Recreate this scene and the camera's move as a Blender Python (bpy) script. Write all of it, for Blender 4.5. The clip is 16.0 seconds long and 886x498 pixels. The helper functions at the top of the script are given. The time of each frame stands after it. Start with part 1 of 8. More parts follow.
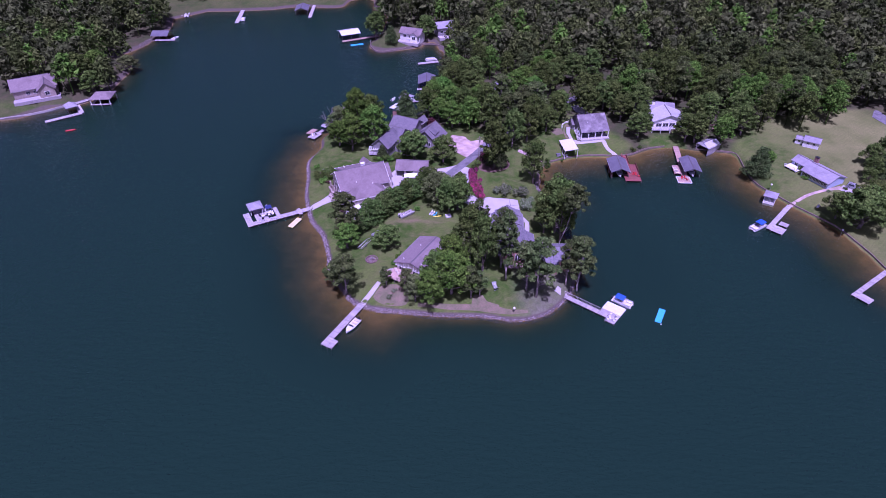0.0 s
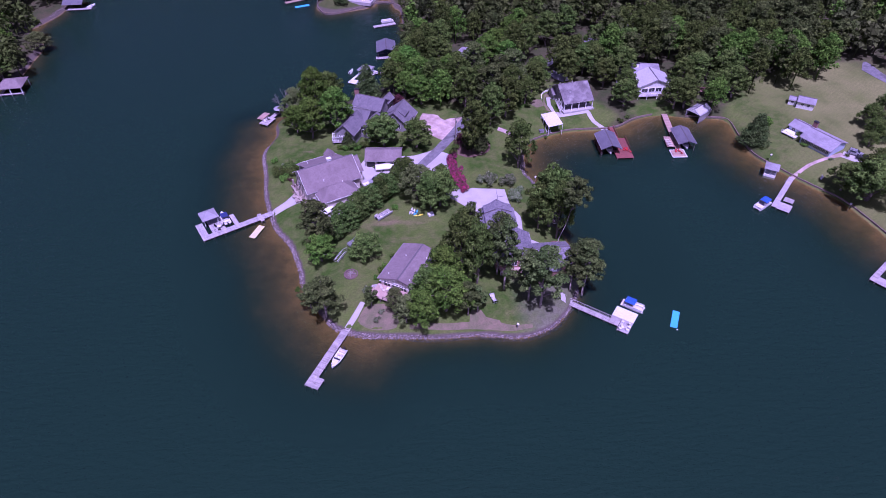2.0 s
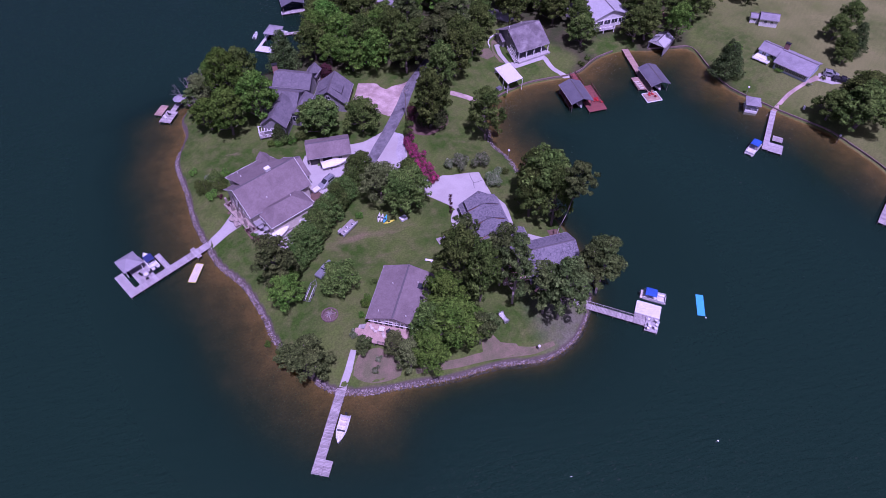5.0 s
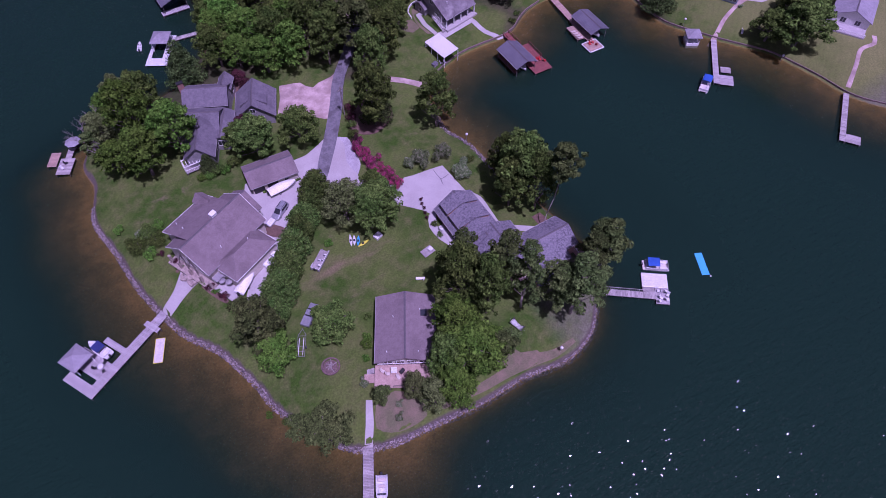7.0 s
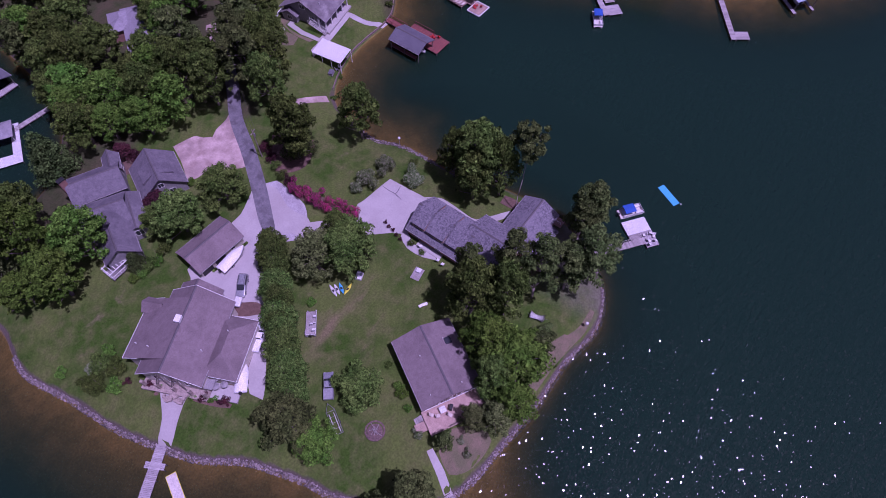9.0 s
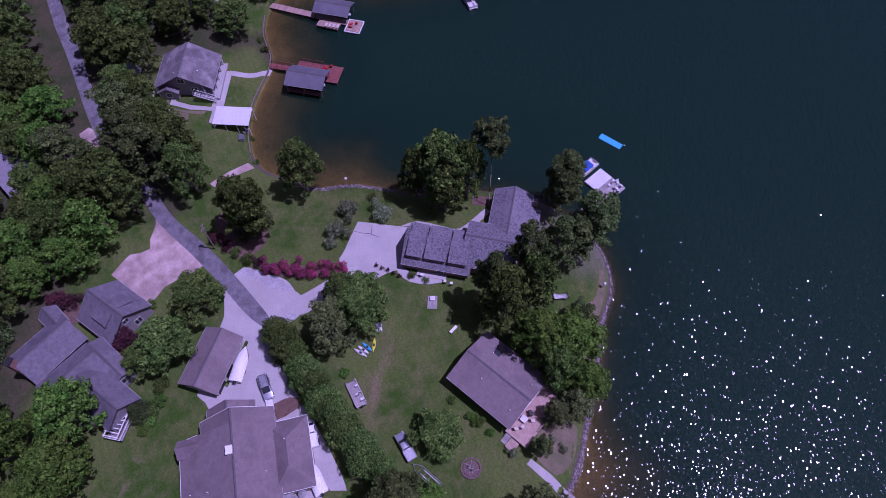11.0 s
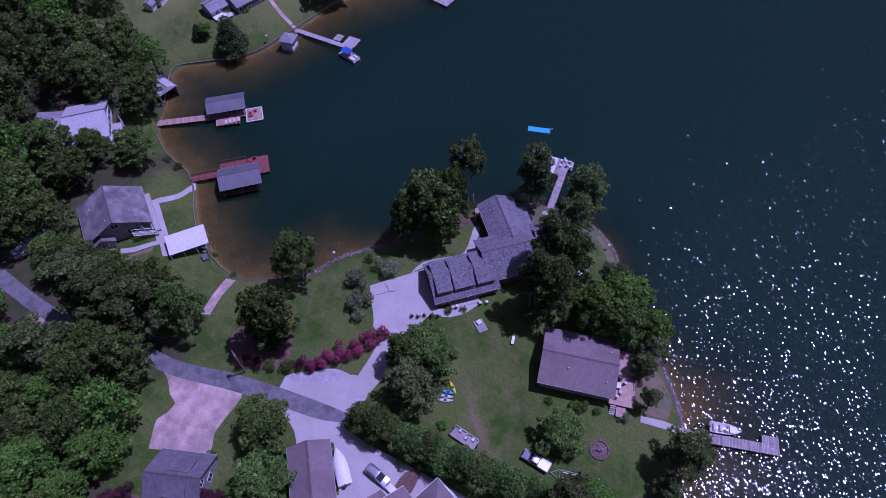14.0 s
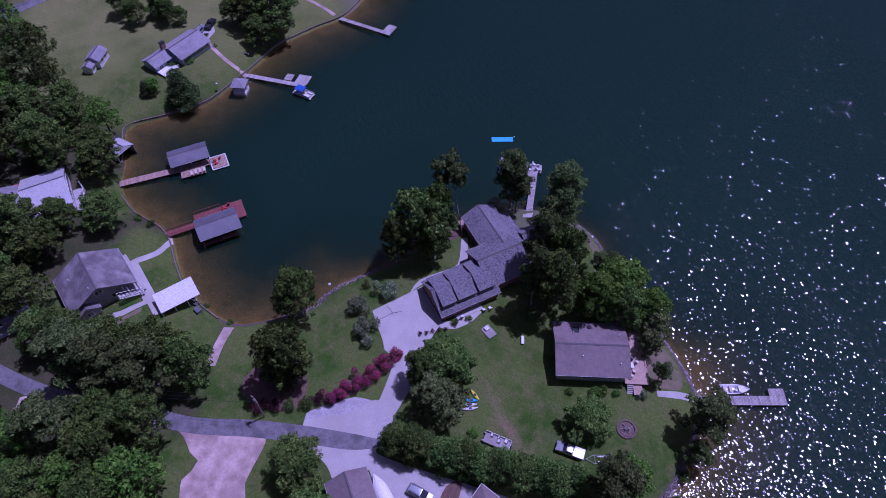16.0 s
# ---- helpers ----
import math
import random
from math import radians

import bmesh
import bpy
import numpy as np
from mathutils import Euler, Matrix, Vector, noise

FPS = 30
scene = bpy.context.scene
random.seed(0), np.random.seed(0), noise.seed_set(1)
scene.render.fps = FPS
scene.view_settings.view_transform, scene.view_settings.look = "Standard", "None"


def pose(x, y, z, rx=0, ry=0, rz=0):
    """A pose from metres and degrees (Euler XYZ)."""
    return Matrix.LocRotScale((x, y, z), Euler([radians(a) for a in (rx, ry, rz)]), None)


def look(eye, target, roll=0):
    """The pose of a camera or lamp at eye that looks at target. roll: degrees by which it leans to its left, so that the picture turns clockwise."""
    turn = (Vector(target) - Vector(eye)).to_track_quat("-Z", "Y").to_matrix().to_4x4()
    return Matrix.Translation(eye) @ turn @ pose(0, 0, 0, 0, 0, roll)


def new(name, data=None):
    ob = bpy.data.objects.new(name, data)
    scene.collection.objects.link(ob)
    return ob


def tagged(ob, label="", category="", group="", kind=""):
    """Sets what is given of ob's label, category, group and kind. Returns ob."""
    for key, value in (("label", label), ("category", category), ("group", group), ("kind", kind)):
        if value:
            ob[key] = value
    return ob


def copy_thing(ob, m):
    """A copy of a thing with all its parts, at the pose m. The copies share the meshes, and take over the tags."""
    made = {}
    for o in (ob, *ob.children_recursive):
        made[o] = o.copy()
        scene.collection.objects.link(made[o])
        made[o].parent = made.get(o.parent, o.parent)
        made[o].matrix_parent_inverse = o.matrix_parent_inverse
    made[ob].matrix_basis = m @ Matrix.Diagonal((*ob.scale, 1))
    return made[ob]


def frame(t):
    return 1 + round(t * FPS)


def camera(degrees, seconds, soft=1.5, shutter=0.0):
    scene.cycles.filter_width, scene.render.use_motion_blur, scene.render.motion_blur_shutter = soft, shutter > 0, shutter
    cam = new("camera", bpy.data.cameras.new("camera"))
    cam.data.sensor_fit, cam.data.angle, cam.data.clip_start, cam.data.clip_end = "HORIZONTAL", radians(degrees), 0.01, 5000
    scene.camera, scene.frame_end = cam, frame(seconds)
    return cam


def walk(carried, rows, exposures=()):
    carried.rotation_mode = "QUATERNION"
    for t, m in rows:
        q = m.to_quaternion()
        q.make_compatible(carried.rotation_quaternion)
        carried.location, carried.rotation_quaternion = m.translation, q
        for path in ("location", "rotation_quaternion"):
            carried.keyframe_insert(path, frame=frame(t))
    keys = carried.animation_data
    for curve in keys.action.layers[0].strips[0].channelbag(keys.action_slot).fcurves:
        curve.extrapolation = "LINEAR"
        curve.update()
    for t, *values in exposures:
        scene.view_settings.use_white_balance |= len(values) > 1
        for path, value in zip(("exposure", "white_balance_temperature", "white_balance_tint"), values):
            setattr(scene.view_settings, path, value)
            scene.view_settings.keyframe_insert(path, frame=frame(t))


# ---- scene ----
cam = camera(70.1, 16.0, 0.8)
PATH = [
    (0, (5.529, 1.695, 123.254), (5.478, 3.277, 122.032), -0.48),
    (0.5, (2.774, 8.788, 123.487), (2.758, 10.343, 122.23), -0.48),
    (1, (0.575, 16.161, 123.899), (0.596, 17.683, 122.602), -0.45),
    (1.5, (-1.635, 22.988, 124.09), (-1.58, 24.479, 122.759), -0.6),
    (2, (-4.249, 29.797, 123.819), (-4.152, 31.26, 122.459), -0.53),
    (2.5, (-6.442, 36.651, 123.833), (-6.307, 38.076, 122.437), -0.53),
    (3, (-9.402, 43.409, 123.444), (-9.225, 44.796, 122.014), -0.31),
    (3.5, (-11.997, 50.554, 123.68), (-11.776, 51.893, 122.211), -0.08),
    (6, (-22.845, 82.796, 122.032), (-22.391, 83.888, 120.419), -0.45),
    (6.5, (-25.017, 89.545, 121.954), (-24.509, 90.568, 120.311), -0.55),
    (7, (-27.559, 96.407, 121.695), (-26.992, 97.358, 120.029), -0.45),
    (7.5, (-30.261, 103.328, 121.393), (-29.634, 104.2, 119.706), -0.25),
    (8, (-32.995, 110.363, 121.096), (-32.305, 111.147, 119.391), 0.04),
    (8.5, (-35.326, 117.322, 121.022), (-34.573, 118.014, 119.304), 0.07),
    (9, (-37.465, 124.223, 121.077), (-36.656, 124.814, 119.347), 0.2),
    (11.5, (-44.325, 159.006, 121.761), (-43.333, 159.114, 120.028), -0.25),
    (12, (-44.873, 165.912, 122.156), (-43.862, 165.933, 120.43), -0.25),
    (12.5, (-45.287, 172.37, 122.217), (-44.258, 172.31, 120.503), -0.3),
    (13, (-45.763, 178.487, 122.209), (-44.714, 178.341, 120.512), -0.15),
    (13.5, (-45.99, 184.108, 122.35), (-44.931, 183.88, 120.669), -0.1),
    (14, (-46.045, 189.026, 122.297), (-44.978, 188.724, 120.633), -0.1),
    (14.5, (-45.855, 193.274, 122.294), (-44.785, 192.906, 120.645), -0.15),
    (15, (-45.678, 196.81, 122.382), (-44.606, 196.387, 120.749), -0.3),
    (15.5, (-45.416, 199.924, 122.378), (-44.346, 199.451, 120.756), -0.4),
    (16, (-45.377, 202.639, 122.441), (-44.311, 202.119, 120.831), -0.45),
]
walk(cam, [(t, look(eye, target, roll)) for t, eye, target, roll in PATH], [(0.0, 0.34, 4950, 87), (3.5, 0.11, 5050, 86), (7.0, -0.24, 5150, 84), (9.0, -0.41, 5200, 86), (12.5, -0.6, 4780, 77), (16.0, -0.61, 4720, 75)])

import itertools

# ---- world and sun ----
SUN_AZ, SUN_EL = -87.0, 68.0
world = bpy.data.worlds.new("world")
scene.world = world
world.use_nodes = True
wn = world.node_tree.nodes
sky = wn.new("ShaderNodeTexSky")
sky.sky_type = 'NISHITA'
sky.sun_disc = False
sky.sun_elevation = radians(SUN_EL)
sky.sun_rotation = radians(90.0 - SUN_AZ)
sky.air_density, sky.dust_density, sky.ozone_density = 1.0, 5.0, 1.5
wn["Background"].inputs["Strength"].default_value = 0.032
world.node_tree.links.new(sky.outputs[0], wn["Background"].inputs["Color"])
sun_data = bpy.data.lights.new("sun", 'SUN')
sun_data.energy, sun_data.angle, sun_data.color = 3.9, radians(0.53), (1.0, 0.96, 0.9)
sun = new("sun", sun_data)
ux, uy, uz = math.cos(radians(SUN_EL)) * math.cos(radians(SUN_AZ)), math.cos(radians(SUN_EL)) * math.sin(radians(SUN_AZ)), math.sin(radians(SUN_EL))
sun.matrix_world = look((ux * 300, uy * 300 + 180, uz * 300), (0, 180, 0))


# ---- materials ----
def surf(name, c1, c2, scale=1.0, rough=0.8, bump=0.0, fine=None, metal=0.0, random_by="", rand=0.25, stain=None, stain_scale=0.15, spec=0.4, grain=0.22):
    """Two-scale mottled surface: c1 and c2 mixed by noise, a finer grain in value, optional stains and variation by piece."""
    m = bpy.data.materials.new(name)
    m.use_nodes = True
    nt = m.node_tree
    n, li = nt.nodes, nt.links
    b = n["Principled BSDF"]
    b.inputs["Roughness"].default_value, b.inputs["Metallic"].default_value = rough, metal
    b.inputs["Specular IOR Level"].default_value = spec
    geo = n.new("ShaderNodeNewGeometry")
    no = n.new("ShaderNodeTexNoise")
    no.inputs["Scale"].default_value, no.inputs["Detail"].default_value, no.inputs["Roughness"].default_value = scale, 5.0, 0.6
    li.new(geo.outputs["Position"], no.inputs["Vector"])
    ramp = n.new("ShaderNodeMapRange")
    ramp.inputs[1].default_value, ramp.inputs[2].default_value = 0.35, 0.65
    li.new(no.outputs["Fac"], ramp.inputs[0])
    mix = n.new("ShaderNodeMix")
    mix.data_type = 'RGBA'
    mix.inputs[6].default_value, mix.inputs[7].default_value = (*c1, 1), (*c2, 1)
    li.new(ramp.outputs[0], mix.inputs[0])
    col = mix.outputs[2]
    if stain:
        n3 = n.new("ShaderNodeTexNoise")
        n3.inputs["Scale"].default_value, n3.inputs["Detail"].default_value = stain_scale, 3.0
        li.new(geo.outputs["Position"], n3.inputs["Vector"])
        r3 = n.new("ShaderNodeMapRange")
        r3.inputs[1].default_value, r3.inputs[2].default_value = 0.5, 0.68
        li.new(n3.outputs["Fac"], r3.inputs[0])
        m3 = n.new("ShaderNodeMix")
        m3.data_type = 'RGBA'
        m3.inputs[7].default_value = (*stain, 1)
        li.new(r3.outputs[0], m3.inputs[0])
        li.new(col, m3.inputs[6])
        col = m3.outputs[2]
    n2 = n.new("ShaderNodeTexNoise")
    n2.inputs["Scale"].default_value, n2.inputs["Detail"].default_value = fine or scale * 9, 4.0
    li.new(geo.outputs["Position"], n2.inputs["Vector"])
    val = n.new("ShaderNodeMapRange")
    val.inputs[1].default_value, val.inputs[2].default_value, val.inputs[3].default_value, val.inputs[4].default_value = 0.3, 0.7, 1 - grain, 1 + grain
    li.new(n2.outputs["Fac"], val.inputs[0])
    fac = val.outputs[0]
    if random_by:
        src = geo.outputs["Random Per Island"] if random_by == "island" else n.new("ShaderNodeObjectInfo").outputs["Random"]
        rr = n.new("ShaderNodeMapRange")
        rr.inputs[3].default_value, rr.inputs[4].default_value = 1 - rand, 1 + rand
        li.new(src, rr.inputs[0])
        mul = n.new("ShaderNodeMath")
        mul.operation = 'MULTIPLY'
        li.new(fac, mul.inputs[0])
        li.new(rr.outputs[0], mul.inputs[1])
        fac = mul.outputs[0]
    sc = n.new("ShaderNodeVectorMath")
    sc.operation = 'SCALE'
    li.new(col, sc.inputs[0])
    li.new(fac, sc.inputs["Scale"])
    li.new(sc.outputs[0], b.inputs["Base Color"])
    if bump:
        bp = n.new("ShaderNodeBump")
        bp.inputs["Strength"].default_value, bp.inputs["Distance"].default_value = 0.6, bump
        li.new(n2.outputs["Fac"], bp.inputs["Height"])
        li.new(bp.outputs[0], b.inputs["Normal"])
    return m


def leaf_material(name, c1, c2, through_light=0.25, scale=0.25, rand=0.3):
    """Foliage: diffuse leaf mixed with some light passing through; varied by clump, by tree and by leaf."""
    m = surf(name, c1, c2, scale, 0.8, 0, 2.5, 0, "island", rand, spec=0.08)
    nt = m.node_tree
    n, li = nt.nodes, nt.links
    b = n["Principled BSDF"]
    col = b.inputs["Base Color"].links[0].from_socket
    info = n.new("ShaderNodeObjectInfo")
    hs = n.new("ShaderNodeHueSaturation")
    r1, r2 = n.new("ShaderNodeMapRange"), n.new("ShaderNodeMapRange")
    r1.inputs[3].default_value, r1.inputs[4].default_value = 0.72, 1.3
    r2.inputs[3].default_value, r2.inputs[4].default_value = 0.485, 0.515
    li.new(info.outputs["Random"], r1.inputs[0])
    li.new(info.outputs["Random"], r2.inputs[0])
    li.new(r1.outputs[0], hs.inputs["Value"])
    li.new(r2.outputs[0], hs.inputs["Hue"])
    li.new(col, hs.inputs["Color"])
    li.new(hs.outputs[0], b.inputs["Base Color"])
    tr = n.new("ShaderNodeBsdfTranslucent")
    li.new(hs.outputs[0], tr.inputs["Color"])
    mx = n.new("ShaderNodeMixShader")
    mx.inputs[0].default_value = through_light
    li.new(b.outputs[0], mx.inputs[1])
    li.new(tr.outputs[0], mx.inputs[2])
    li.new(mx.outputs[0], n["Material Output"].inputs["Surface"])
    return m


def shingle_material(name, c1, c2, scale=1.3, rows=2.4):
    """Asphalt shingles: blotchy courses that follow the slope, with streaks."""
    m = surf(name, c1, c2, scale, 0.9, 0.01, 7.0, 0, "", 0, stain=tuple(0.88 * v for v in c1), stain_scale=0.22, spec=0.2)
    return m


M = {}
M["concrete"] = surf("concrete", (0.425, 0.4, 0.38), (0.37, 0.345, 0.33), 0.25, 0.85, 0.004, 3.0, stain=(0.36, 0.33, 0.31), stain_scale=0.12, grain=0.07)
M["old_concrete"] = surf("old_concrete", (0.52, 0.4, 0.36), (0.31, 0.225, 0.195), 0.4, 0.9, 0.004, 3.0, stain=(0.27, 0.2, 0.18), stain_scale=0.18, grain=0.1)
M["asphalt"] = surf("asphalt", (0.125, 0.12, 0.13), (0.19, 0.182, 0.192), 0.9, 0.9, 0.006, 6.0, stain=(0.1, 0.095, 0.1), stain_scale=0.35)
M["gravel"] = surf("gravel", (0.42, 0.4, 0.41), (0.32, 0.3, 0.31), 0.7, 0.95, 0.02, 5.0)
M["mulch"] = surf("mulch", (0.11, 0.065, 0.05), (0.16, 0.1, 0.075), 1.2, 0.95, 0.03, 9.0)
M["bare_soil"] = surf("bare_soil", (0.19, 0.145, 0.095), (0.13, 0.12, 0.065), 0.5, 0.95, 0.03, 6.0, stain=(0.12, 0.12, 0.06), stain_scale=0.3)
M["white_paint"] = surf("white_paint", (0.78, 0.77, 0.75), (0.72, 0.71, 0.7), 0.6, 0.55, 0, 6.0)
M["cream_siding"] = surf("cream_siding", (0.62, 0.56, 0.48), (0.55, 0.5, 0.43), 0.5, 0.7, 0, 5.0)
M["blue_siding"] = surf("blue_siding", (0.42, 0.5, 0.62), (0.38, 0.46, 0.58), 0.6, 0.7, 0, 5.0)
M["grey_siding"] = surf("grey_siding", (0.24, 0.23, 0.24), (0.3, 0.28, 0.28), 0.6, 0.8, 0, 5.0)
M["brick"] = surf("brick_wall", (0.34, 0.19, 0.15), (0.26, 0.14, 0.11), 1.2, 0.9, 0.01, 9.0)
M["pink_brick"] = surf("pink_brick", (0.5, 0.31, 0.26), (0.42, 0.25, 0.21), 1.2, 0.9, 0.01, 9.0)
M["stone"] = surf("field_stone", (0.4, 0.33, 0.28), (0.25, 0.2, 0.17), 1.5, 0.9, 0.03, 5.0)
M["roof_brown"] = shingle_material("brown_shingles", (0.185, 0.148, 0.148), (0.225, 0.182, 0.182))
M["roof_slate"] = shingle_material("slate_blend_shingles", (0.235, 0.22, 0.245), (0.085, 0.08, 0.095), 2.6)
M["roof_dark"] = shingle_material("dark_grey_shingles", (0.13, 0.12, 0.135), (0.18, 0.165, 0.18))
M["roof_pale"] = shingle_material("pale_grey_shingles", (0.25, 0.235, 0.26), (0.31, 0.29, 0.32))
M["metal_dull"] = surf("dull_white_metal_roof", (0.47, 0.46, 0.48), (0.42, 0.41, 0.43), 0.4, 0.5, 0, 4.0, metal=0.1)
M["metal_white"] = surf("white_metal_roof", (0.72, 0.71, 0.72), (0.66, 0.65, 0.66), 0.4, 0.4, 0, 4.0, metal=0.1)
M["trim_grey"] = surf("dull_gutter_paint", (0.34, 0.32, 0.33), (0.28, 0.265, 0.27), 0.6, 0.6, 0, 6.0)
M["metal_blue"] = surf("pale_blue_metal_roof", (0.42, 0.5, 0.62), (0.38, 0.46, 0.58), 0.5, 0.45, 0, 4.0, metal=0.1)
M["ridge"] = surf("dark_ridge_shingles", (0.1, 0.09, 0.095), (0.13, 0.115, 0.12), 1.5, 0.9)
M["roof_stained"] = surf("streaked_grey_shingles", (0.2, 0.18, 0.19), (0.12, 0.105, 0.11), 0.35, 0.9, 0.01, 7.0, stain=(0.27, 0.25, 0.25), stain_scale=0.3, spec=0.2)
M["metal_grey"] = surf("grey_metal_roof", (0.15, 0.145, 0.17), (0.12, 0.115, 0.14), 0.4, 0.5, 0, 4.0, metal=0.1)
M["dock_wood"] = surf("weathered_dock_wood", (0.4, 0.36, 0.35), (0.3, 0.27, 0.26), 0.9, 0.9, 0.006, 8.0, 0, "object", 0.22)
M["dock_pale"] = surf("pale_dock_deck", (0.43, 0.39, 0.395), (0.34, 0.31, 0.315), 0.9, 0.85, 0.004, 8.0, 0, "object", 0.15)
M["dock_brown"] = surf("brown_dock_wood", (0.42, 0.28, 0.22), (0.34, 0.23, 0.19), 0.9, 0.85, 0.005, 8.0, 0, "object", 0.15)
M["dock_red"] = surf("red_stained_wood", (0.24, 0.075, 0.065), (0.19, 0.06, 0.055), 0.9, 0.8, 0.005, 8.0, 0, "object", 0.15)
M["deck_wood"] = surf("cedar_deck_wood", (0.45, 0.32, 0.26), (0.36, 0.25, 0.2), 0.9, 0.85, 0.005, 8.0)
M["post_wood"] = surf("dark_post_wood", (0.12, 0.1, 0.09), (0.18, 0.15, 0.13), 1.5, 0.9, 0.01, 8.0)
M["bark"] = surf("bark", (0.13, 0.1, 0.085), (0.2, 0.165, 0.14), 2.0, 0.95, 0.03, 9.0)
M["pale_bark"] = surf("pale_bark", (0.3, 0.25, 0.22), (0.22, 0.18, 0.16), 2.0, 0.95, 0.03, 9.0)
M["rock"] = surf("riprap_rock", (0.27, 0.225, 0.215), (0.1, 0.085, 0.08), 1.2, 0.9, 0.02, 6.0, 0, "island", 0.5)
M["wall_wood"] = surf("seawall_timber", (0.16, 0.12, 0.1), (0.22, 0.17, 0.14), 1.2, 0.9, 0.01, 8.0)
M["glass"] = surf("window_glass", (0.03, 0.035, 0.04), (0.04, 0.045, 0.05), 0.3, 0.08, 0, 2.0, spec=0.6)
M["black"] = surf("black_trim", (0.02, 0.02, 0.022), (0.03, 0.03, 0.03), 1, 0.5)
M["blue_canvas"] = surf("blue_canvas", (0.03, 0.1, 0.42), (0.025, 0.085, 0.36), 1.2, 0.8, 0, 6.0)
M["navy_canvas"] = surf("navy_canvas", (0.02, 0.03, 0.12), (0.03, 0.04, 0.15), 1.2, 0.8, 0, 6.0)
M["foam_blue"] = surf("blue_foam", (0.05, 0.42, 0.72), (0.045, 0.38, 0.68), 0.7, 0.6, 0, 4.0)
M["foam_cream"] = surf("cream_foam", (0.6, 0.55, 0.5), (0.55, 0.5, 0.46), 0.7, 0.6, 0, 4.0)
M["yellow"] = surf("yellow_plastic", (0.65, 0.6, 0.04), (0.6, 0.55, 0.04), 1, 0.4)
M["red"] = surf("red_plastic", (0.5, 0.035, 0.03), (0.42, 0.03, 0.03), 1, 0.5)
M["gelcoat"] = surf("white_gelcoat", (0.66, 0.65, 0.65), (0.6, 0.59, 0.59), 0.8, 0.25, 0, 4.0)
M["silver_paint"] = surf("silver_car_paint", (0.4, 0.41, 0.44), (0.37, 0.38, 0.41), 0.8, 0.3, 0, 4.0, metal=0.5)
M["white_car"] = surf("white_car_paint", (0.75, 0.75, 0.76), (0.72, 0.72, 0.73), 0.8, 0.25, 0, 4.0)
M["black_car"] = surf("black_car_paint", (0.02, 0.02, 0.025), (0.025, 0.025, 0.03), 0.8, 0.25, 0, 4.0)
M["rubber"] = surf("black_rubber", (0.02, 0.02, 0.02), (0.03, 0.03, 0.03), 2, 0.9)
M["galvanised"] = surf("galvanised_steel", (0.45, 0.45, 0.47), (0.38, 0.38, 0.4), 2, 0.45, 0, 8.0, metal=0.7)
M["ash"] = surf("ash_and_logs", (0.2, 0.13, 0.115), (0.1, 0.07, 0.065), 2.5, 0.95, 0.03, 9.0)
M["cushion"] = surf("beige_cushion", (0.6, 0.52, 0.46), (0.52, 0.45, 0.4), 1, 0.9)
M["leaf_oak"] = leaf_material("oak_leaves", (0.0529, 0.1004, 0.0166), (0.1016, 0.153, 0.0293), 0.12, 0.25, 0.7)
M["leaf_bright"] = leaf_material("bright_leaves", (0.0552, 0.144, 0.0151), (0.1061, 0.2033, 0.0266), 0.12, 0.25, 0.65)
M["leaf_pine"] = leaf_material("pine_needles", (0.0552, 0.0914, 0.0223), (0.1016, 0.1394, 0.0379), 0.12, 0.25, 0.7)
M["leaf_dark"] = leaf_material("dark_evergreen_leaves", (0.0398, 0.0708, 0.0181), (0.0729, 0.1074, 0.0293), 0.12, 0.25, 0.7)
M["leaf_hedge"] = leaf_material("cypress_foliage", (0.0486, 0.0982, 0.0166), (0.0951, 0.1462, 0.0293), 0.12, 0.5, 0.7)
M["leaf_olive"] = leaf_material("olive_leaves", (0.0773, 0.1074, 0.0293), (0.1171, 0.1462, 0.0465), 0.12, 0.25, 0.7)
M["leaf_pink"] = leaf_material("crepe_myrtle_bloom", (0.52, 0.055, 0.22), (0.07, 0.09, 0.022), 0.2, 1.3)
M["leaf_plum"] = leaf_material("plum_leaves", (0.09, 0.03, 0.035), (0.06, 0.025, 0.03), 0.15, 0.6)
M["leaf_pale"] = leaf_material("pale_shrub_leaves", (0.3, 0.33, 0.2), (0.058, 0.13, 0.02), 0.2, 1.8)
M["twig"] = surf("bare_twigs", (0.3, 0.26, 0.25), (0.24, 0.2, 0.19), 2, 0.95)


# ---- shore and ground ----
left_bank = [(-2600, 60), (-420, 190), (-300, 215), (-230, 238), (-194, 251), (-182, 257), (-175, 263), (-166, 271), (-159, 279), (-160, 296), (-161, 307), (-173, 324), (-171, 344), (-167, 354), (-169, 378), (-180, 400)]
far_bank = [(-187, 411), (-160, 401), (-142, 401), (-126, 405), (-112, 408), (-99, 415), (-74, 413), (-57, 424), (-44, 400), (-38, 380), (-41, 358), (-45, 350), (-44, 341), (-39, 333), (-28, 336), (-12, 345), (-2, 337), (-4, 322), (-1, 304), (-2, 288), (-4, 274), (-6, 266), (-12, 258.5), (-20, 250.8), (-33, 247)]
west_shore = [(-47, 240), (-51, 234), (-50, 227), (-52, 220), (-53, 214), (-51, 204), (-49.3, 192), (-46.7, 182.7), (-43.9, 175.1), (-39.4, 168.5), (-37.2, 163), (-35.1, 156.3), (-34, 151), (-31.3, 144.9), (-26.7, 137.9), (-23, 134.4)]
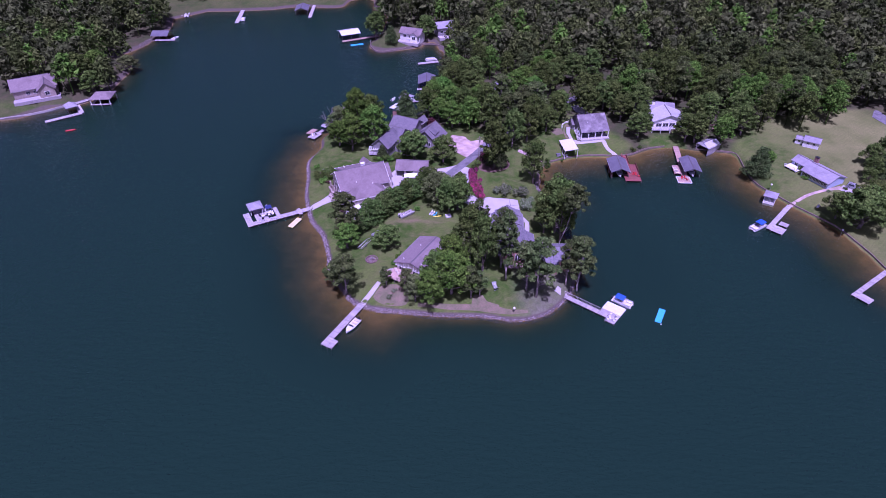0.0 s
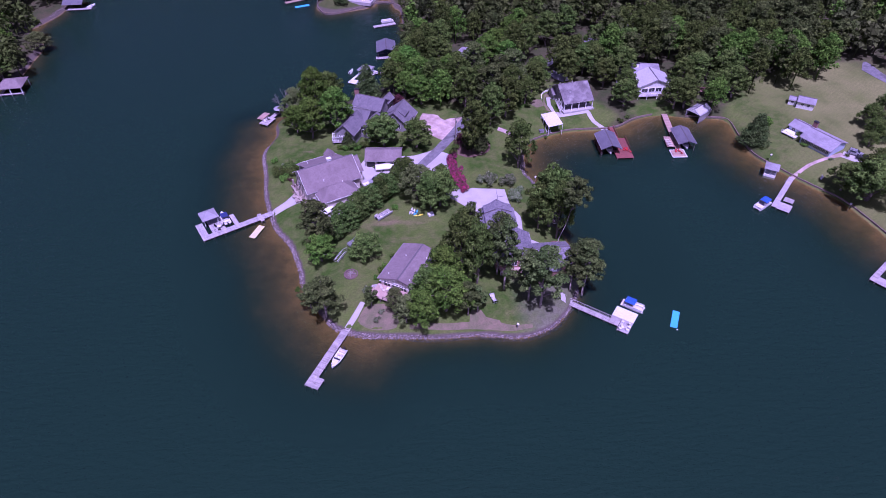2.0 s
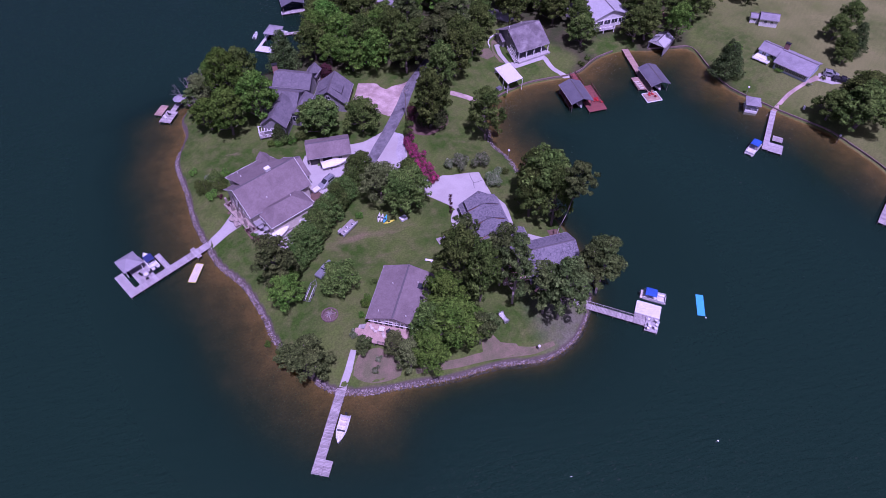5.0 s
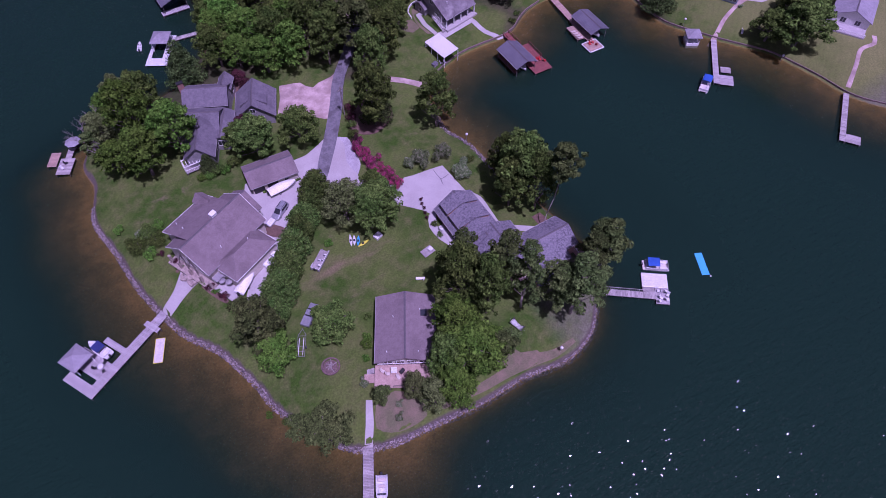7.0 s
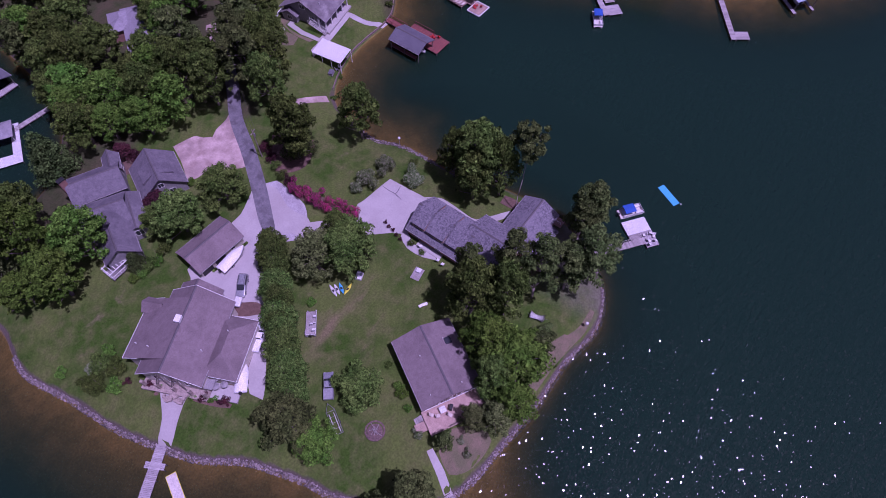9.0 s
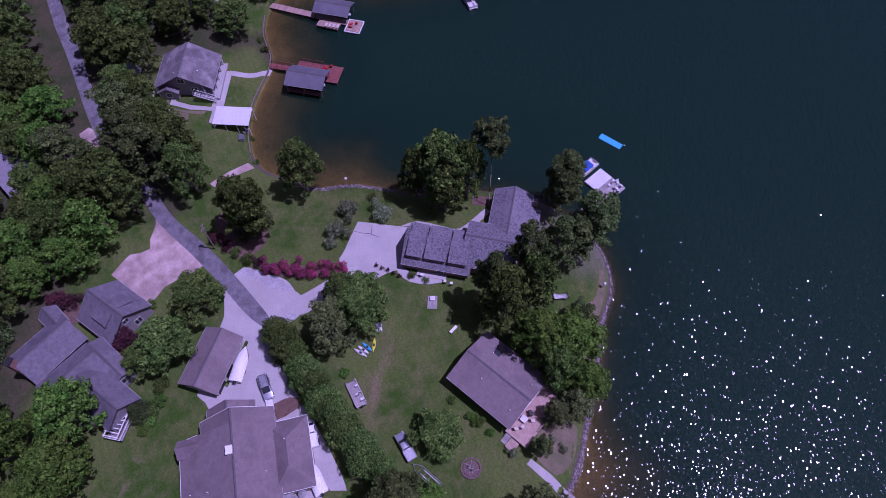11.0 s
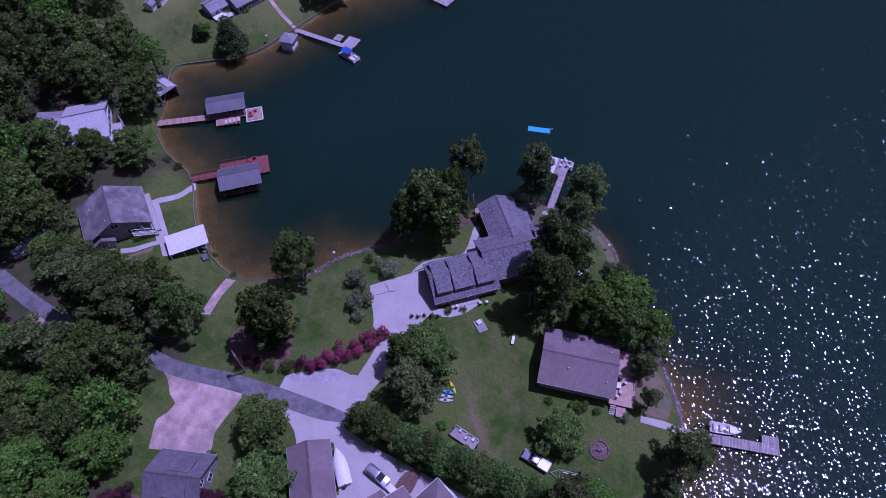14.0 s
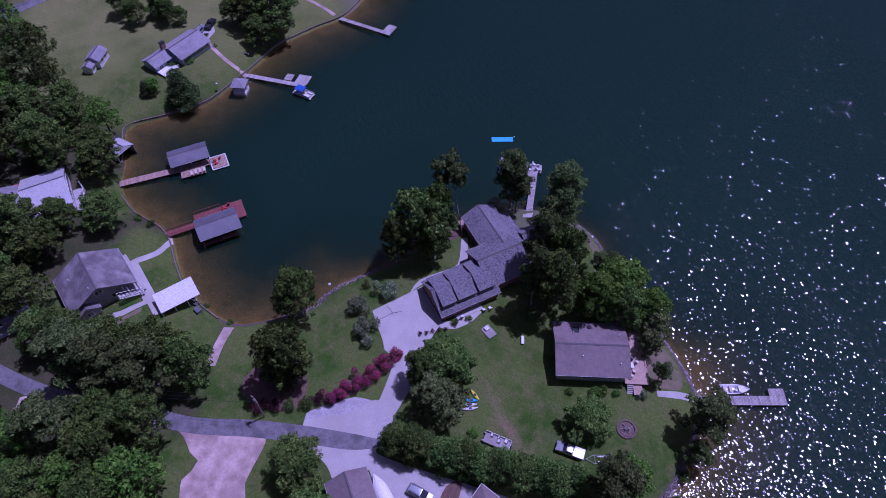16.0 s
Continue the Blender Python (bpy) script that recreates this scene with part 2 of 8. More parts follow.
point_shore = [(-16.7, 132.4), (-10.2, 131.7), (-4.8, 131), (1.3, 130.3), (11.1, 130.4), (16.4, 129.6), (21.4, 128.9), (25.7, 129.6), (29.2, 131), (32.8, 133.8), (36.4, 138.2), (39.5, 144), (41, 150), (41.2, 158), (40, 166), (37.4, 173)]
bay_shore = [(36.9, 180), (36.8, 185), (36.2, 191), (34, 197), (34.5, 204), (36.6, 212.5), (40.4, 216.4), (45.8, 219), (53, 221.2), (60, 221.6), (67.3, 221.4), (72.5, 222.6), (76.7, 225.3), (80.8, 227.6), (87.2, 229.3), (93, 229.1), (99, 227.2), (108, 225.6), (112.5, 224.5)]
east_shore = [(113.7, 221.5), (113, 212), (113.2, 203), (115, 198), (118, 193), (121.4, 187.3), (125.1, 182), (130, 175), (132.4, 167), (134, 160), (135, 152.7), (137, 147.9), (141.4, 142), (152, 133), (175, 120), (230, 105), (400, 80), (2600, -200)]


def catmull(points, step):
    """A smooth line through control points, sampled about every step metres where they lie close together."""
    p = [np.array(q, float) for q in points]
    p = [2 * p[0] - p[1], *p, 2 * p[-1] - p[-2]]
    line = []
    for a, b, c, d in zip(p, p[1:], p[2:], p[3:]):
        length = np.linalg.norm(c - b)
        n = 1 if length > 100 else max(1, int(length / step))
        for k in range(n):
            t = k / n
            line.append(0.5 * (2 * b + (c - a) * t + (2 * a - 5 * b + 4 * c - d) * t * t + (3 * b - a - 3 * c + d) * t ** 3))
    line.append(p[-2])
    return np.array(line)


shore = catmull(left_bank + far_bank + west_shore + point_shore + bay_shore + east_shore, 2.0)
outline = np.vstack([shore, [(2600, 2600), (-2600, 2600)]])


def shore_distance(x, y):
    """Metres from the waterline, positive on land."""
    x, y = np.asarray(x, float), np.asarray(y, float)
    best, inside = np.full(x.shape, 1e9), np.zeros(x.shape, bool)
    a = outline
    b = np.roll(outline, -1, axis=0)
    for k, ((x0, y0), (x1, y1)) in enumerate(zip(a, b)):
        if k < len(shore) - 1:
            dx, dy = x1 - x0, y1 - y0
            t = np.clip(((x - x0) * dx + (y - y0) * dy) / (dx * dx + dy * dy + 1e-9), 0, 1)
            best = np.minimum(best, (x - x0 - t * dx) ** 2 + (y - y0 - t * dy) ** 2)
        if y0 != y1:
            inside ^= ((y0 > y) != (y1 > y)) & (x < (x1 - x0) * (y - y0) / (y1 - y0) + x0)
    return np.where(inside, 1, -1) * np.sqrt(best)


def spaced(lo, hi, step, far):
    """Grid lines, dense between lo and hi and growing outwards to far."""
    mid = list(np.arange(lo, hi + 1e-6, step))
    out, s, v = [], step, hi
    while v < far:
        s *= 1.22
        v += s
        out.append(v)
    low, s, v = [], step, lo
    while v > -far:
        s *= 1.22
        v -= s
        low.append(v)
    return np.array(low[::-1] + mid + out)


GX, GY = spaced(-72, 150, 1.2, 2400), spaced(118, 262, 1.2, 2400)
gx, gy = np.meshgrid(GX, GY, indexing="ij")
gd = shore_distance(gx, gy)
t16 = np.clip(gd / 16, 0, 1)
land = 0.85 + 2.4 * (t16 * (2 - t16)) + 0.03 * np.clip(gd - 45, 0, 400)
shelf = 0.075 + 0.13 * np.clip((gx + 14) / 14, 0, 1) * np.clip((66 - gx) / 14, 0, 1) * np.clip((190 - gy) / 20, 0, 1)  # the bed falls off faster round the point
shelf = shelf + 0.13 * np.clip((gy - 240) / 15, 0, 1) * np.clip((26 - gx) / 10, 0, 1) + 0.13 * np.clip((-70 - gx) / 20, 0, 1) * np.clip((240 - gy) / 10, 0, 1)
bed = -0.3 - 3.4 * (shelf - 0.075) - shelf * np.clip(-gd, 0, 15) - 0.2 * np.clip(-gd - 15, 0, 200)
bed = np.maximum(bed, -7.0)
k = np.clip((gd + 0.9) / 1.5, 0, 1)
GZ = bed * (1 - k) + land * k
rough_h = np.array([[noise.noise(Vector((x * 0.11, y * 0.11, 3.1))) for y in GY] for x in GX])
GZ += rough_h * np.where(gd > 2, 0.1, 0.05)


def ground_z(x, y):
    i = int(np.clip(np.searchsorted(GX, x) - 1, 0, len(GX) - 2))
    j = int(np.clip(np.searchsorted(GY, y) - 1, 0, len(GY) - 2))
    u, v = (x - GX[i]) / (GX[i + 1] - GX[i]), (y - GY[j]) / (GY[j + 1] - GY[j])
    return float((GZ[i, j] * (1 - u) + GZ[i + 1, j] * u) * (1 - v) + (GZ[i, j + 1] * (1 - u) + GZ[i + 1, j + 1] * u) * v)


def inside_poly(poly, x, y):
    inside = np.zeros(np.shape(x), bool)
    for (x0, y0), (x1, y1) in zip(poly, poly[1:] + poly[:1]):
        if y0 != y1:
            inside ^= ((y0 > y) != (y1 > y)) & (x < (x1 - x0) * (y - y0) / (y1 - y0) + x0)
    return inside


# woodland floor: all of the mainland but its lawns
near_lawns = [
    [(-60, 238), (-45, 246), (-30, 236), (0, 236), (10, 232), (24, 222), (28, 226), (38, 214), (60, 120), (-60, 120)],
    [(38, 214), (44, 236), (66, 238), (74, 228), (66, 218)],
    [(22, 222), (44, 214), (66, 236), (64, 250), (50, 252), (40, 244), (30, 238)],
    [(-4, 226), (12, 226), (20, 234), (10, 242), (-6, 240)],
]
far_lawns = [
    [(76, 230), (84, 236), (96, 236), (96, 224)],
    [(112, 226), (122, 240), (142, 252), (176, 258), (230, 200), (230, 100), (120, 150)],
    [(-46, 330), (-46, 360), (-26, 356), (-8, 342)],
    [(-230, 230), (-196, 262), (-176, 268), (-160, 262)],
    [(-200, 404), (-200, 440), (-60, 440), (-60, 410)],
]
zone = np.ones(gx.shape)
for poly in near_lawns + far_lawns:
    zone[inside_poly(poly, gx, gy)] = 0.0
for _ in range(2):
    zone[1:-1, 1:-1] = (zone[1:-1, 1:-1] * 2 + zone[2:, 1:-1] + zone[:-2, 1:-1] + zone[1:-1, 2:] + zone[1:-1, :-2]) / 6


def ground_material():
    m = bpy.data.materials.new("lakeside_ground")
    m.use_nodes = True
    nt = m.node_tree
    n, li = nt.nodes, nt.links
    b = n["Principled BSDF"]
    b.inputs["Roughness"].default_value, b.inputs["Specular IOR Level"].default_value = 0.95, 0.15
    geo = n.new("ShaderNodeNewGeometry")
    pos = geo.outputs["Position"]

    def tex(scale, detail=4.0, rough=0.6):
        t = n.new("ShaderNodeTexNoise")
        t.inputs["Scale"].default_value, t.inputs["Detail"].default_value, t.inputs["Roughness"].default_value = scale, detail, rough
        li.new(pos, t.inputs["Vector"])
        return t.outputs["Fac"]

    def span(v, a, c, lo=0.0, hi=1.0):
        r = n.new("ShaderNodeMapRange")
        r.inputs[1].default_value, r.inputs[2].default_value, r.inputs[3].default_value, r.inputs[4].default_value = a, c, lo, hi
        li.new(v, r.inputs[0])
        return r.outputs[0]

    def blend(f, a, c):
        x = n.new("ShaderNodeMix")
        x.data_type = 'RGBA'
        li.new(f, x.inputs[0])
        for s, v in ((6, a), (7, c)):
            if isinstance(v, tuple):
                x.inputs[s].default_value = (*v, 1)
            else:
                li.new(v, x.inputs[s])
        return x.outputs[2]

    def times(a, c):
        x = n.new("ShaderNodeMath")
        x.operation = 'MULTIPLY'
        li.new(a, x.inputs[0])
        li.new(c, x.inputs[1])
        return x.outputs[0]

    # lawn: green with drier swathes and worn patches
    lawn = blend(span(tex(0.07), 0.42, 0.58), (0.038, 0.084, 0.01), (0.088, 0.126, 0.027))
    lawn = blend(span(tex(0.35, 5), 0.42, 0.72), lawn, (0.104, 0.12, 0.038))
    lawn = blend(span(tex(0.16, 3), 0.66, 0.84), lawn, (0.18, 0.15, 0.085))
    floor = blend(span(tex(0.25), 0.35, 0.65), (0.042, 0.055, 0.02), (0.075, 0.066, 0.036))
    sep = n.new("ShaderNodeSeparateXYZ")
    li.new(pos, sep.inputs[0])
    # the far lawn is drier, and the strip by the east point is thin and grey
    lawn = blend(times(span(sep.outputs["X"], 112, 150), span(tex(0.05, 3), 0.3, 0.6, 0.2, 0.9)), lawn, (0.185, 0.195, 0.07))
    thin = times(span(sep.outputs["X"], 20, 27), span(sep.outputs["Y"], 152, 146))
    lawn = blend(times(thin, span(tex(0.3, 4), 0.25, 0.6, 0.35, 1.0)), lawn, (0.135, 0.135, 0.09))
    # worn wheel tracks over the middle lawn
    track = n.new("ShaderNodeTexNoise")
    track.inputs["Scale"].default_value, track.inputs["Detail"].default_value = 1.0, 3.0
    along = n.new("ShaderNodeMapping")
    along.inputs["Rotation"].default_value, along.inputs["Scale"].default_value = (0, 0, radians(-66)), (0.06, 0.24, 1.0)
    li.new(pos, along.inputs["Vector"])
    li.new(along.outputs[0], track.inputs["Vector"])
    yard = times(times(span(sep.outputs["X"], -20, -12), span(sep.outputs["X"], 14, 4)), times(span(sep.outputs["Y"], 148, 156), span(sep.outputs["Y"], 188, 178)))
    lawn = blend(times(yard, span(track.outputs["Fac"], 0.56, 0.74, 0.0, 0.75)), lawn, (0.19, 0.15, 0.085))
    # mowing stripes
    stripe = n.new("ShaderNodeTexWave")
    stripe.inputs["Scale"].default_value, stripe.inputs["Distortion"].default_value, stripe.inputs["Detail"].default_value, stripe.inputs["Detail Scale"].default_value = 0.22, 5.0, 3.0, 0.25
    turned = n.new("ShaderNodeMapping")
    turned.inputs["Rotation"].default_value = (0, 0, radians(52))
    li.new(pos, turned.inputs["Vector"])
    li.new(turned.outputs[0], stripe.inputs["Vector"])
    mown = n.new("ShaderNodeVectorMath")
    mown.operation = 'SCALE'
    li.new(lawn, mown.inputs[0])
    li.new(span(stripe.outputs["Fac"], 0.0, 1.0, 0.95, 1.0), mown.inputs["Scale"])
    lawn = mown.outputs[0]
    att = n.new("ShaderNodeAttribute")
    att.attribute_name = "zone"
    soil = blend(att.outputs["Fac"], lawn, floor)
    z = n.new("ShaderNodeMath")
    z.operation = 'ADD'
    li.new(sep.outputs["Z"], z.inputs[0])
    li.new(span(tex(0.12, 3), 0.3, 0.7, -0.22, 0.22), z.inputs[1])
    # lake bed: sand at the edge, then weed and silt, darkened with depth
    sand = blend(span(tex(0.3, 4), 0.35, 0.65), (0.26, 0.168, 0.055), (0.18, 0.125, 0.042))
    bed_depth_tint = blend(span(z.outputs[0], -1.5, -0.4), (0.072, 0.068, 0.019), sand)
    # deepest tone stands for light lost in the water, painted into the bed
    bed_depth_tint = blend(span(z.outputs[0], -3.0, -1.15), (0.008, 0.037, 0.03), bed_depth_tint)
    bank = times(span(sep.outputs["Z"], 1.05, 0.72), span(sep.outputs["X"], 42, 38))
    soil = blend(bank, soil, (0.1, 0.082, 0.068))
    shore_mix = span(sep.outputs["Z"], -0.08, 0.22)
    col = blend(shore_mix, bed_depth_tint, soil)
    val = span(tex(2.5, 5), 0.3, 0.7, 0.75, 1.25)
    sc = n.new("ShaderNodeVectorMath")
    sc.operation = 'SCALE'
    li.new(col, sc.inputs[0])
    li.new(val, sc.inputs["Scale"])
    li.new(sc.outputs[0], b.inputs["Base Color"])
    bp = n.new("ShaderNodeBump")
    bp.inputs["Strength"].default_value, bp.inputs["Distance"].default_value = 0.5, 0.05
    li.new(tex(4.0, 4), bp.inputs["Height"])
    li.new(bp.outputs[0], b.inputs["Normal"])
    return m


WAVE = 0.3  # how far the wavelets tilt


def water_material():
    m = bpy.data.materials.new("lake_water")
    m.use_nodes = True
    nt = m.node_tree
    n, li = nt.nodes, nt.links
    n.remove(n["Principled BSDF"])
    geo = n.new("ShaderNodeNewGeometry")
    swell = n.new("ShaderNodeTexNoise")
    swell.inputs["Scale"].default_value, swell.inputs["Detail"].default_value = 0.5, 3.0
    li.new(geo.outputs["Position"], swell.inputs["Vector"])
    bp = n.new("ShaderNodeBump")
    bp.inputs["Strength"].default_value, bp.inputs["Distance"].default_value = 1.0, 0.1
    li.new(swell.outputs["Fac"], bp.inputs["Height"])
    # wavelet facets: small patches of water, each with its own tilt
    turned = n.new("ShaderNodeMapping")
    turned.inputs["Rotation"].default_value, turned.inputs["Scale"].default_value = (0, 0, radians(25)), (2.8, 4.2, 1.0)
    li.new(geo.outputs["Position"], turned.inputs["Vector"])
    facet = n.new("ShaderNodeTexVoronoi")
    facet.inputs["Scale"].default_value = 1.0
    li.new(turned.outputs[0], facet.inputs["Vector"])
    other = n.new("ShaderNodeTexWhiteNoise")
    li.new(facet.outputs["Position"], other.inputs["Vector"])
    tilt = n.new("ShaderNodeVectorMath")
    li.new(facet.outputs["Color"], tilt.inputs[0])
    li.new(other.outputs["Color"], tilt.inputs[1])
    centre = n.new("ShaderNodeVectorMath")
    centre.operation = 'SUBTRACT'
    centre.inputs[1].default_value = (1, 1, 1)
    li.new(tilt.outputs[0], centre.inputs[0])
    flat = n.new("ShaderNodeVectorMath")
    flat.operation = 'MULTIPLY'
    flat.inputs[1].default_value = (WAVE, WAVE, 0)
    # most wavelets lie nearly flat, few stand steep
    size, steep, tilted = n.new("ShaderNodeVectorMath"), n.new("ShaderNodeMapRange"), n.new("ShaderNodeVectorMath")
    size.operation, tilted.operation = 'LENGTH', 'SCALE'
    steep.inputs[2].default_value, steep.inputs[3].default_value = 1.2, 0.2
    li.new(centre.outputs[0], size.inputs[0])
    li.new(size.outputs["Value"], steep.inputs[0])
    li.new(centre.outputs[0], tilted.inputs[0])
    li.new(steep.outputs[0], tilted.inputs["Scale"])
    li.new(tilted.outputs[0], flat.inputs[0])
    both = n.new("ShaderNodeVectorMath")
    li.new(bp.outputs[0], both.inputs[0])
    li.new(flat.outputs[0], both.inputs[1])
    unit = n.new("ShaderNodeVectorMath")
    unit.operation = 'NORMALIZE'
    li.new(both.outputs[0], unit.inputs[0])
    clear, body, gloss, fres = n.new("ShaderNodeBsdfTransparent"), n.new("ShaderNodeBsdfDiffuse"), n.new("ShaderNodeBsdfGlossy"), n.new("ShaderNodeFresnel")
    clear.inputs["Color"].default_value = (0.82, 0.84, 0.72, 1)
    body.inputs["Color"].default_value = (0.0074, 0.0272, 0.0168, 1)
    gloss.distribution = 'BECKMANN'
    gloss.inputs["Roughness"].default_value = 0.135
    fres.inputs["IOR"].default_value = 1.38
    li.new(unit.outputs[0], gloss.inputs["Normal"])
    li.new(unit.outputs[0], fres.inputs["Normal"])
    m1, m2 = n.new("ShaderNodeMixShader"), n.new("ShaderNodeMixShader")
    # the water hides its bed with depth
    deep = n.new("ShaderNodeAttribute")
    deep.attribute_name = "depth"
    fade, power, veil = n.new("ShaderNodeMath"), n.new("ShaderNodeMath"), n.new("ShaderNodeMath")
    fade.operation, power.operation, veil.operation = 'MULTIPLY', 'EXPONENT', 'SUBTRACT'
    fade.inputs[1].default_value, veil.inputs[0].default_value = -0.7, 1.0
    li.new(deep.outputs["Fac"], fade.inputs[0])
    li.new(fade.outputs[0], power.inputs[0])
    li.new(power.outputs[0], veil.inputs[1])
    li.new(veil.outputs[0], m1.inputs[0])
    crest, drawn, rip = n.new("ShaderNodeTexNoise"), n.new("ShaderNodeMapping"), n.new("ShaderNodeBump")
    drawn.inputs["Rotation"].default_value, drawn.inputs["Scale"].default_value = (0, 0, radians(40)), (0.3, 0.95, 1.0)
    crest.inputs["Scale"].default_value, crest.inputs["Detail"].default_value, crest.inputs["Distortion"].default_value = 1.0, 4.0, 0.6
    rip.inputs["Strength"].default_value, rip.inputs["Distance"].default_value = 1.0, 0.4
    li.new(geo.outputs["Position"], drawn.inputs["Vector"])
    li.new(drawn.outputs[0], crest.inputs["Vector"])
    li.new(crest.outputs["Fac"], rip.inputs["Height"])
    li.new(rip.outputs[0], body.inputs["Normal"])
    li.new(clear.outputs[0], m1.inputs[1])
    li.new(body.outputs[0], m1.inputs[2])
    li.new(fres.outputs[0], m2.inputs[0])
    li.new(m1.outputs[0], m2.inputs[1])
    li.new(gloss.outputs[0], m2.inputs[2])
    li.new(m2.outputs[0], n["Material Output"].inputs["Surface"])
    return m


def ground_sheet(name, heights):
    nx, ny = len(GX), len(GY)
    verts = np.stack([gx, gy, heights], -1).reshape(-1, 3)
    i, j = np.meshgrid(np.arange(nx - 1), np.arange(ny - 1), indexing="ij")
    a = (i * ny + j).ravel()
    me = bpy.data.meshes.new(name)
    me.from_pydata(verts.tolist(), [], np.stack([a, a + ny, a + ny + 1, a + 1], -1).tolist())
    return me


def ground():
    me = ground_sheet("ground", GZ)
    me.attributes.new("zone", 'FLOAT', 'POINT').data.foreach_set("value", zone.ravel().astype(np.float32))
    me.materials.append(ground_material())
    me.polygons.foreach_set("use_smooth", [True] * len(me.polygons))
    tagged(new("ground", me), "mown lawns and woodland floor sloping to a lake bed", "ground", kind="structure")


ground()
water_me = ground_sheet("water", np.zeros(GZ.shape))
water_me.attributes.new("depth", 'FLOAT', 'POINT').data.foreach_set("value", np.clip(-GZ, 0, 9).ravel().astype(np.float32))
water_me.materials.append(water_material())
tagged(new("water", water_me), "rippled dark green lake water with sun glints", "water", kind="structure")


# ---- mesh helpers ----
def part(name, bm, material, parent=None, label="", smooth=False):
    """Links a bmesh as one mesh object under a thing or a part."""
    me = bpy.data.meshes.new(name)
    bmesh.ops.recalc_face_normals(bm, faces=bm.faces)
    bm.to_mesh(me)
    bm.free()
    me.materials.append(material)
    if smooth:
        me.polygons.foreach_set("use_smooth", [True] * len(me.polygons))
    ob = new(name, me)
    if parent is not None:
        ob.parent = parent
    if label:
        ob["label"] = label
    return ob


def thing(name, x, y, z, turn, label, category, group="", kind=""):
    ob = new(name)
    ob.empty_display_size = 0.5
    ob.matrix_basis = pose(x, y, z, 0, 0, turn)
    return tagged(ob, label, category, group, kind)


def box(bm, x0, x1, y0, y1, z0, z1, m=None):
    v = [bm.verts.new((m @ Vector(c)) if m else c) for c in ((x0, y0, z0), (x1, y0, z0), (x1, y1, z0), (x0, y1, z0), (x0, y0, z1), (x1, y0, z1), (x1, y1, z1), (x0, y1, z1))]
    for f in ((3, 2, 1, 0), (4, 5, 6, 7), (0, 1, 5, 4), (1, 2, 6, 5), (2, 3, 7, 6), (3, 0, 4, 7)):
        bm.faces.new([v[k] for k in f])
    return v


def boxed(*args):
    bm = bmesh.new()
    box(bm, *args)
    return bm


def softbox(x0, x1, y0, y1, z0, z1, r, seg=2):
    bm = boxed(x0, x1, y0, y1, z0, z1)
    bmesh.ops.bevel(bm, geom=bm.edges[:], offset=r, segments=seg, affect='EDGES', profile=0.5)
    return bm


def prism(bm, profile, a, b, along="x", m=None):
    """A closed profile of (across, z) points drawn out from a to b along an axis."""
    ends = []
    for s in (a, b):
        ring = []
        for c, z in profile:
            p = Vector((s, c, z) if along == "x" else (c, s, z))
            ring.append(bm.verts.new(m @ p if m else p))
        ends.append(ring)
    bm.faces.new(ends[0])
    bm.faces.new(ends[1][::-1])
    n = len(profile)
    for k in range(n):
        bm.faces.new((ends[0][k], ends[1][k], ends[1][(k + 1) % n], ends[0][(k + 1) % n]))


def cyl(bm, p, q, r0, r1, n=8):
    p, q = Vector(p), Vector(q)
    d = (q - p).normalized()
    side = d.orthogonal().normalized()
    up = d.cross(side)
    rings = []
    for c, r in ((p, r0), (q, r1)):
        rings.append([bm.verts.new(c + r * (math.cos(2 * math.pi * k / n) * side + math.sin(2 * math.pi * k / n) * up)) for k in range(n)])
    for k in range(n):
        bm.faces.new((rings[0][k], rings[0][(k + 1) % n], rings[1][(k + 1) % n], rings[1][k]))
    bm.faces.new(rings[0][::-1])
    bm.faces.new(rings[1])


def draped(name, points, material, lift, label, category, smooth_edge=True):
    """A paved or bare sheet that lies on the ground: a polygon cut into strips that follow the ground, with a thin edge."""
    bm = bmesh.new()
    line = points
    if smooth_edge:
        line = catmull(points + points[:1], 1.5)[:-1]
    bm.faces.new([bm.verts.new((p[0], p[1], 0)) for p in line])
    bmesh.ops.triangulate(bm, faces=bm.faces[:])
    xs, ys = [p[0] for p in line], [p[1] for p in line]
    for axis, lo, hi in ((0, min(xs), max(xs)), (1, min(ys), max(ys))):
        v = lo + 1.7
        while v < hi:
            co, no = ((v, 0, 0), (1, 0, 0)) if axis == 0 else ((0, v, 0), (0, 1, 0))
            bmesh.ops.bisect_plane(bm, geom=bm.verts[:] + bm.edges[:] + bm.faces[:], plane_co=co, plane_no=no)
            v += 1.7
    for v in bm.verts:
        v.co.z = ground_z(v.co.x, v.co.y) + lift
    rim = bmesh.ops.extrude_edge_only(bm, edges=[e for e in bm.edges if e.is_boundary])
    for v in rim["geom"]:
        if isinstance(v, bmesh.types.BMVert):
            v.co.z -= lift + 0.15
    return tagged(part(name, bm, material), label, category, kind="structure")


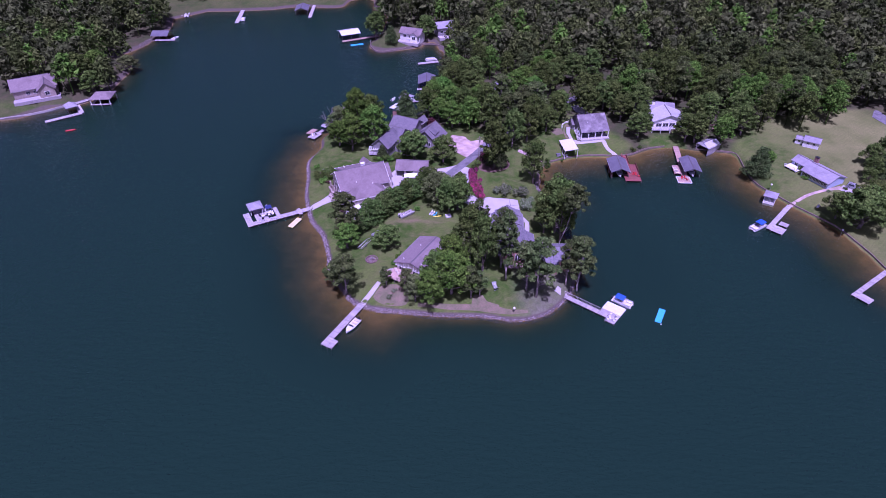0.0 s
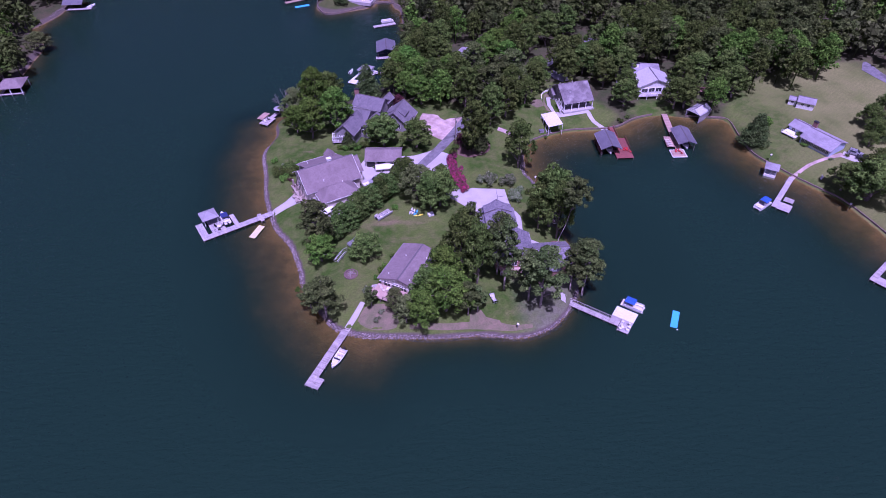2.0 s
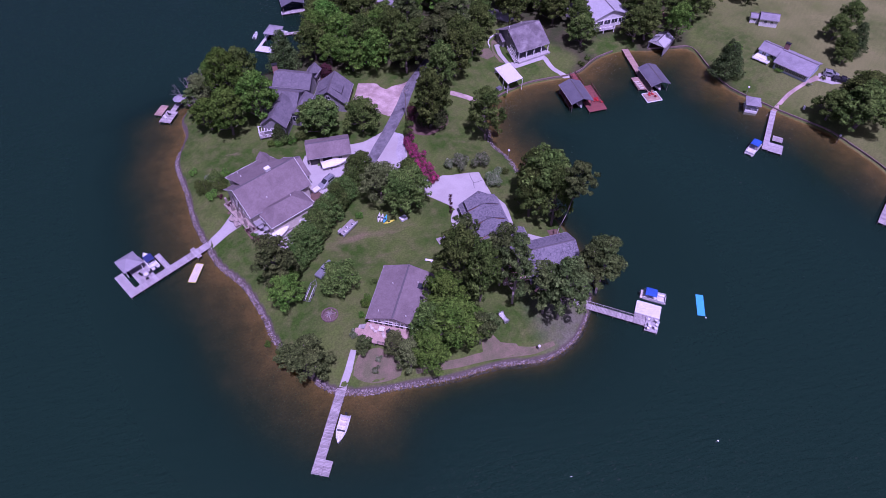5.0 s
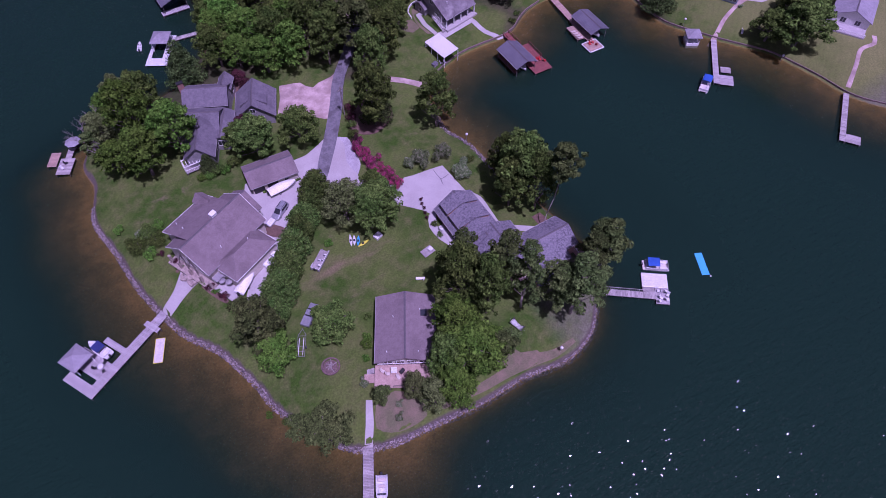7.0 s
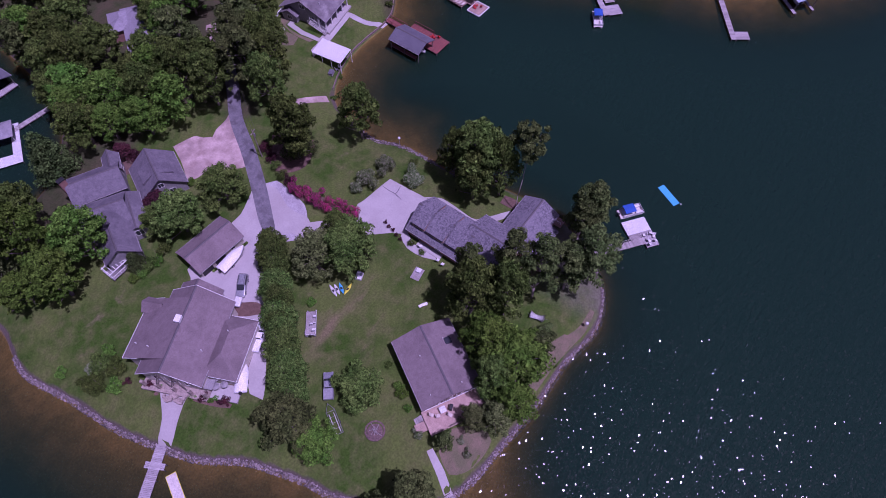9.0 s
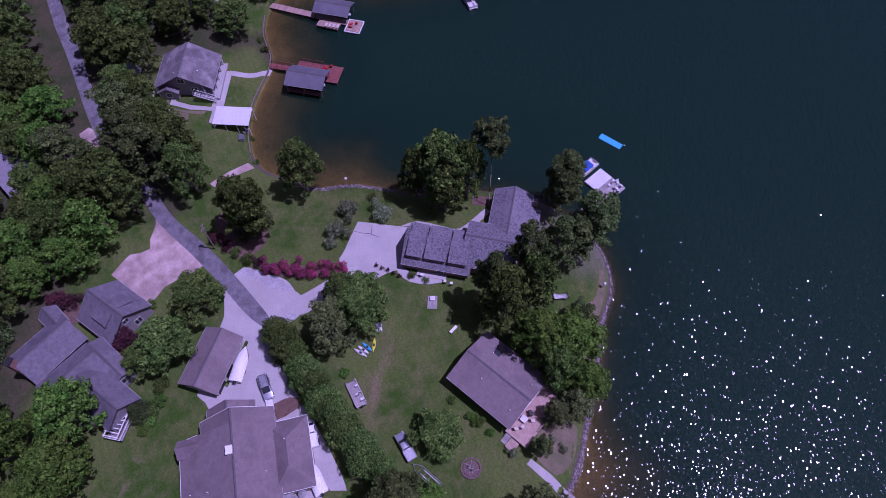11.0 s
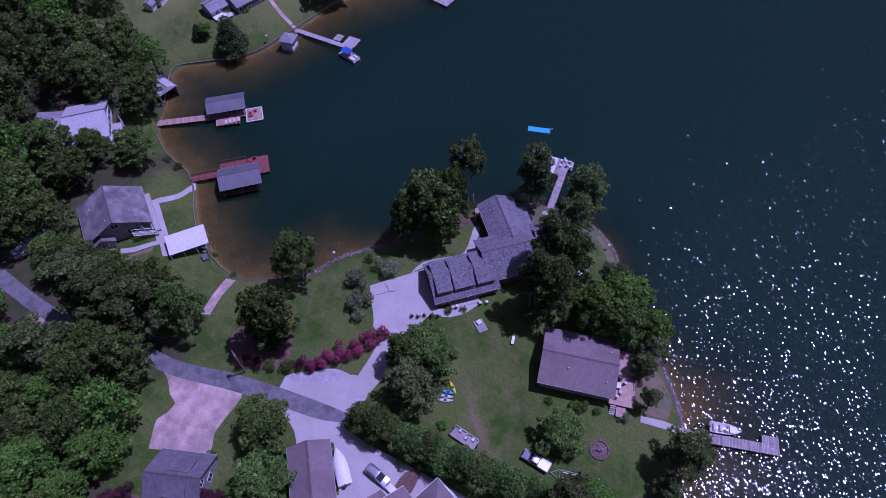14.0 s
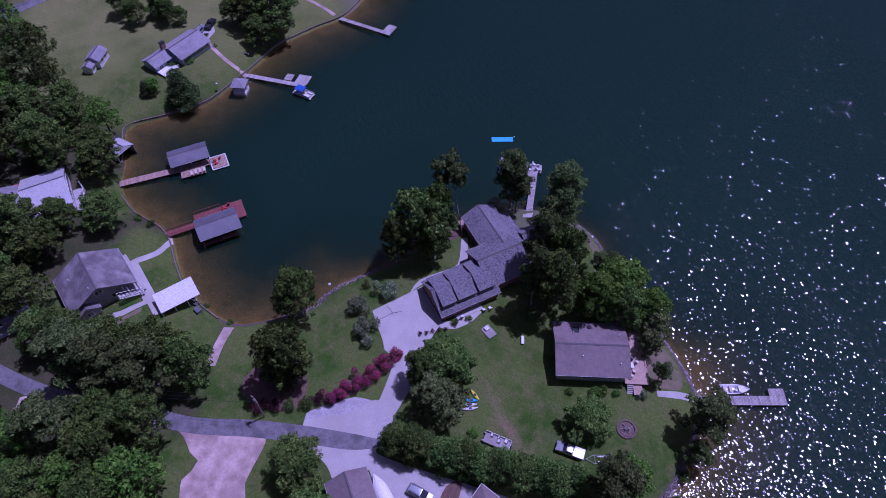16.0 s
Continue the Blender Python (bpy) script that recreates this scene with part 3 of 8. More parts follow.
def ribbon(name, centre, material, lift, label, category):
    """A lane or path of changing width along a smooth line, lying on the ground. centre: rows of x, y, width."""
    line = catmull(centre, 1.5)
    bm = bmesh.new()
    rows = []
    for k, p in enumerate(line):
        d = line[min(k + 1, len(line) - 1)] - line[max(k - 1, 0)]
        nx, ny = -d[1], d[0]
        q = math.hypot(nx, ny)
        row = []
        for c, drop in ((-0.51, 0.25), (-0.5, 0), (-0.25, 0), (0, 0), (0.25, 0), (0.5, 0), (0.51, 0.25)):
            x, y = float(p[0] + nx / q * c * p[2]), float(p[1] + ny / q * c * p[2])
            row.append(bm.verts.new((x, y, ground_z(x, y) + lift - drop)))
        rows.append(row)
    for a, b in zip(rows, rows[1:]):
        for k in range(6):
            bm.faces.new((a[k], b[k], b[k + 1], a[k + 1]))
    bmesh.ops.recalc_face_normals(bm, faces=bm.faces[:])
    return tagged(part(name, bm, material), label, category, kind="structure")


# ---- paving and beds ----
draped("pavement", [(-29.8, 175.3), (-29.2, 172.5), (-23, 177.5), (-16.2, 184.5), (-6, 195), (-2.5, 196.5), (3.6, 191.5), (6.2, 193), (5.8, 198.6), (8, 205), (6, 209), (3, 208), (-2, 206), (-6, 206), (-18.5, 205), (-19.4, 203), (-20.8, 201.5), (-19, 193), (-22, 187)], M["concrete"], 0.05, "pale concrete yard and parking court between house and garage", "driveway")
draped("pavement", [(17.4, 186.3), (25.5, 185.4), (26.2, 176), (26.5, 173), (16, 173), (14.2, 176), (9.6, 181), (5.2, 185.4), (1.6, 190.5), (1.4, 194), (5.4, 192.4), (7.8, 190), (12.5, 185.6), (15.6, 186.8)], M["concrete"], 0.06, "pale cracked concrete driveway fan before the slate-roofed house", "driveway", False)
draped("pavement", [(2.2, 232.7), (0.2, 227.6), (-2.4, 222), (1.8, 220.6), (8.5, 214.5), (12, 219), (18.5, 228.5), (20.5, 231), (15.7, 228.8), (12, 228.4), (9.8, 227.4), (8.4, 229), (7.6, 231)], M["old_concrete"], 0.05, "stained pinkish concrete parking pad", "driveway")
draped("pavement", [(-3.2, 196.6), (-1.8, 193.8), (0.4, 191.6), (2.6, 190.2), (5.4, 192.6), (8.4, 196.2), (9.2, 200.6), (9.6, 206.0), (7.4, 207.6), (3.6, 202.6), (0.2, 198.4)], M["gravel"], 0.045, "pale grey gravel apron between lane and driveways", "driveway")
ribbon("road", [(-2.8, 194.6, 0.9), (-1.6, 197, 2.2), (0.7, 200.8, 3.2), (6, 208.3, 3.4), (11.8, 217.3, 3.4), (17.2, 226.8, 3.2), (24.3, 235.5, 3.2), (32.3, 246.2, 3.2), (40.6, 255.3, 3.2), (60.2, 271.6, 3.4), (70.8, 281, 3.4), (87, 293.5, 3.2), (103, 303.4, 3.2)], M["asphalt"], 0.08, "narrow worn grey asphalt lane down the peninsula", "road")
draped("road", [(178, 250), (181, 240), (187, 230), (215, 196), (219, 199), (191, 233), (185, 243), (183, 256)], M["asphalt"], 0.08, "grey asphalt lane behind the far lawn", "road")
draped("pavement", [(31, 249), (32.6, 253.4), (36, 257.6), (38.4, 256.4), (36.4, 251.8), (34.4, 247.4)], M["old_concrete"], 0.05, "pinkish gravel drive between trees", "driveway")
draped("pavement", [(-39.6, 189.6), (-36.6, 184.8), (-39, 184), (-42, 182.6), (-45.9, 180.7), (-46.9, 183), (-43, 185.6)], M["concrete"], 0.05, "pale concrete walk flaring from the dock to the house", "path")
draped("pavement", [(-17.2, 141.2), (-18.3, 141.8), (-20.6, 137.6), (-22.4, 134.8), (-21, 134.1), (-19, 137.2)], M["concrete"], 0.05, "pale concrete path to the dock", "path", False)
draped("pavement", [(66.2, 220.9), (63.1, 224.4), (62.1, 229.4), (63.5, 230), (64.4, 225.1), (67.6, 221.6), (69.6, 221.9), (69.6, 220.9)], M["concrete"], 0.05, "curved white concrete path to the red dock", "path")
draped("pavement", [(63.4, 230.2), (62.6, 229.2), (51.6, 227.3), (45.8, 226.3), (46, 228.7), (49.7, 229.3), (48.6, 234.6), (49.2, 240.1), (51.8, 240.6), (51.7, 239.2), (50.5, 239), (50, 234.8), (50.8, 230), (62.7, 231.2)], M["concrete"], 0.06, "white concrete walk round the porch house", "path", False)
ribbon("pavement", [(117.9, 186.3, 1.9), (121.5, 188.2, 1.3), (127.5, 191.3, 1.2), (134.4, 193.5, 1.3), (140.2, 194.9, 2.2)], M["old_concrete"], 0.05, "narrow grey-pink path to the blue house", "path")
draped("pavement", [(36.2, 213.8), (37.2, 215.8), (33, 218.8), (28.6, 221.4), (27.8, 219.6), (32.4, 216.8)], M["old_concrete"], 0.05, "old pinkish concrete boat ramp", "path", False)
draped("mulch_bed", [(-17, 140), (-12.4, 140.5), (-9, 136.6), (-9.4, 133.4), (-15.4, 133.4), (-19, 136.2)], M["bare_soil"], 0.04, "bare reddish soil slope below the wooden deck", "soil")
draped("mulch_bed", [(9, 132.6), (14, 132), (17.4, 131.7), (16.8, 133.4), (13.6, 134.6), (12.4, 136.8), (10, 137)], M["bare_soil"], 0.04, "bare pinkish soil under pines by the rocks", "soil")
draped("mulch_bed", [(16, 214), (13, 212), (11.5, 207), (16.5, 203.5), (23, 206.5), (24, 212), (20, 216.5)], M["mulch"], 0.05, "reddish mulch bed under a dark evergreen", "soil")
draped("mulch_bed", [(8.8, 201), (10.6, 202.6), (12, 198), (13, 188), (12.8, 184.6), (11.4, 186.5), (9.4, 194)], M["mulch"], 0.05, "mulch strip under flowering shrubs", "soil")
draped("mulch_bed", [(-18, 191.2), (-15.2, 187.6), (-15.6, 184.6), (-19.8, 188.6)], M["mulch"], 0.08, "red mulch island in the concrete court", "soil")
draped("mulch_bed", [(-8, 243), (-4.5, 239), (-7, 234), (-13, 238)], M["mulch"], 0.05, "red mulch bed beside the grey house", "soil")
draped("mulch_bed", [(35.6, 161.6), (38.4, 162), (38.6, 157.6), (36, 157.4)], M["mulch"], 0.05, "red mulch round tree trunks by the water", "soil")
draped("pavement", [(26.2, 176), (28.4, 172.6), (28.0, 166), (28.2, 163), (31.8, 160.4), (35, 158.4), (34.4, 157.2), (30.6, 159.2), (26.8, 161.6), (26.6, 166), (27, 172)], M["concrete"], 0.05, "curved pale concrete walk behind the slate-roofed house", "path")
draped("pavement", [(16.4, 174.4), (14.8, 173.8), (13.2, 170.8), (13.4, 166.8), (14.4, 164.2), (16, 164.6), (15.2, 167), (14.9, 170.4), (16.2, 172.8)], M["concrete"], 0.05, "curved pale concrete walk to the house door", "path")
draped("pavement", [(34.4, 141.8), (33.2, 139.8), (35.8, 137.8), (37.2, 139.8)], M["concrete"], 0.05, "small pale concrete landing by the dock", "path", False)
draped("mulch_bed", [(-33.6, 177.4), (-31, 177), (-20.6, 182.2), (-19.4, 184.8), (-21, 185.2), (-30, 180)], M["mulch"], 0.09, "mulch strip along the house wall", "soil")


ribbon("pavement", [(136.2, 152.9, 1.3), (143.4, 157.1, 1.1), (149.4, 160.5, 1.2), (154.6, 160.2, 1.2), (157.5, 162.5, 1.3)], M["old_concrete"], 0.05, "narrow brownish path across a dry lawn to a dock", "path")
draped("pavement", [(60.1, 257.8), (61.1, 252.9), (58, 251.8), (55, 255), (54, 260.4), (56.1, 261.6)], M["gravel"], 0.05, "pale gravel drive from the lane to the porch house", "driveway", False)
draped("mulch_bed", [(52, 244.2), (50.6, 243.8), (49.2, 242.6), (48.4, 240.6), (47.4, 236), (48, 231), (49.2, 230.4), (48.2, 235), (48.8, 240.4), (51.6, 241)], M["bare_soil"], 0.05, "bare soil below the curved wall", "soil")
draped("mulch_bed", [(47.1, 239), (47.2, 234.3), (44.5, 233.4), (42.4, 236.5), (44, 239)], M["bare_soil"], 0.04, "bare pinkish soil patch on a lawn", "soil")
draped("mulch_bed", [(-40.8, 189.8), (-40.2, 189.4), (-38.6, 192.6), (-37.6, 194.8), (-38.4, 195.2)], M["mulch"], 0.06, "mulch bed with shrubs before the terrace", "soil")
draped("mulch_bed", [(-37.6, 184.4), (-36.9, 184.2), (-34.2, 179.2), (-33.2, 176.6), (-34, 176.4), (-36, 180)], M["mulch"], 0.06, "mulch bed with shrubs before the side patio", "soil")


ribbon("mulch_bed", [(-6, 133.4, 1.2), (-2, 133.2, 1.7), (3.3, 132.6, 1.8), (9, 132.6, 2.0), (15.4, 132.0, 2.2), (20, 131.0, 1.6), (25, 131.4, 1.0)], M["bare_soil"], 0.04, "bare pinkish soil strip above the rocks", "soil")


for line in ([(25.3, 182.2, 0.1), (24.0, 181.8, 0.16), (22.9, 181.7, 0.2), (22.7, 183.6, 0.14), (22.8, 185.8, 0.08)], [(22.9, 181.9, 0.14), (22.6, 180.8, 0.2), (22.4, 179.7, 0.08)]):
    ribbon("pavement_crack", line, M["asphalt"], 0.075, "dark filled crack across a concrete driveway", "crack")


# ---- trees ----
def cards(centres, normals, size, rng):
    """Small leaf sprays as bent triangles, one island each."""
    n = len(centres)
    t = np.cross(normals, rng.normal(size=(n, 3)))
    t /= np.linalg.norm(t, axis=1)[:, None] + 1e-9
    b = np.cross(normals, t)
    s = (size * (0.45 + 1.3 * rng.random(n) ** 2))[:, None]
    w = rng.uniform(0.45, 0.85, n)[:, None]
    bend = normals * s * rng.uniform(-0.35, 0.35, n)[:, None]
    v = np.stack([centres - t * s - b * s * w, centres - t * s * rng.uniform(0.2, 0.9, n)[:, None] + b * s * w, centres + t * s * rng.uniform(0.7, 1.2, n)[:, None] + bend], 1).reshape(-1, 3)
    return v, np.arange(3 * n).reshape(-1, 3)


def crown_points(rng, lobes, n, ruffle=0.65):
    """Points and outward directions on the outside of a heap of lobes (x, y, z, radius, flatness)."""
    lobes = np.array(lobes)
    w = lobes[:, 3] ** 2
    pick = rng.choice(len(lobes), n * 2, p=w / w.sum())
    d = rng.normal(size=(n * 2, 3))
    d[:, 2] = np.abs(d[:, 2]) * np.where(rng.random(n * 2) < 0.8, 1, -1) 
    d /= np.linalg.norm(d, axis=1)[:, None]
    rad = lobes[pick, 3] * rng.uniform(0.62, 1.15, n * 2) 
    p = lobes[pick, :3] + d * np.stack([rad, rad, rad * lobes[pick, 4]], 1)
    keep = np.ones(n * 2, bool)
    for x, y, z, r, f in lobes:
        q = (p - (x, y, z)) / (1, 1, f)
        keep &= np.linalg.norm(q, axis=1) > 0.55 * r
    p, d = p[keep][:n], d[keep][:n]
    d = d + rng.normal(size=d.shape) * ruffle + (0, 0, 0.25)
    return p, d / np.linalg.norm(d, axis=1)[:, None]


def mesh_from(name, v, f, material):
    me = bpy.data.meshes.new(name)
    me.from_pydata(v.tolist(), [], f.tolist())
    me.materials.append(material)
    return me


def tree_lobes(kind, rng):
    """The lobes of a crown of about 5 m radius and the height of its tree, by kind."""
    if kind == "broad":
        h = 13.0
        lobes = [(0, 0, 7.6, 2.7, 1.25)]
        for k in range(84):
            a, e = k * 2.4 + rng.uniform(-0.5, 0.5), -0.6 + 1.95 * (k / 83)
            r = 4.1 * math.cos(max(e, 0) * 1.12) * rng.uniform(0.6, 1.1)
            lobes.append((r * math.cos(a), r * math.sin(a), 7.2 + 5.0 * math.sin(e) + rng.uniform(-0.8, 0.8), rng.uniform(0.4, 1.15), 0.75))
    elif kind == "pine":
        h = 19.0
        lobes = []
        for k in range(58):
            z = 7.0 + 10.5 * (k / 57) + rng.uniform(-0.6, 0.6)
            a, r = rng.uniform(0, 2 * math.pi), rng.uniform(0.8, 3.7) * (1 - (max(z - 9.5, 0) / 10.2) ** 2.2) ** 0.5
            lobes.append((r * math.cos(a), r * math.sin(a), z, rng.uniform(0.5, 1.15), 0.6))
        lobes.append((0, 0, 17.2, 1.5, 0.8))
    elif kind == "umbrella":
        h = 19.0
        lobes = []
        for k in range(46):
            z = 12.4 + 5.4 * (k / 45) + rng.uniform(-0.5, 0.5)
            a, r = rng.uniform(0, 2 * math.pi), rng.uniform(0.5, 3.5) * (1 - (abs(z - 14.6) / 5.0) ** 2.2) ** 0.5
            lobes.append((r * math.cos(a), r * math.sin(a), z, rng.uniform(0.5, 1.05), 0.65))
    elif kind == "column":
        h = 12.0
        lobes = []
        for k in range(44):
            z = 1.4 + 9.4 * (k / 43)
            a, r = k * 2.4, 3.0 * (1 - (k / 44) ** 3) * rng.uniform(0.7, 1.1)
            lobes.append((r * math.cos(a), r * math.sin(a), z, rng.uniform(0.6, 1.3), 0.8))
    elif kind == "cone":
        h = 12.0
        lobes = []
        for k in range(24):
            z = 1.4 + 9.8 * (k / 23)
            a, r = k * 2.4, 2.7 * (1 - k / 25) 
            lobes.append((r * math.cos(a), r * math.sin(a), z, 1.0 + 1.0 * (1 - k / 24), 0.8))
    else:
        h = 4.0
        lobes = [(rng.uniform(-1, 1) * 2.4, rng.uniform(-1, 1) * 2.4, rng.uniform(1.0, 2.4), rng.uniform(1.0, 1.6), 0.9) for _ in range(9)]
    return lobes, h


def trunk_mesh(name, kind, rng, h, lobes, lean=0.0):
    bm = bmesh.new()
    r = {"broad": 0.32, "pine": 0.24, "cone": 0.2}.get(kind, 0.1)
    prev, steps = Vector((0, 0, -0.6)), 5
    top = h * (0.7 if kind == "broad" else 0.93)
    path = [prev]
    for k in range(1, steps + 1):
        q = Vector((rng.normal() * 0.12 + lean * k / steps, rng.normal() * 0.12, top * k / steps))
        cyl(bm, prev, q, r * (1.15 - 0.16 * (k - 1)), r * (1.15 - 0.16 * k), 8)
        prev = q
        path.append(q)
    for x, y, z, lr, f in lobes[::2]:
        s = path[min(steps, max(1, int(steps * (z - 1.6) / top)))]
        mid = s.lerp(Vector((x, y, z)), 0.5) + Vector((0, 0, -0.2))
        cyl(bm, s, mid, r * 0.36, r * 0.24, 5)
        cyl(bm, mid, (x, y, z), r * 0.24, r * 0.08, 5)
    me = bpy.data.meshes.new(name)
    bm.to_mesh(me)
    bm.free()
    me.polygons.foreach_set("use_smooth", [True] * len(me.polygons))
    return me


def make_tree(name, kind, leaf, bark, n, size, seed, label):
    """A prototype tree: trunk with limbs, and a crown of leaf sprays. It is kept aside to be copied."""
    rng = np.random.default_rng(seed)
    lobes, h = tree_lobes(kind, rng)
    ob = new(name)
    tagged(ob, label, "shrub" if kind == "shrub" else "tree")
    t = new("trunk", trunk_mesh("trunk", kind, rng, h, lobes))
    t.data.materials.append(bark)
    t.parent = ob
    p, d = crown_points(rng, lobes, n)
    v, f = cards(p, d, size, rng)
    c = new("crown", mesh_from("crown", v, f, leaf))
    c.parent = ob
    return ob


KINDS = {
    "oak": ("tree", "broad", "leaf_oak", "bark", 9600, 0.215, "broadleaf tree with a full green crown"),
    "oak_wide": ("tree", "broad", "leaf_oak", "bark", 9600, 0.225, "spreading green broadleaf tree with an uneven crown"),
    "bright": ("tree", "broad", "leaf_bright", "bark", 9600, 0.22, "bright green leafy tree with a dense crown"),
    "pine": ("pine_tree", "pine", "leaf_pine", "pale_bark", 8600, 0.21, "tall pine with a bare trunk and tufted grey-green crown"),
    "pine_thin": ("pine_tree", "pine", "leaf_pine", "pale_bark", 7800, 0.21, "tall pine with an open tufted crown"),
    "pine_bare": ("pine_tree", "umbrella", "leaf_pine", "pale_bark", 7400, 0.21, "leaning pine with a long bare trunk and a small high crown"),
    "magnolia": ("tree", "cone", "leaf_dark", "bark", 8600, 0.21, "dark evergreen tree, broad at the base"),
    "olive": ("tree", "broad", "leaf_olive", "bark", 8200, 0.22, "dull olive-green tree with a loose crown"),
    "plum": ("tree", "broad", "leaf_plum", "bark", 5000, 0.29, "small purple-leaved plum tree"),
    "shrub": ("shrub", "shrub", "leaf_bright", "bark", 2400, 0.18, "rounded green garden shrub"),
    "shrub_dark": ("shrub", "shrub", "leaf_oak", "bark", 2400, 0.18, "dark green garden shrub"),
    "shrub_pale": ("shrub", "shrub", "leaf_pale", "bark", 3000, 0.2, "pale flowering shrub with whitish blooms"),
    "shrub_pink": ("crepe_myrtle", "shrub", "leaf_pink", "bark", 2600, 0.2, "crepe myrtle covered in magenta blooms"),
    "shrub_plum": ("shrub", "shrub", "leaf_plum", "bark", 1800, 0.19, "low rounded purple-red garden shrub"),
}
protos = {}
planted = []
tree_rng = random.Random(7)


def plant(kind, x, y, radius, height=None, lean=0.0, label=""):
    """One tree or shrub of the given crown radius (and height) standing at x, y."""
    base_r = {"broad": 5.0, "pine": 4.2, "cone": 4.4, "column": 4.2, "umbrella": 4.2, "shrub": 3.3}[KINDS[kind][1]]
    base_h = {"broad": 13.4, "pine": 19.0, "cone": 12.6, "column": 11.8, "umbrella": 18.6, "shrub": 3.6}[KINDS[kind][1]]
    planted.append((x, y))
    s = radius / base_r
    sz = (height / base_h) if height else s
    m = pose(x, y, ground_z(x, y), lean, 0, tree_rng.uniform(0, 360)) @ Matrix.Diagonal((s, s, sz, 1))
    if kind not in protos:
        name, form, leaf, bark, n, size, text = KINDS[kind]
        protos[kind] = make_tree(name, form, M[leaf], M[bark], n, size, 11 + len(protos), text)
        ob = protos[kind]
        ob.matrix_basis = m
    else:
        src = protos[kind]
        keep = src.matrix_basis.copy()
        src.scale = (1, 1, 1)
        ob = copy_thing(src, m)
        src.matrix_basis = keep
    if label:
        ob["label"] = label
    return ob


# peninsula, point and shore
trees_bay = [("oak", 39.8, 173.8, 6.0, 22.0), ("oak_wide", 36.2, 168.8, 7.4, 21.5), ("oak", 36.0, 174.6, 4.0, 17.0), ("oak", 37.3, 163.2, 4.4, 20.4), ("oak_wide", 32.8, 167.2, 4.4, 16.8), ("pine", 40.2, 142.0, 4.8, 21.2), ("pine", 36.8, 142.4, 3.8, 17.0), ("pine", 27.6, 136.6, 5.6, 21.5), ("pine", 25.0, 138.8, 4.6, 17.5), ("oak", 32.1, 199.2, 5.2, 18.0), ("oak_wide", 17.8, 206.4, 5.8, 20.5), ("magnolia", 19.0, 207.0, 4.6, 13.8), ("olive", -2.0, 182.4, 5.4, 13.0), ("oak", 4.8, 179.0, 5.8, 13.0), ("oak", 2.0, 177.6, 5.0, 13.5), ("oak", 5.8, 182.8, 3.6, 12.2), ("oak_wide", -11.8, 212.4, 5.8, 12.5), ("oak", -1.0, 210.7, 5.5, 10.9), ("oak", -14.9, 215.3, 4.0, 9.2)]
trees_evergreen = [("oak", 8.6, 151.0, 5.6, 20.5), ("oak_wide", 12.3, 145.7, 4.6, 21.7), ("pine", 18.0, 148.4, 4.3, 22.2), ("pine_thin", 19.2, 142.9, 4.2, 24.8), ("pine_thin", 11.2, 153.8, 3.8, 21.4), ("bright", 3.4, 137.4, 7.0, 15.0), ("bright", 3.5, 143.6, 5.6, 15.5), ("bright", -2.6, 133.6, 4.6, 12.5), ("oak", -1.2, 139.4, 4.4, 13.5), ("olive", -6.7, 134.7, 3.4, 9.9), ("olive", -9.3, 138.0, 2.6, 8.8), ("pine_thin", 9.0, 135.5, 3.4, 12.0), ("pine_thin", 11.5, 136.3, 2.6, 9.6), ("oak", -17.0, 158.6, 5.0, 7.4), ("pine", -30.0, 162.4, 5.2, 18.0), ("bright", -29.4, 158.4, 4.6, 9.6), ("pine", -27.2, 138.9, 5.0, 14.5), ("pine_thin", -31.4, 142.8, 3.0, 9.0), ("pine_thin", -15.5, 139.8, 2.0, 7.7), ("bright", -27.5, 221.5, 5.8, 18.7)]
trees_court = [("bright", -35, 229.8, 6.0, 22), ("bright", -36.6, 219.6, 5.8, 16), ("bright", -42.4, 224.4, 4.6, 11), ("oak", -31, 240.6, 5.6, 15), ("olive", -43.4, 233.6, 4.2, 13), ("bright", -39.4, 239, 4.6, 14), ("pine_thin", -46, 231, 3.0, 11), ("olive", -36, 246.4, 4, 15), ("magnolia", -18, 249.6, 5.6, 14), ("magnolia", -24, 213.4, 2.6, 6), ("oak", -8, 249.2, 6, 14), ("bright", 2, 250.4, 6.2, 14), ("bright", -2.4, 259, 6, 15), ("bright", 2.2, 239.6, 5.2, 12), ("oak", 8.8, 250.4, 5.6, 13), ("bright", -3.6, 245, 4.6, 11), ("oak_wide", 10, 264.8, 6.4, 15), ("oak", 11, 277.6, 6.4, 16), ("bright", 3.6, 285, 6, 15), ("oak", 0, 272, 5.8, 14)]
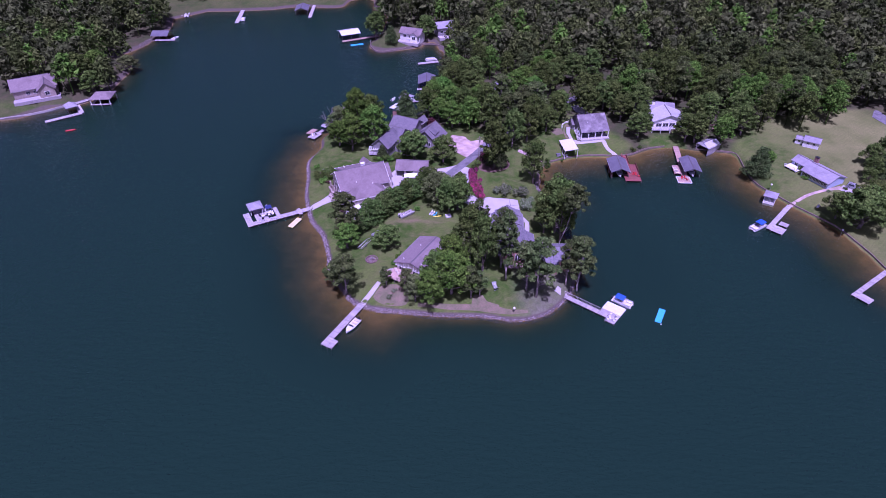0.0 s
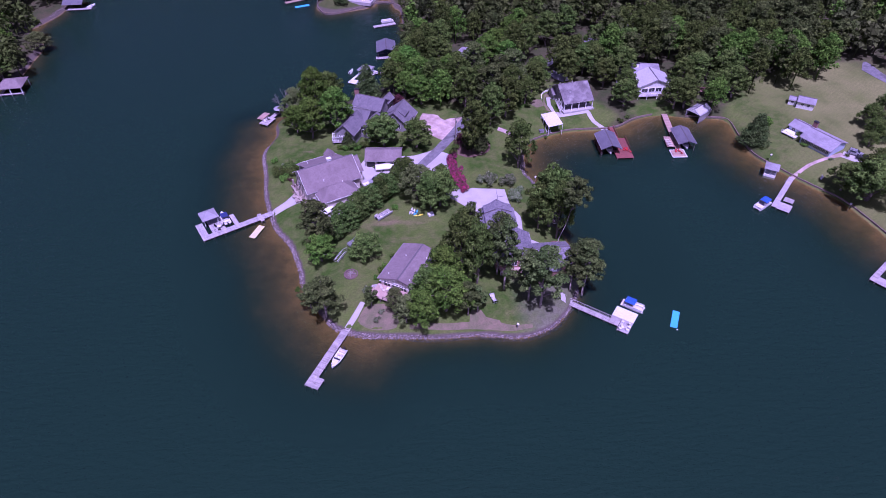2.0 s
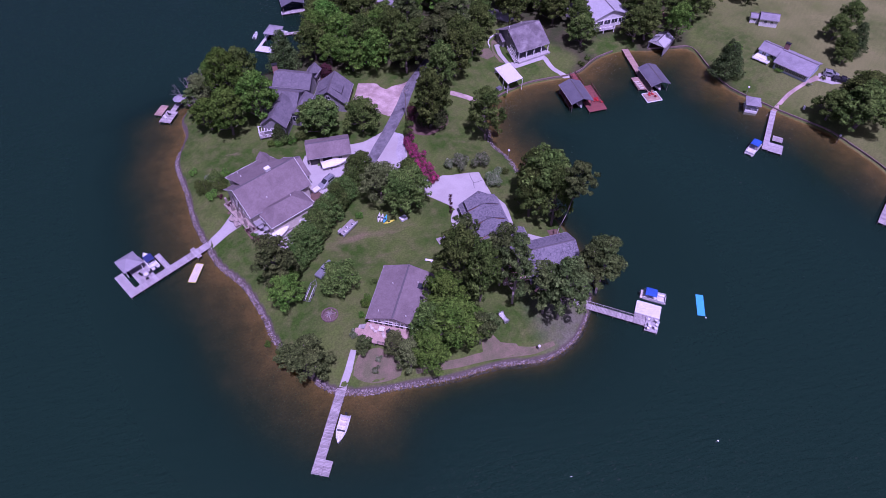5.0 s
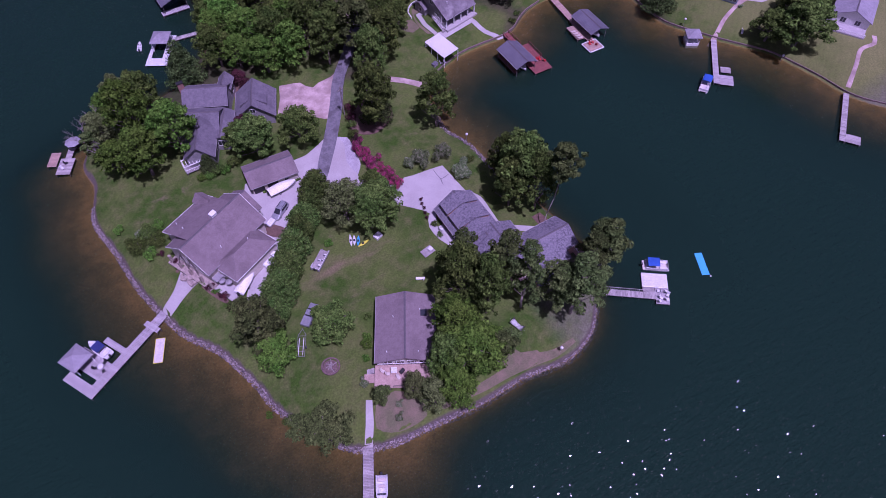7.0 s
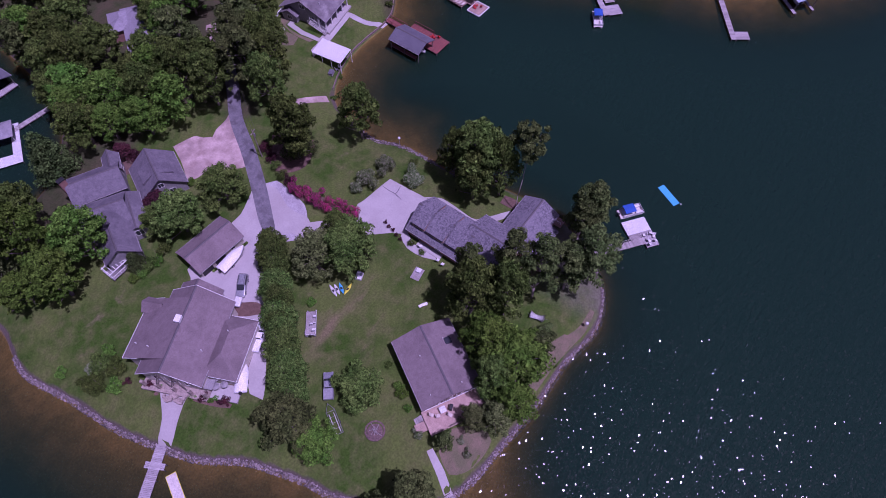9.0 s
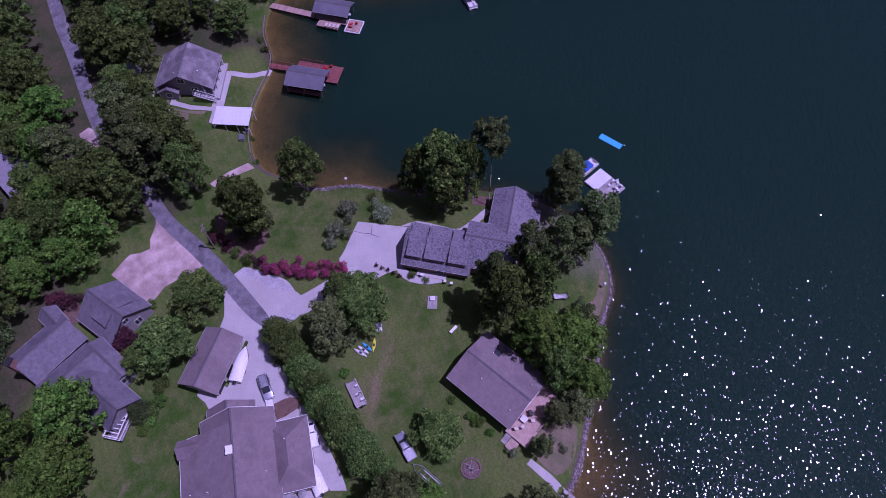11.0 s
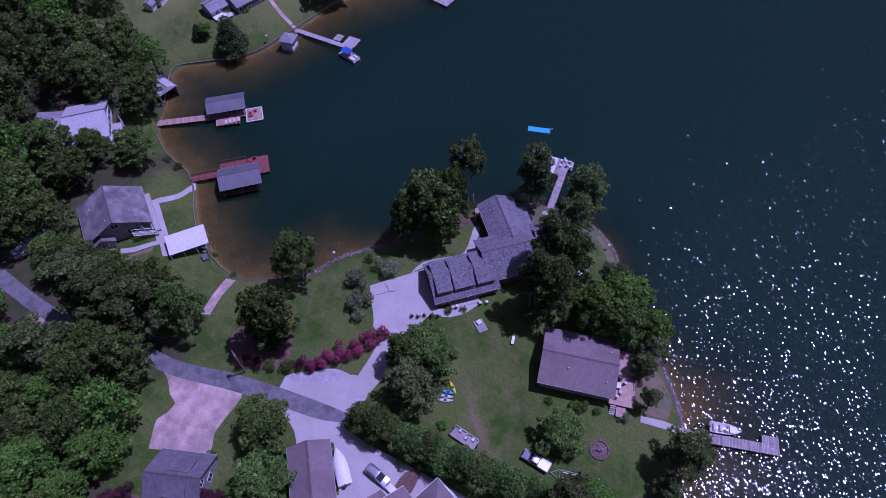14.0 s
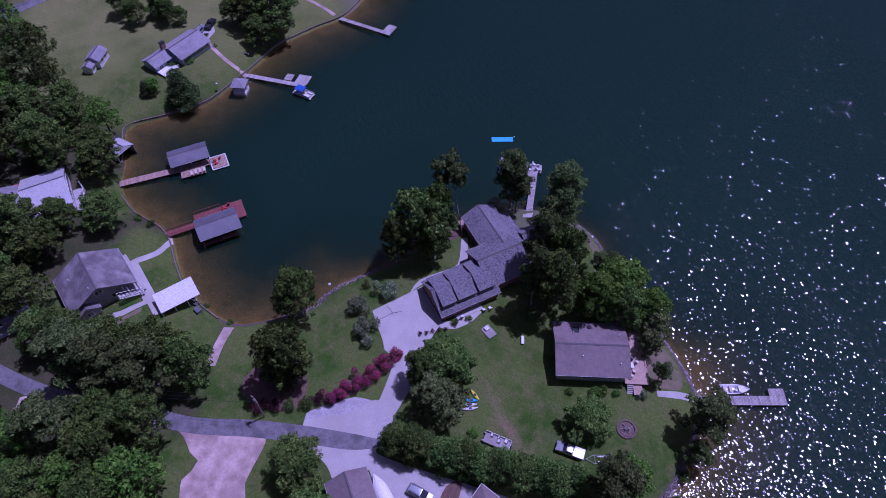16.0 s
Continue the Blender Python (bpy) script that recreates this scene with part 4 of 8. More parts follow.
trees_lot = [("oak", -5.3, 263.0, 4.8, 14.2), ("bright", 24.7, 255.1, 5.6, 16.5), ("oak_wide", 22.8, 239.8, 5.8, 14.8), ("oak", 18.0, 233.7, 5.2, 17.7), ("pine", 27.0, 230.4, 6.0, 20.1), ("oak", 25.7, 222.9, 4.8, 16.5), ("oak_wide", 31.7, 228.0, 5.6, 16.5), ("pine", 35.8, 240.9, 6.2, 20.1), ("oak", 40.4, 236.4, 4.8, 11.8), ("oak", 46.9, 248.2, 5.2, 13.0), ("pine", 21.8, 246.0, 5.8, 21.2), ("oak", 15.5, 241.0, 5.6, 18.9), ("pine", 30.1, 237.3, 5.4, 20.1), ("oak", 44.3, 243.8, 4.8, 14.2), ("oak", 6.9, 242.7, 5.4, 16.5), ("bright", -6.4, 251.0, 5.2, 16.5), ("oak", 2.5, 264.7, 5.6, 18.9), ("bright", 12.8, 246.0, 5, 16.5), ("bright", 29.8, 267.0, 5.6, 14.2), ("oak", 33.6, 233.7, 5.6, 17.7)]
trees_garden = [("bright", 10.6, 242.6, 4.6, 11), ("oak", 15.8, 254, 5, 13.5), ("oak", 77, 233, 5.4, 11), ("oak_wide", 72.6, 246.6, 5.2, 12), ("oak", 67, 257, 5.4, 13), ("oak", 79.6, 242, 4.4, 10), ("oak", 95.6, 231.4, 5.6, 12), ("bright", 37.4, 263, 5.6, 13), ("oak", 46, 273, 5.8, 15), ("bright", 33, 272, 5.6, 14), ("oak", 57, 283, 6, 15), ("oak", 76, 273, 5.6, 14), ("oak_wide", 66, 290, 6, 15), ("oak_wide", 26.4, 262, 5.4, 13), ("bright", 40, 281, 6, 15), ("oak", 70, 257, 6.2, 14), ("oak_wide", 79.6, 251, 6.4, 15), ("oak", 63.8, 263.6, 6, 14), ("oak", 86, 266, 6.4, 15), ("oak_wide", 99.2, 230.8, 5.8, 13), ("oak", 106.2, 242, 6.2, 15), ("oak", 118.4, 234.6, 5.4, 13), ("oak_wide", 119, 244.4, 6, 15)]
trees_point = [("oak", 112.6, 234.6, 4.8, 12), ("oak", 100.6, 240.8, 5.2, 14), ("magnolia", 114.8, 206.4, 5.4, 12), ("magnolia", 121.6, 215.4, 2.2, 5), ("oak_wide", 135.6, 172.6, 8.6, 15), ("oak", 140.6, 178, 7.0, 13), ("oak", 131, 178.6, 5.4, 10), ("bright", 121.6, 213.4, 2.4, 5), ("oak", 163.8, 214, 4.4, 11), ("oak", 144.7, 184, 3.4, 8), ("oak", 153, 202, 3.6, 9), ("oak", 157, 211, 4.0, 9), ("oak", 150.8, 198.6, 2.6, 6), ("magnolia", 158.4, 203.4, 4.6, 11), ("oak", 146, 176, 4.4, 10), ("oak", -36.4, 276, 5.6, 15), ("oak_wide", -42.2, 352, 6, 16), ("oak", -38.4, 366, 6.2, 17), ("magnolia", -32.6, 341.6, 4.2, 10), ("oak", -14, 352, 6, 13)]
for spec in itertools.chain(trees_bay, trees_evergreen, trees_court, trees_lot, trees_garden, trees_point):
    if shore_distance(np.array([spec[1]]), np.array([spec[2]]))[0] > -1.5:
        plant(*spec)
leaner = plant("pine_bare", 36.0, 157.8, 4.5, 24.2)
leaner.matrix_basis = Matrix.Translation((36.0, 157.8, ground_z(36.0, 157.8))) @ Matrix.Rotation(radians(12), 4, (-0.3, 0.95, 0)) @ Matrix.Diagonal((1.07, 1.07, 1.3, 1))


# ---- houses ----
def window(parent, m, w, h, frame_mat=None):
    """A window on a wall: m puts its centre on the wall with local -y pointing out."""
    bm = bmesh.new()
    t = 0.09
    for a in ((-w / 2 - t, w / 2 + t, -h / 2 - t, -h / 2), (-w / 2 - t, w / 2 + t, h / 2, h / 2 + t), (-w / 2 - t, -w / 2, -h / 2, h / 2), (w / 2, w / 2 + t, -h / 2, h / 2), (-0.03, 0.03, -h / 2, h / 2)):
        box(bm, a[0], a[1], -0.07, 0.02, a[2], a[3], m)
    fr = part("window", bm, frame_mat or M["white_paint"], parent)
    pane = boxed(-w / 2, w / 2, -0.03, 0.0, -h / 2, h / 2, m)
    part("pane", pane, M["glass"], fr, "dark reflective glass")
    return fr


def gable_block(parent, m, L, W, ze, zr, zb, wall, roof, over=0.5, wins=(), open_front=False, cap=True):
    """A gabled block with its ridge along local x: walls with gable ends, a thick roof, ridge cap, gutters and windows.
    wins: (side, place along it, height of the centre, width, height) with side s, n, e or w."""
    half, slope = W / 2, (zr - ze) / (W / 2)
    w = half - over
    top = zr - slope * w - 0.13
    if wall:
        bm = bmesh.new()
        prism(bm, [(-w, zb), (w, zb), (w, top), (0, zr - 0.13), (-w, top)], -L / 2 + over, L / 2 - over, "x", m)
        part("wall", bm, wall, parent)
    bm = bmesh.new()
    prism(bm, [(-half, ze - 0.2), (-half, ze), (0, zr), (half, ze), (half, ze - 0.2), (0, zr - 0.24)], -L / 2, L / 2, "x", m)
    r = part("roof", bm, roof, parent)
    for s in (-1, 1):
        c = s * (half + 0.06)
        part("gutter", boxed(-L / 2, L / 2, c - 0.05, c + 0.05, ze - 0.2, ze - 0.06, m), M["trim_grey"], r, "dull painted gutter")
    if cap:
        bm = bmesh.new()
        prism(bm, [(-0.22, zr - 0.22 * slope + 0.012), (-0.22, zr - 0.22 * slope + 0.05), (0, zr + 0.06), (0.22, zr - 0.22 * slope + 0.05), (0.22, zr - 0.22 * slope + 0.012), (0, zr + 0.015)], -L / 2 + 0.1, L / 2 - 0.1, "x", m)
        part("ridge_cap", bm, M["ridge"], r, "darker ridge shingles")
    for side, u, z, ww, hh in wins:
        q = {"s": pose(u, -w, z), "n": pose(u, w, z, 0, 0, 180), "e": pose(L / 2 - over, u, z, 0, 0, 90), "w": pose(-L / 2 + over, u, z, 0, 0, -90)}[side]
        window(parent, m @ q, ww, hh)
    return r


def fascia(parent, m, p, q, z0, z1):
    """A pale painted board along a roof's edge, from p at height z0 to q at height z1."""
    a, b = m @ Vector((*p, z0)), m @ Vector((*q, z1))
    bm = bmesh.new()
    d = (b - a).normalized()
    side = d.cross(Vector((0, 0, 1))).normalized() * 0.04
    up = Vector((0, 0, 0.1))
    v = [bm.verts.new(c + s1 * side + s2 * up) for c in (a, b) for s1, s2 in ((-1, -1), (1, -1), (1, 1), (-1, 1))]
    for f in ((0, 1, 2, 3), (7, 6, 5, 4), (0, 4, 5, 1), (1, 5, 6, 2), (2, 6, 7, 3), (3, 7, 4, 0)):
        bm.faces.new([v[i] for i in f])
    part("fascia", bm, M["white_paint"], parent, "white painted fascia board")


def hip_roof(parent, m, L, W, ze, zr, ridge, roof, wall=None, zb=0, over=0.4):
    """A hipped roof (ridge: its length, 0 for a pyramid), with walls below where asked."""
    bm = bmesh.new()
    a = [bm.verts.new(m @ Vector(c)) for c in ((-L / 2, -W / 2, ze), (L / 2, -W / 2, ze), (L / 2, W / 2, ze), (-L / 2, W / 2, ze))]
    b = [bm.verts.new(m @ Vector(c)) for c in ((-L / 2, -W / 2, ze - 0.18), (L / 2, -W / 2, ze - 0.18), (L / 2, W / 2, ze - 0.18), (-L / 2, W / 2, ze - 0.18))]
    if ridge > 0:
        p, q = bm.verts.new(m @ Vector((-ridge / 2, 0, zr))), bm.verts.new(m @ Vector((ridge / 2, 0, zr)))
        for f in ((a[0], a[1], q, p), (a[1], a[2], q), (a[2], a[3], p, q), (a[3], a[0], p)):
            bm.faces.new(f)
    else:
        p = bm.verts.new(m @ Vector((0, 0, zr)))
        for k in range(4):
            bm.faces.new((a[k], a[(k + 1) % 4], p))
    for k in range(4):
        bm.faces.new((a[k], b[k], b[(k + 1) % 4], a[(k + 1) % 4]))
    bm.faces.new(b[::-1])
    r = part("roof", bm, roof, parent)
    if wall:
        part("wall", boxed(-L / 2 + over, L / 2 - over, -W / 2 + over, W / 2 - over, zb, ze - 0.1, m), wall, parent)
    return r


def chimney(parent, m, w, d, z0, z1, mat, cap=None):
    c = part("chimney", boxed(-w / 2, w / 2, -d / 2, d / 2, z0, z1, m), mat, parent)
    part("chimney_cap", boxed(-w / 2 - 0.08, w / 2 + 0.08, -d / 2 - 0.08, d / 2 + 0.08, z1, z1 + 0.15, m), cap or M["black"], c, "" if cap else "dark cap")


def vent_pipe(parent, m, x, y, z, h=0.5):
    bm = bmesh.new()
    cyl(bm, m @ Vector((x, y, z - 0.3)), m @ Vector((x, y, z + h)), 0.1, 0.1, 8)
    part("vent_pipe", bm, M["white_paint"], parent, "white vent pipe")


def posts(parent, m, spots, z0, z1, r, mat):
    for x, y in spots:
        part("post", boxed(x - r, x + r, y - r, y + r, z0, z1, m), mat, parent)


def railing(parent, m, p, q, z, h=0.95, mat=None, name="railing"):
    """Posts, top rail and thin uprights between two points of a deck."""
    bm = bmesh.new()
    p, q = Vector((*p, z)), Vector((*q, z))
    n = max(2, int((q - p).length / 0.4))
    d = (q - p) / n
    for k in range(n + 1):
        c = p + d * k
        r = 0.05 if k % 5 == 0 or k == n else 0.02
        box(bm, c.x - r, c.x + r, c.y - r, c.y + r, c.z, c.z + h, m)
    cyl(bm, m @ (p + Vector((0, 0, h))), m @ (q + Vector((0, 0, h))), 0.06, 0.06, 6)
    part(name, bm, mat or M["dock_wood"], parent)


I4 = Matrix.Identity(4)

# near house: low gable with a big deck towards the water
hf = thing("house", -4.85, 149.6, ground_z(-4.85, 149.6), 61.0, "house with a low brown shingle gable roof and deck", "house")
zf = hf.matrix_basis.translation.z
gable_block(hf, I4, 14.9, 12.1, 6.75 - zf, 8.75 - zf, -1.5, M["cream_siding"], M["roof_brown"], 0.7, [("w", -3.6, 5.0 - zf, 1.8, 1.9), ("w", -1.2, 5.0 - zf, 1.8, 1.9), ("w", 1.2, 5.0 - zf, 1.8, 1.9), ("w", 3.6, 5.0 - zf, 1.8, 1.9), ("n", -4, 5.0 - zf, 1.4, 1.2), ("n", 1, 5.0 - zf, 1.4, 1.2), ("e", 2, 5.0 - zf, 1.3, 1.2), ("s", 0, 5.0 - zf, 1.3, 1.2)])
bm = bmesh.new()
for s in (-1, 1):
    for k in range(6):
        y0 = s * (0.9 + 0.85 * k)
        box(bm, -7.36, -7.28, y0 - 0.05, y0 + 0.05, 6.0 - zf, 8.6 - zf - abs(y0) * 0.33)
box(bm, -7.37, -7.27, -5.6, 5.6, 5.95 - zf, 6.12 - zf)
part("gable_truss", bm, M["white_paint"], hf, "open white timber gable truss")
for x, y in ((2, 2.4), (-5.5, 3.6), (-5.8, -2.6), (3.5, -3)):
    vent_pipe(hf, I4, x, y, 8.7 - zf - abs(y) * 0.33)
part("skylight", boxed(2.2, 3.6, -4.4, -3.1, 7.42 - zf, 7.72 - zf), M["glass"], hf, "dark skylight panel")
deck = part("deck", boxed(-11.6, -6.8, -5.4, 6.2, 0.9, 1.05), M["deck_wood"], hf, "reddish cedar deck")
part("stairs", boxed(-10.2, -8.4, 6.2, 8.3, 0.35, 0.55), M["deck_wood"], hf, "wooden side landing")
for k in range(5):
    part("step", boxed(-8.3 + 0.02, -7.2, 6.3 + 0.32 * k, 6.3 + 0.32 * k + 0.3, -0.2, 0.85 - 0.2 * k), M["dock_wood"], hf)
posts(hf, I4, [(-11.4, y) for y in (-5.2, -2.4, 0.4, 3.2, 6)], -3, 0.9, 0.1, M["post_wood"])
railing(hf, I4, (-11.55, -5.3), (-11.55, 2.4), 1.05, mat=M["post_wood"])
railing(hf, I4, (-11.55, -5.35), (-7.2, -5.35), 1.05, mat=M["post_wood"])

# slate-roofed house: long dormered wing and a crossing wing by the water
he = thing("house", 21, 160, 3.3, 0, "brick house with mottled slate shingle roof and shed dormers", "house")
mainm = pose(0, 6.0, -3.3, 0, 0, 90)
gable_block(he, mainm, 14.6, 10.3, 5.6, 9.2, 2.2, M["brick"], M["roof_slate"], 0.45, [("e", 0, 5.0, 1.6, 1.2), ("n", 4.6, 4.6, 1.2, 1.3), ("n", -1, 4.6, 1.4, 1.3), ("s", 3, 4.6, 1.2, 1.3)])
wingm = pose(10.6, -7.4, -3.3, 0, 0, 0)
gable_block(he, wingm, 13.4, 8.6, 6.0, 8.2, 0.6, M["brick"], M["roof_slate"], 0.45, [("e", 0, 5.0, 2.4, 1.4), ("n", 3.6, 4.6, 1.2, 1.2)])
linkm = pose(2.0, -4.6, -3.3, 0, 0, 90)
gable_block(he, linkm, 11.2, 11.2, 6.5, 9.8, 0.6, M["brick"], M["roof_slate"], 0.5, [("w", -2.2, 5.4, 1.3, 2.2), ("w", 0, 5.4, 1.3, 2.2), ("w", 2.2, 5.4, 1.3, 2.2), ("w", 0, 8.2, 1.6, 1.0)])
bm = bmesh.new()
prism(bm, [(-13.8, 1.9), (-13.8, 2.08), (-11.5, 2.86), (-11.5, 2.66)], 4.6, 14.0, "x")
part("roof", bm, M["roof_slate"], he, "low lean-to roof")
part("wall", boxed(5.0, 13.6, -13.4, -11.2, -2.6, 2.0), M["brick"], he)
gable_block(he, pose(6.0, -14.6, -3.3, 0, 0, 90), 3.4, 4.4, 5.3, 6.7, 0.8, M["pink_brick"], M["roof_slate"], 0.3, [("w", 0, 4.6, 1.4, 1.0)])
part("balcony", boxed(-2.0, 5.8, -12.2, -9.7, 0.1, 0.25), M["deck_wood"], he, "raised timber balcony under the south gable")
railing(he, I4, (-2.0, -12.1), (5.8, -12.1), 0.25, mat=M["white_paint"])
posts(he, I4, [(-1.8, -12.0), (1.9, -12.0), (5.6, -12.0)], -3.2, 0.1, 0.1, M["white_paint"])
for y0, y1 in ((9.1, 12.2), (4.2, 8.4), (-0.2, 3.4)):
    for s in (-1, 1):
        bm = bmesh.new()
        prism(bm, [(0, 9.3 - 3.3), (s * 4.1, 7.72 - 3.3), (s * 4.1, 7.52 - 3.3), (0, 9.08 - 3.3)], y0 - 0.15, y1 + 0.15, "y")
        d = part("dormer", bm, M["roof_slate"], he, "low-slope shed dormer roof")
        bm = bmesh.new()
        prism(bm, [(s * 0.6, 8.75 - 3.3), (s * 3.9, 7.5 - 3.3), (s * 3.9, 6.1 - 3.3)], y0, y1, "y")
        part("dormer_cheek", bm, M["pink_brick"], d, "pinkish clad dormer side")
        mw = pose(s * 3.9, (y0 + y1) / 2, 7.12 - 3.3, 0, 0, 90 * s)
        bm = boxed(-(y1 - y0) / 2 + 0.4, (y1 - y0) / 2 - 0.4, -0.04, 0.02, -0.28, 0.24, mw)
        part("dormer_window", bm, M["glass"], d, "low strip window")
part("porch", boxed(-6.0, -4.7, 3.5, 9.8, -0.05, 0.12), M["concrete"], he, "concrete porch")
for k in range(6):
    part("step", boxed(6.6, 8.8, -2.6 + 0.42 * k, -2.25 + 0.42 * k, -1.5, -0.2 - 0.16 * k), M["dock_brown"], he)
railing(he, I4, (17.2, -12.6), (17.2, -4), -0.6, mat=M["white_paint"])
part("deck", boxed(16.6, 18.8, -13, -3, -0.75, -0.6), M["dock_brown"], he, "weathered side deck")
posts(he, I4, [(18.6, y) for y in (-12.6, -9.5, -6.3, -3.4)], -3, -0.7, 0.1, M["post_wood"])

# large house by the west dock
hb = thing("house", -29.3, 190.75, 3.3, 25.1, "large stone-fronted house with broad brown shingle roofs", "house")
zb = -3.3
gable_block(hb, pose(0, 0, zb), 17.6, 13.0, 8.2, 12.9, 2.6, M["cream_siding"], M["roof_brown"], 0.6, [("w", -3, 6.2, 1.6, 2.2), ("w", 0, 6.6, 2.2, 2.8), ("w", 3, 6.2, 1.6, 2.2), ("e", 0, 6.5, 1.6, 1.4), ("n", -6, 5.5, 1.2, 1.2)])
bm = bmesh.new()
prism(bm, [(0.2, 12.86 + zb), (10.2, 8.1 + zb), (10.2, 7.9 + zb), (0.2, 12.6 + zb)], -6.3, 6.2, "x")
part("roof", bm, M["roof_brown"], hb, "long rear roof slope")
part("wall", boxed(-5.8, 5.7, 5.6, 9.7, -0.8, 7.9 + zb), M["cream_siding"], hb)
bm = bmesh.new()
prism(bm, [(2.9, 8.75 + zb), (4.6, 10.35 + zb), (6.3, 8.75 + zb), (6.3, 8.6 + zb), (4.6, 10.1 + zb), (2.9, 8.6 + zb)], 6.2, 10.4, "y")
part("roof", bm, M["roof_brown"], hb, "small cross gable")
gable_block(hb, pose(9.2, 1.0, zb), 3.4, 8.6, 8.0, 11.4, 2.6, M["cream_siding"], M["roof_brown"], 0.4, [("e", 0, 6, 1.4, 1.4)])
hip_roof(hb, pose(-0.2, -8.4, zb), 12.4, 7.4, 7.5, 10.1, 4.6, M["roof_brown"], M["cream_siding"], 2.6)
chimney(hb, pose(1.4, 0.4, zb), 1.3, 1.0, 12.2, 13.5, M["white_paint"], M["white_paint"])
for x, y, z in ((-4, 5, 10.7), (-2.6, -4.6, 9.7), (2.0, -8.2, 10.0), (-3.4, 8.4, 9.0)):
    vent_pipe(hb, I4, x, y, z + zb)
part("terrace", boxed(-10.1, -7.8, -6.6, 6.8, -0.6, 0.2), M["stone"], hb, "raised flagstone terrace")
part("patio", boxed(-9.3, -6.2, -12.2, -6.7, -0.6, 0.16), M["concrete"], hb, "pale concrete patio")
part("awning", boxed(-8.4, -6.4, -7.6, -5.9, 2.4, 2.5), M["grey_siding"], hb, "dark flat awning")
for y in (-6.2, -3.2, 0, 3.2, 6.2):
    part("column", boxed(-9.6, -9.05, y - 0.28, y + 0.28, -0.6, 2.4), M["stone"], hb, "field stone column")
bm = bmesh.new()
for y in (-3, 0):
    cyl(bm, (-9.3, y, 2.4), (-8.6, y + 1.6, 6.6), 0.12, 0.12, 6)
    cyl(bm, (-9.3, y + 3, 2.4), (-8.6, y + 1.6, 6.6), 0.12, 0.12, 6)
part("timber_frame", bm, M["post_wood"], hb, "dark timber braces")
flag_rng = random.Random(14)
for k in range(26):
    fx, fy = flag_rng.uniform(-11.3, -10.2), flag_rng.uniform(-2.4, 2.6)
    fw, fl = flag_rng.uniform(0.22, 0.42), flag_rng.uniform(0.22, 0.45)
    part("flagstone", softbox(fx - fw, fx + fw, fy - fl, fy + fl, -0.3, 0.11 + 0.002 * k, 0.03), M["stone"], hb)
part("garage_door", boxed(10.62, 10.7, -2.2, 3.2, -0.3, 2.3), M["white_paint"], hb, "white garage door")

for s in (-1, 1):
    fascia(hb, pose(0, 0, zb), (-8.86, s * 6.6), (-8.86, 0), 8.1, 12.82)
    fascia(hb, pose(0, 0, zb), (8.86, s * 6.6), (8.86, 0), 8.1, 12.82)
fascia(hb, pose(0, 0, zb), (-6.4, 10.28), (6.3, 10.28), 8.0, 8.0)
fascia(hb, pose(0, 0, zb), (-6.36, 10.2), (-6.36, 6.6), 8.0, 9.7)
fascia(hb, pose(0, 0, zb), (6.26, 10.2), (6.26, 6.6), 8.0, 9.7)
fascia(hb, pose(0, 0, zb), (-6.5, -12.18), (6.1, -12.18), 7.42, 7.42)
fascia(hb, pose(0, 0, zb), (-6.48, -12.1), (-6.48, -6.6), 7.42, 7.42)
fascia(hb, pose(0, 0, zb), (6.08, -12.1), (6.08, -6.6), 7.42, 7.42)

# garage
hg = thing("garage", -11.9, 203.9, 3.3, -4.0, "detached garage with a plain brown gable roof", "garage")
gable_block(hg, pose(0, 0, -3.3), 12.0, 7.9, 5.9, 8.0, 2.6, M["cream_siding"], M["roof_brown"], 0.45, [("s", 2.8, 4.6, 0.9, 0.7)])
for x in (-4.0, -0.6):
    part("garage_door", boxed(x - 1.3, x + 1.3, -3.56, -3.5, -0.1, 2.0), M["black"], hg, "dark garage door")

# grey house group on the west shore
hc = thing("house", -20, 226, 3.3, 0, "rambling grey-roofed house with several gables and brick chimneys", "house")
for cx, cy, turn, L, W, ze, zr in ((-16.2, 234.6, -26, 11.6, 8.4, 7.4, 10.2), (-20.8, 226.8, -28, 11.0, 8.6, 7.4, 10.2), (-23, 219.6, 66, 11.0, 7.4, 7.4, 10.8), (-16.4, 222.6, 62, 10.4, 4.6, 6.9, 8.1), (-10.6, 236.6, 60, 5.0, 3.8, 7.4, 9.4)):
    gable_block(hc, pose(cx + 20, cy - 226, -3.3, 0, 0, turn), L, W, ze, zr, 2.6, M["grey_siding"], M["roof_dark"], 0.45, [("w", 0, 5.6, 1.6, 1.6), ("s", 0, 5.2, 1.4, 1.2)])
chimney(hc, pose(-1.2, 11.2, -3.3), 1.5, 1.0, 3, 11.8, M["brick"])
chimney(hc, pose(-4.0, -1.2, -3.3), 1.0, 0.8, 8, 11.2, M["brick"])
part("deck", boxed(-9.4, -4.4, -11.2, -8.2, 0.6, 0.75), M["dock_wood"], hc, "weathered raised deck")
for k in range(7):
    part("pergola_slat", boxed(-9.3 + 0.78 * k, -9.16 + 0.78 * k, -11.3, -8.4, 2.9, 3.06), M["white_paint"], hc)
for y in (-11.1, -8.6):
    part("pergola_beam", boxed(-9.5, -4.3, y - 0.07, y + 0.07, 2.72, 2.9), M["white_paint"], hc)
posts(hc, I4, [(-9.2, -11.1), (-4.6, -11.1), (-9.2, -8.6), (-4.6, -8.6)], 0.7, 2.75, 0.08, M["white_paint"])
railing(hc, I4, (-9.4, -11.2), (-4.4, -11.2), 0.75, mat=M["white_paint"])
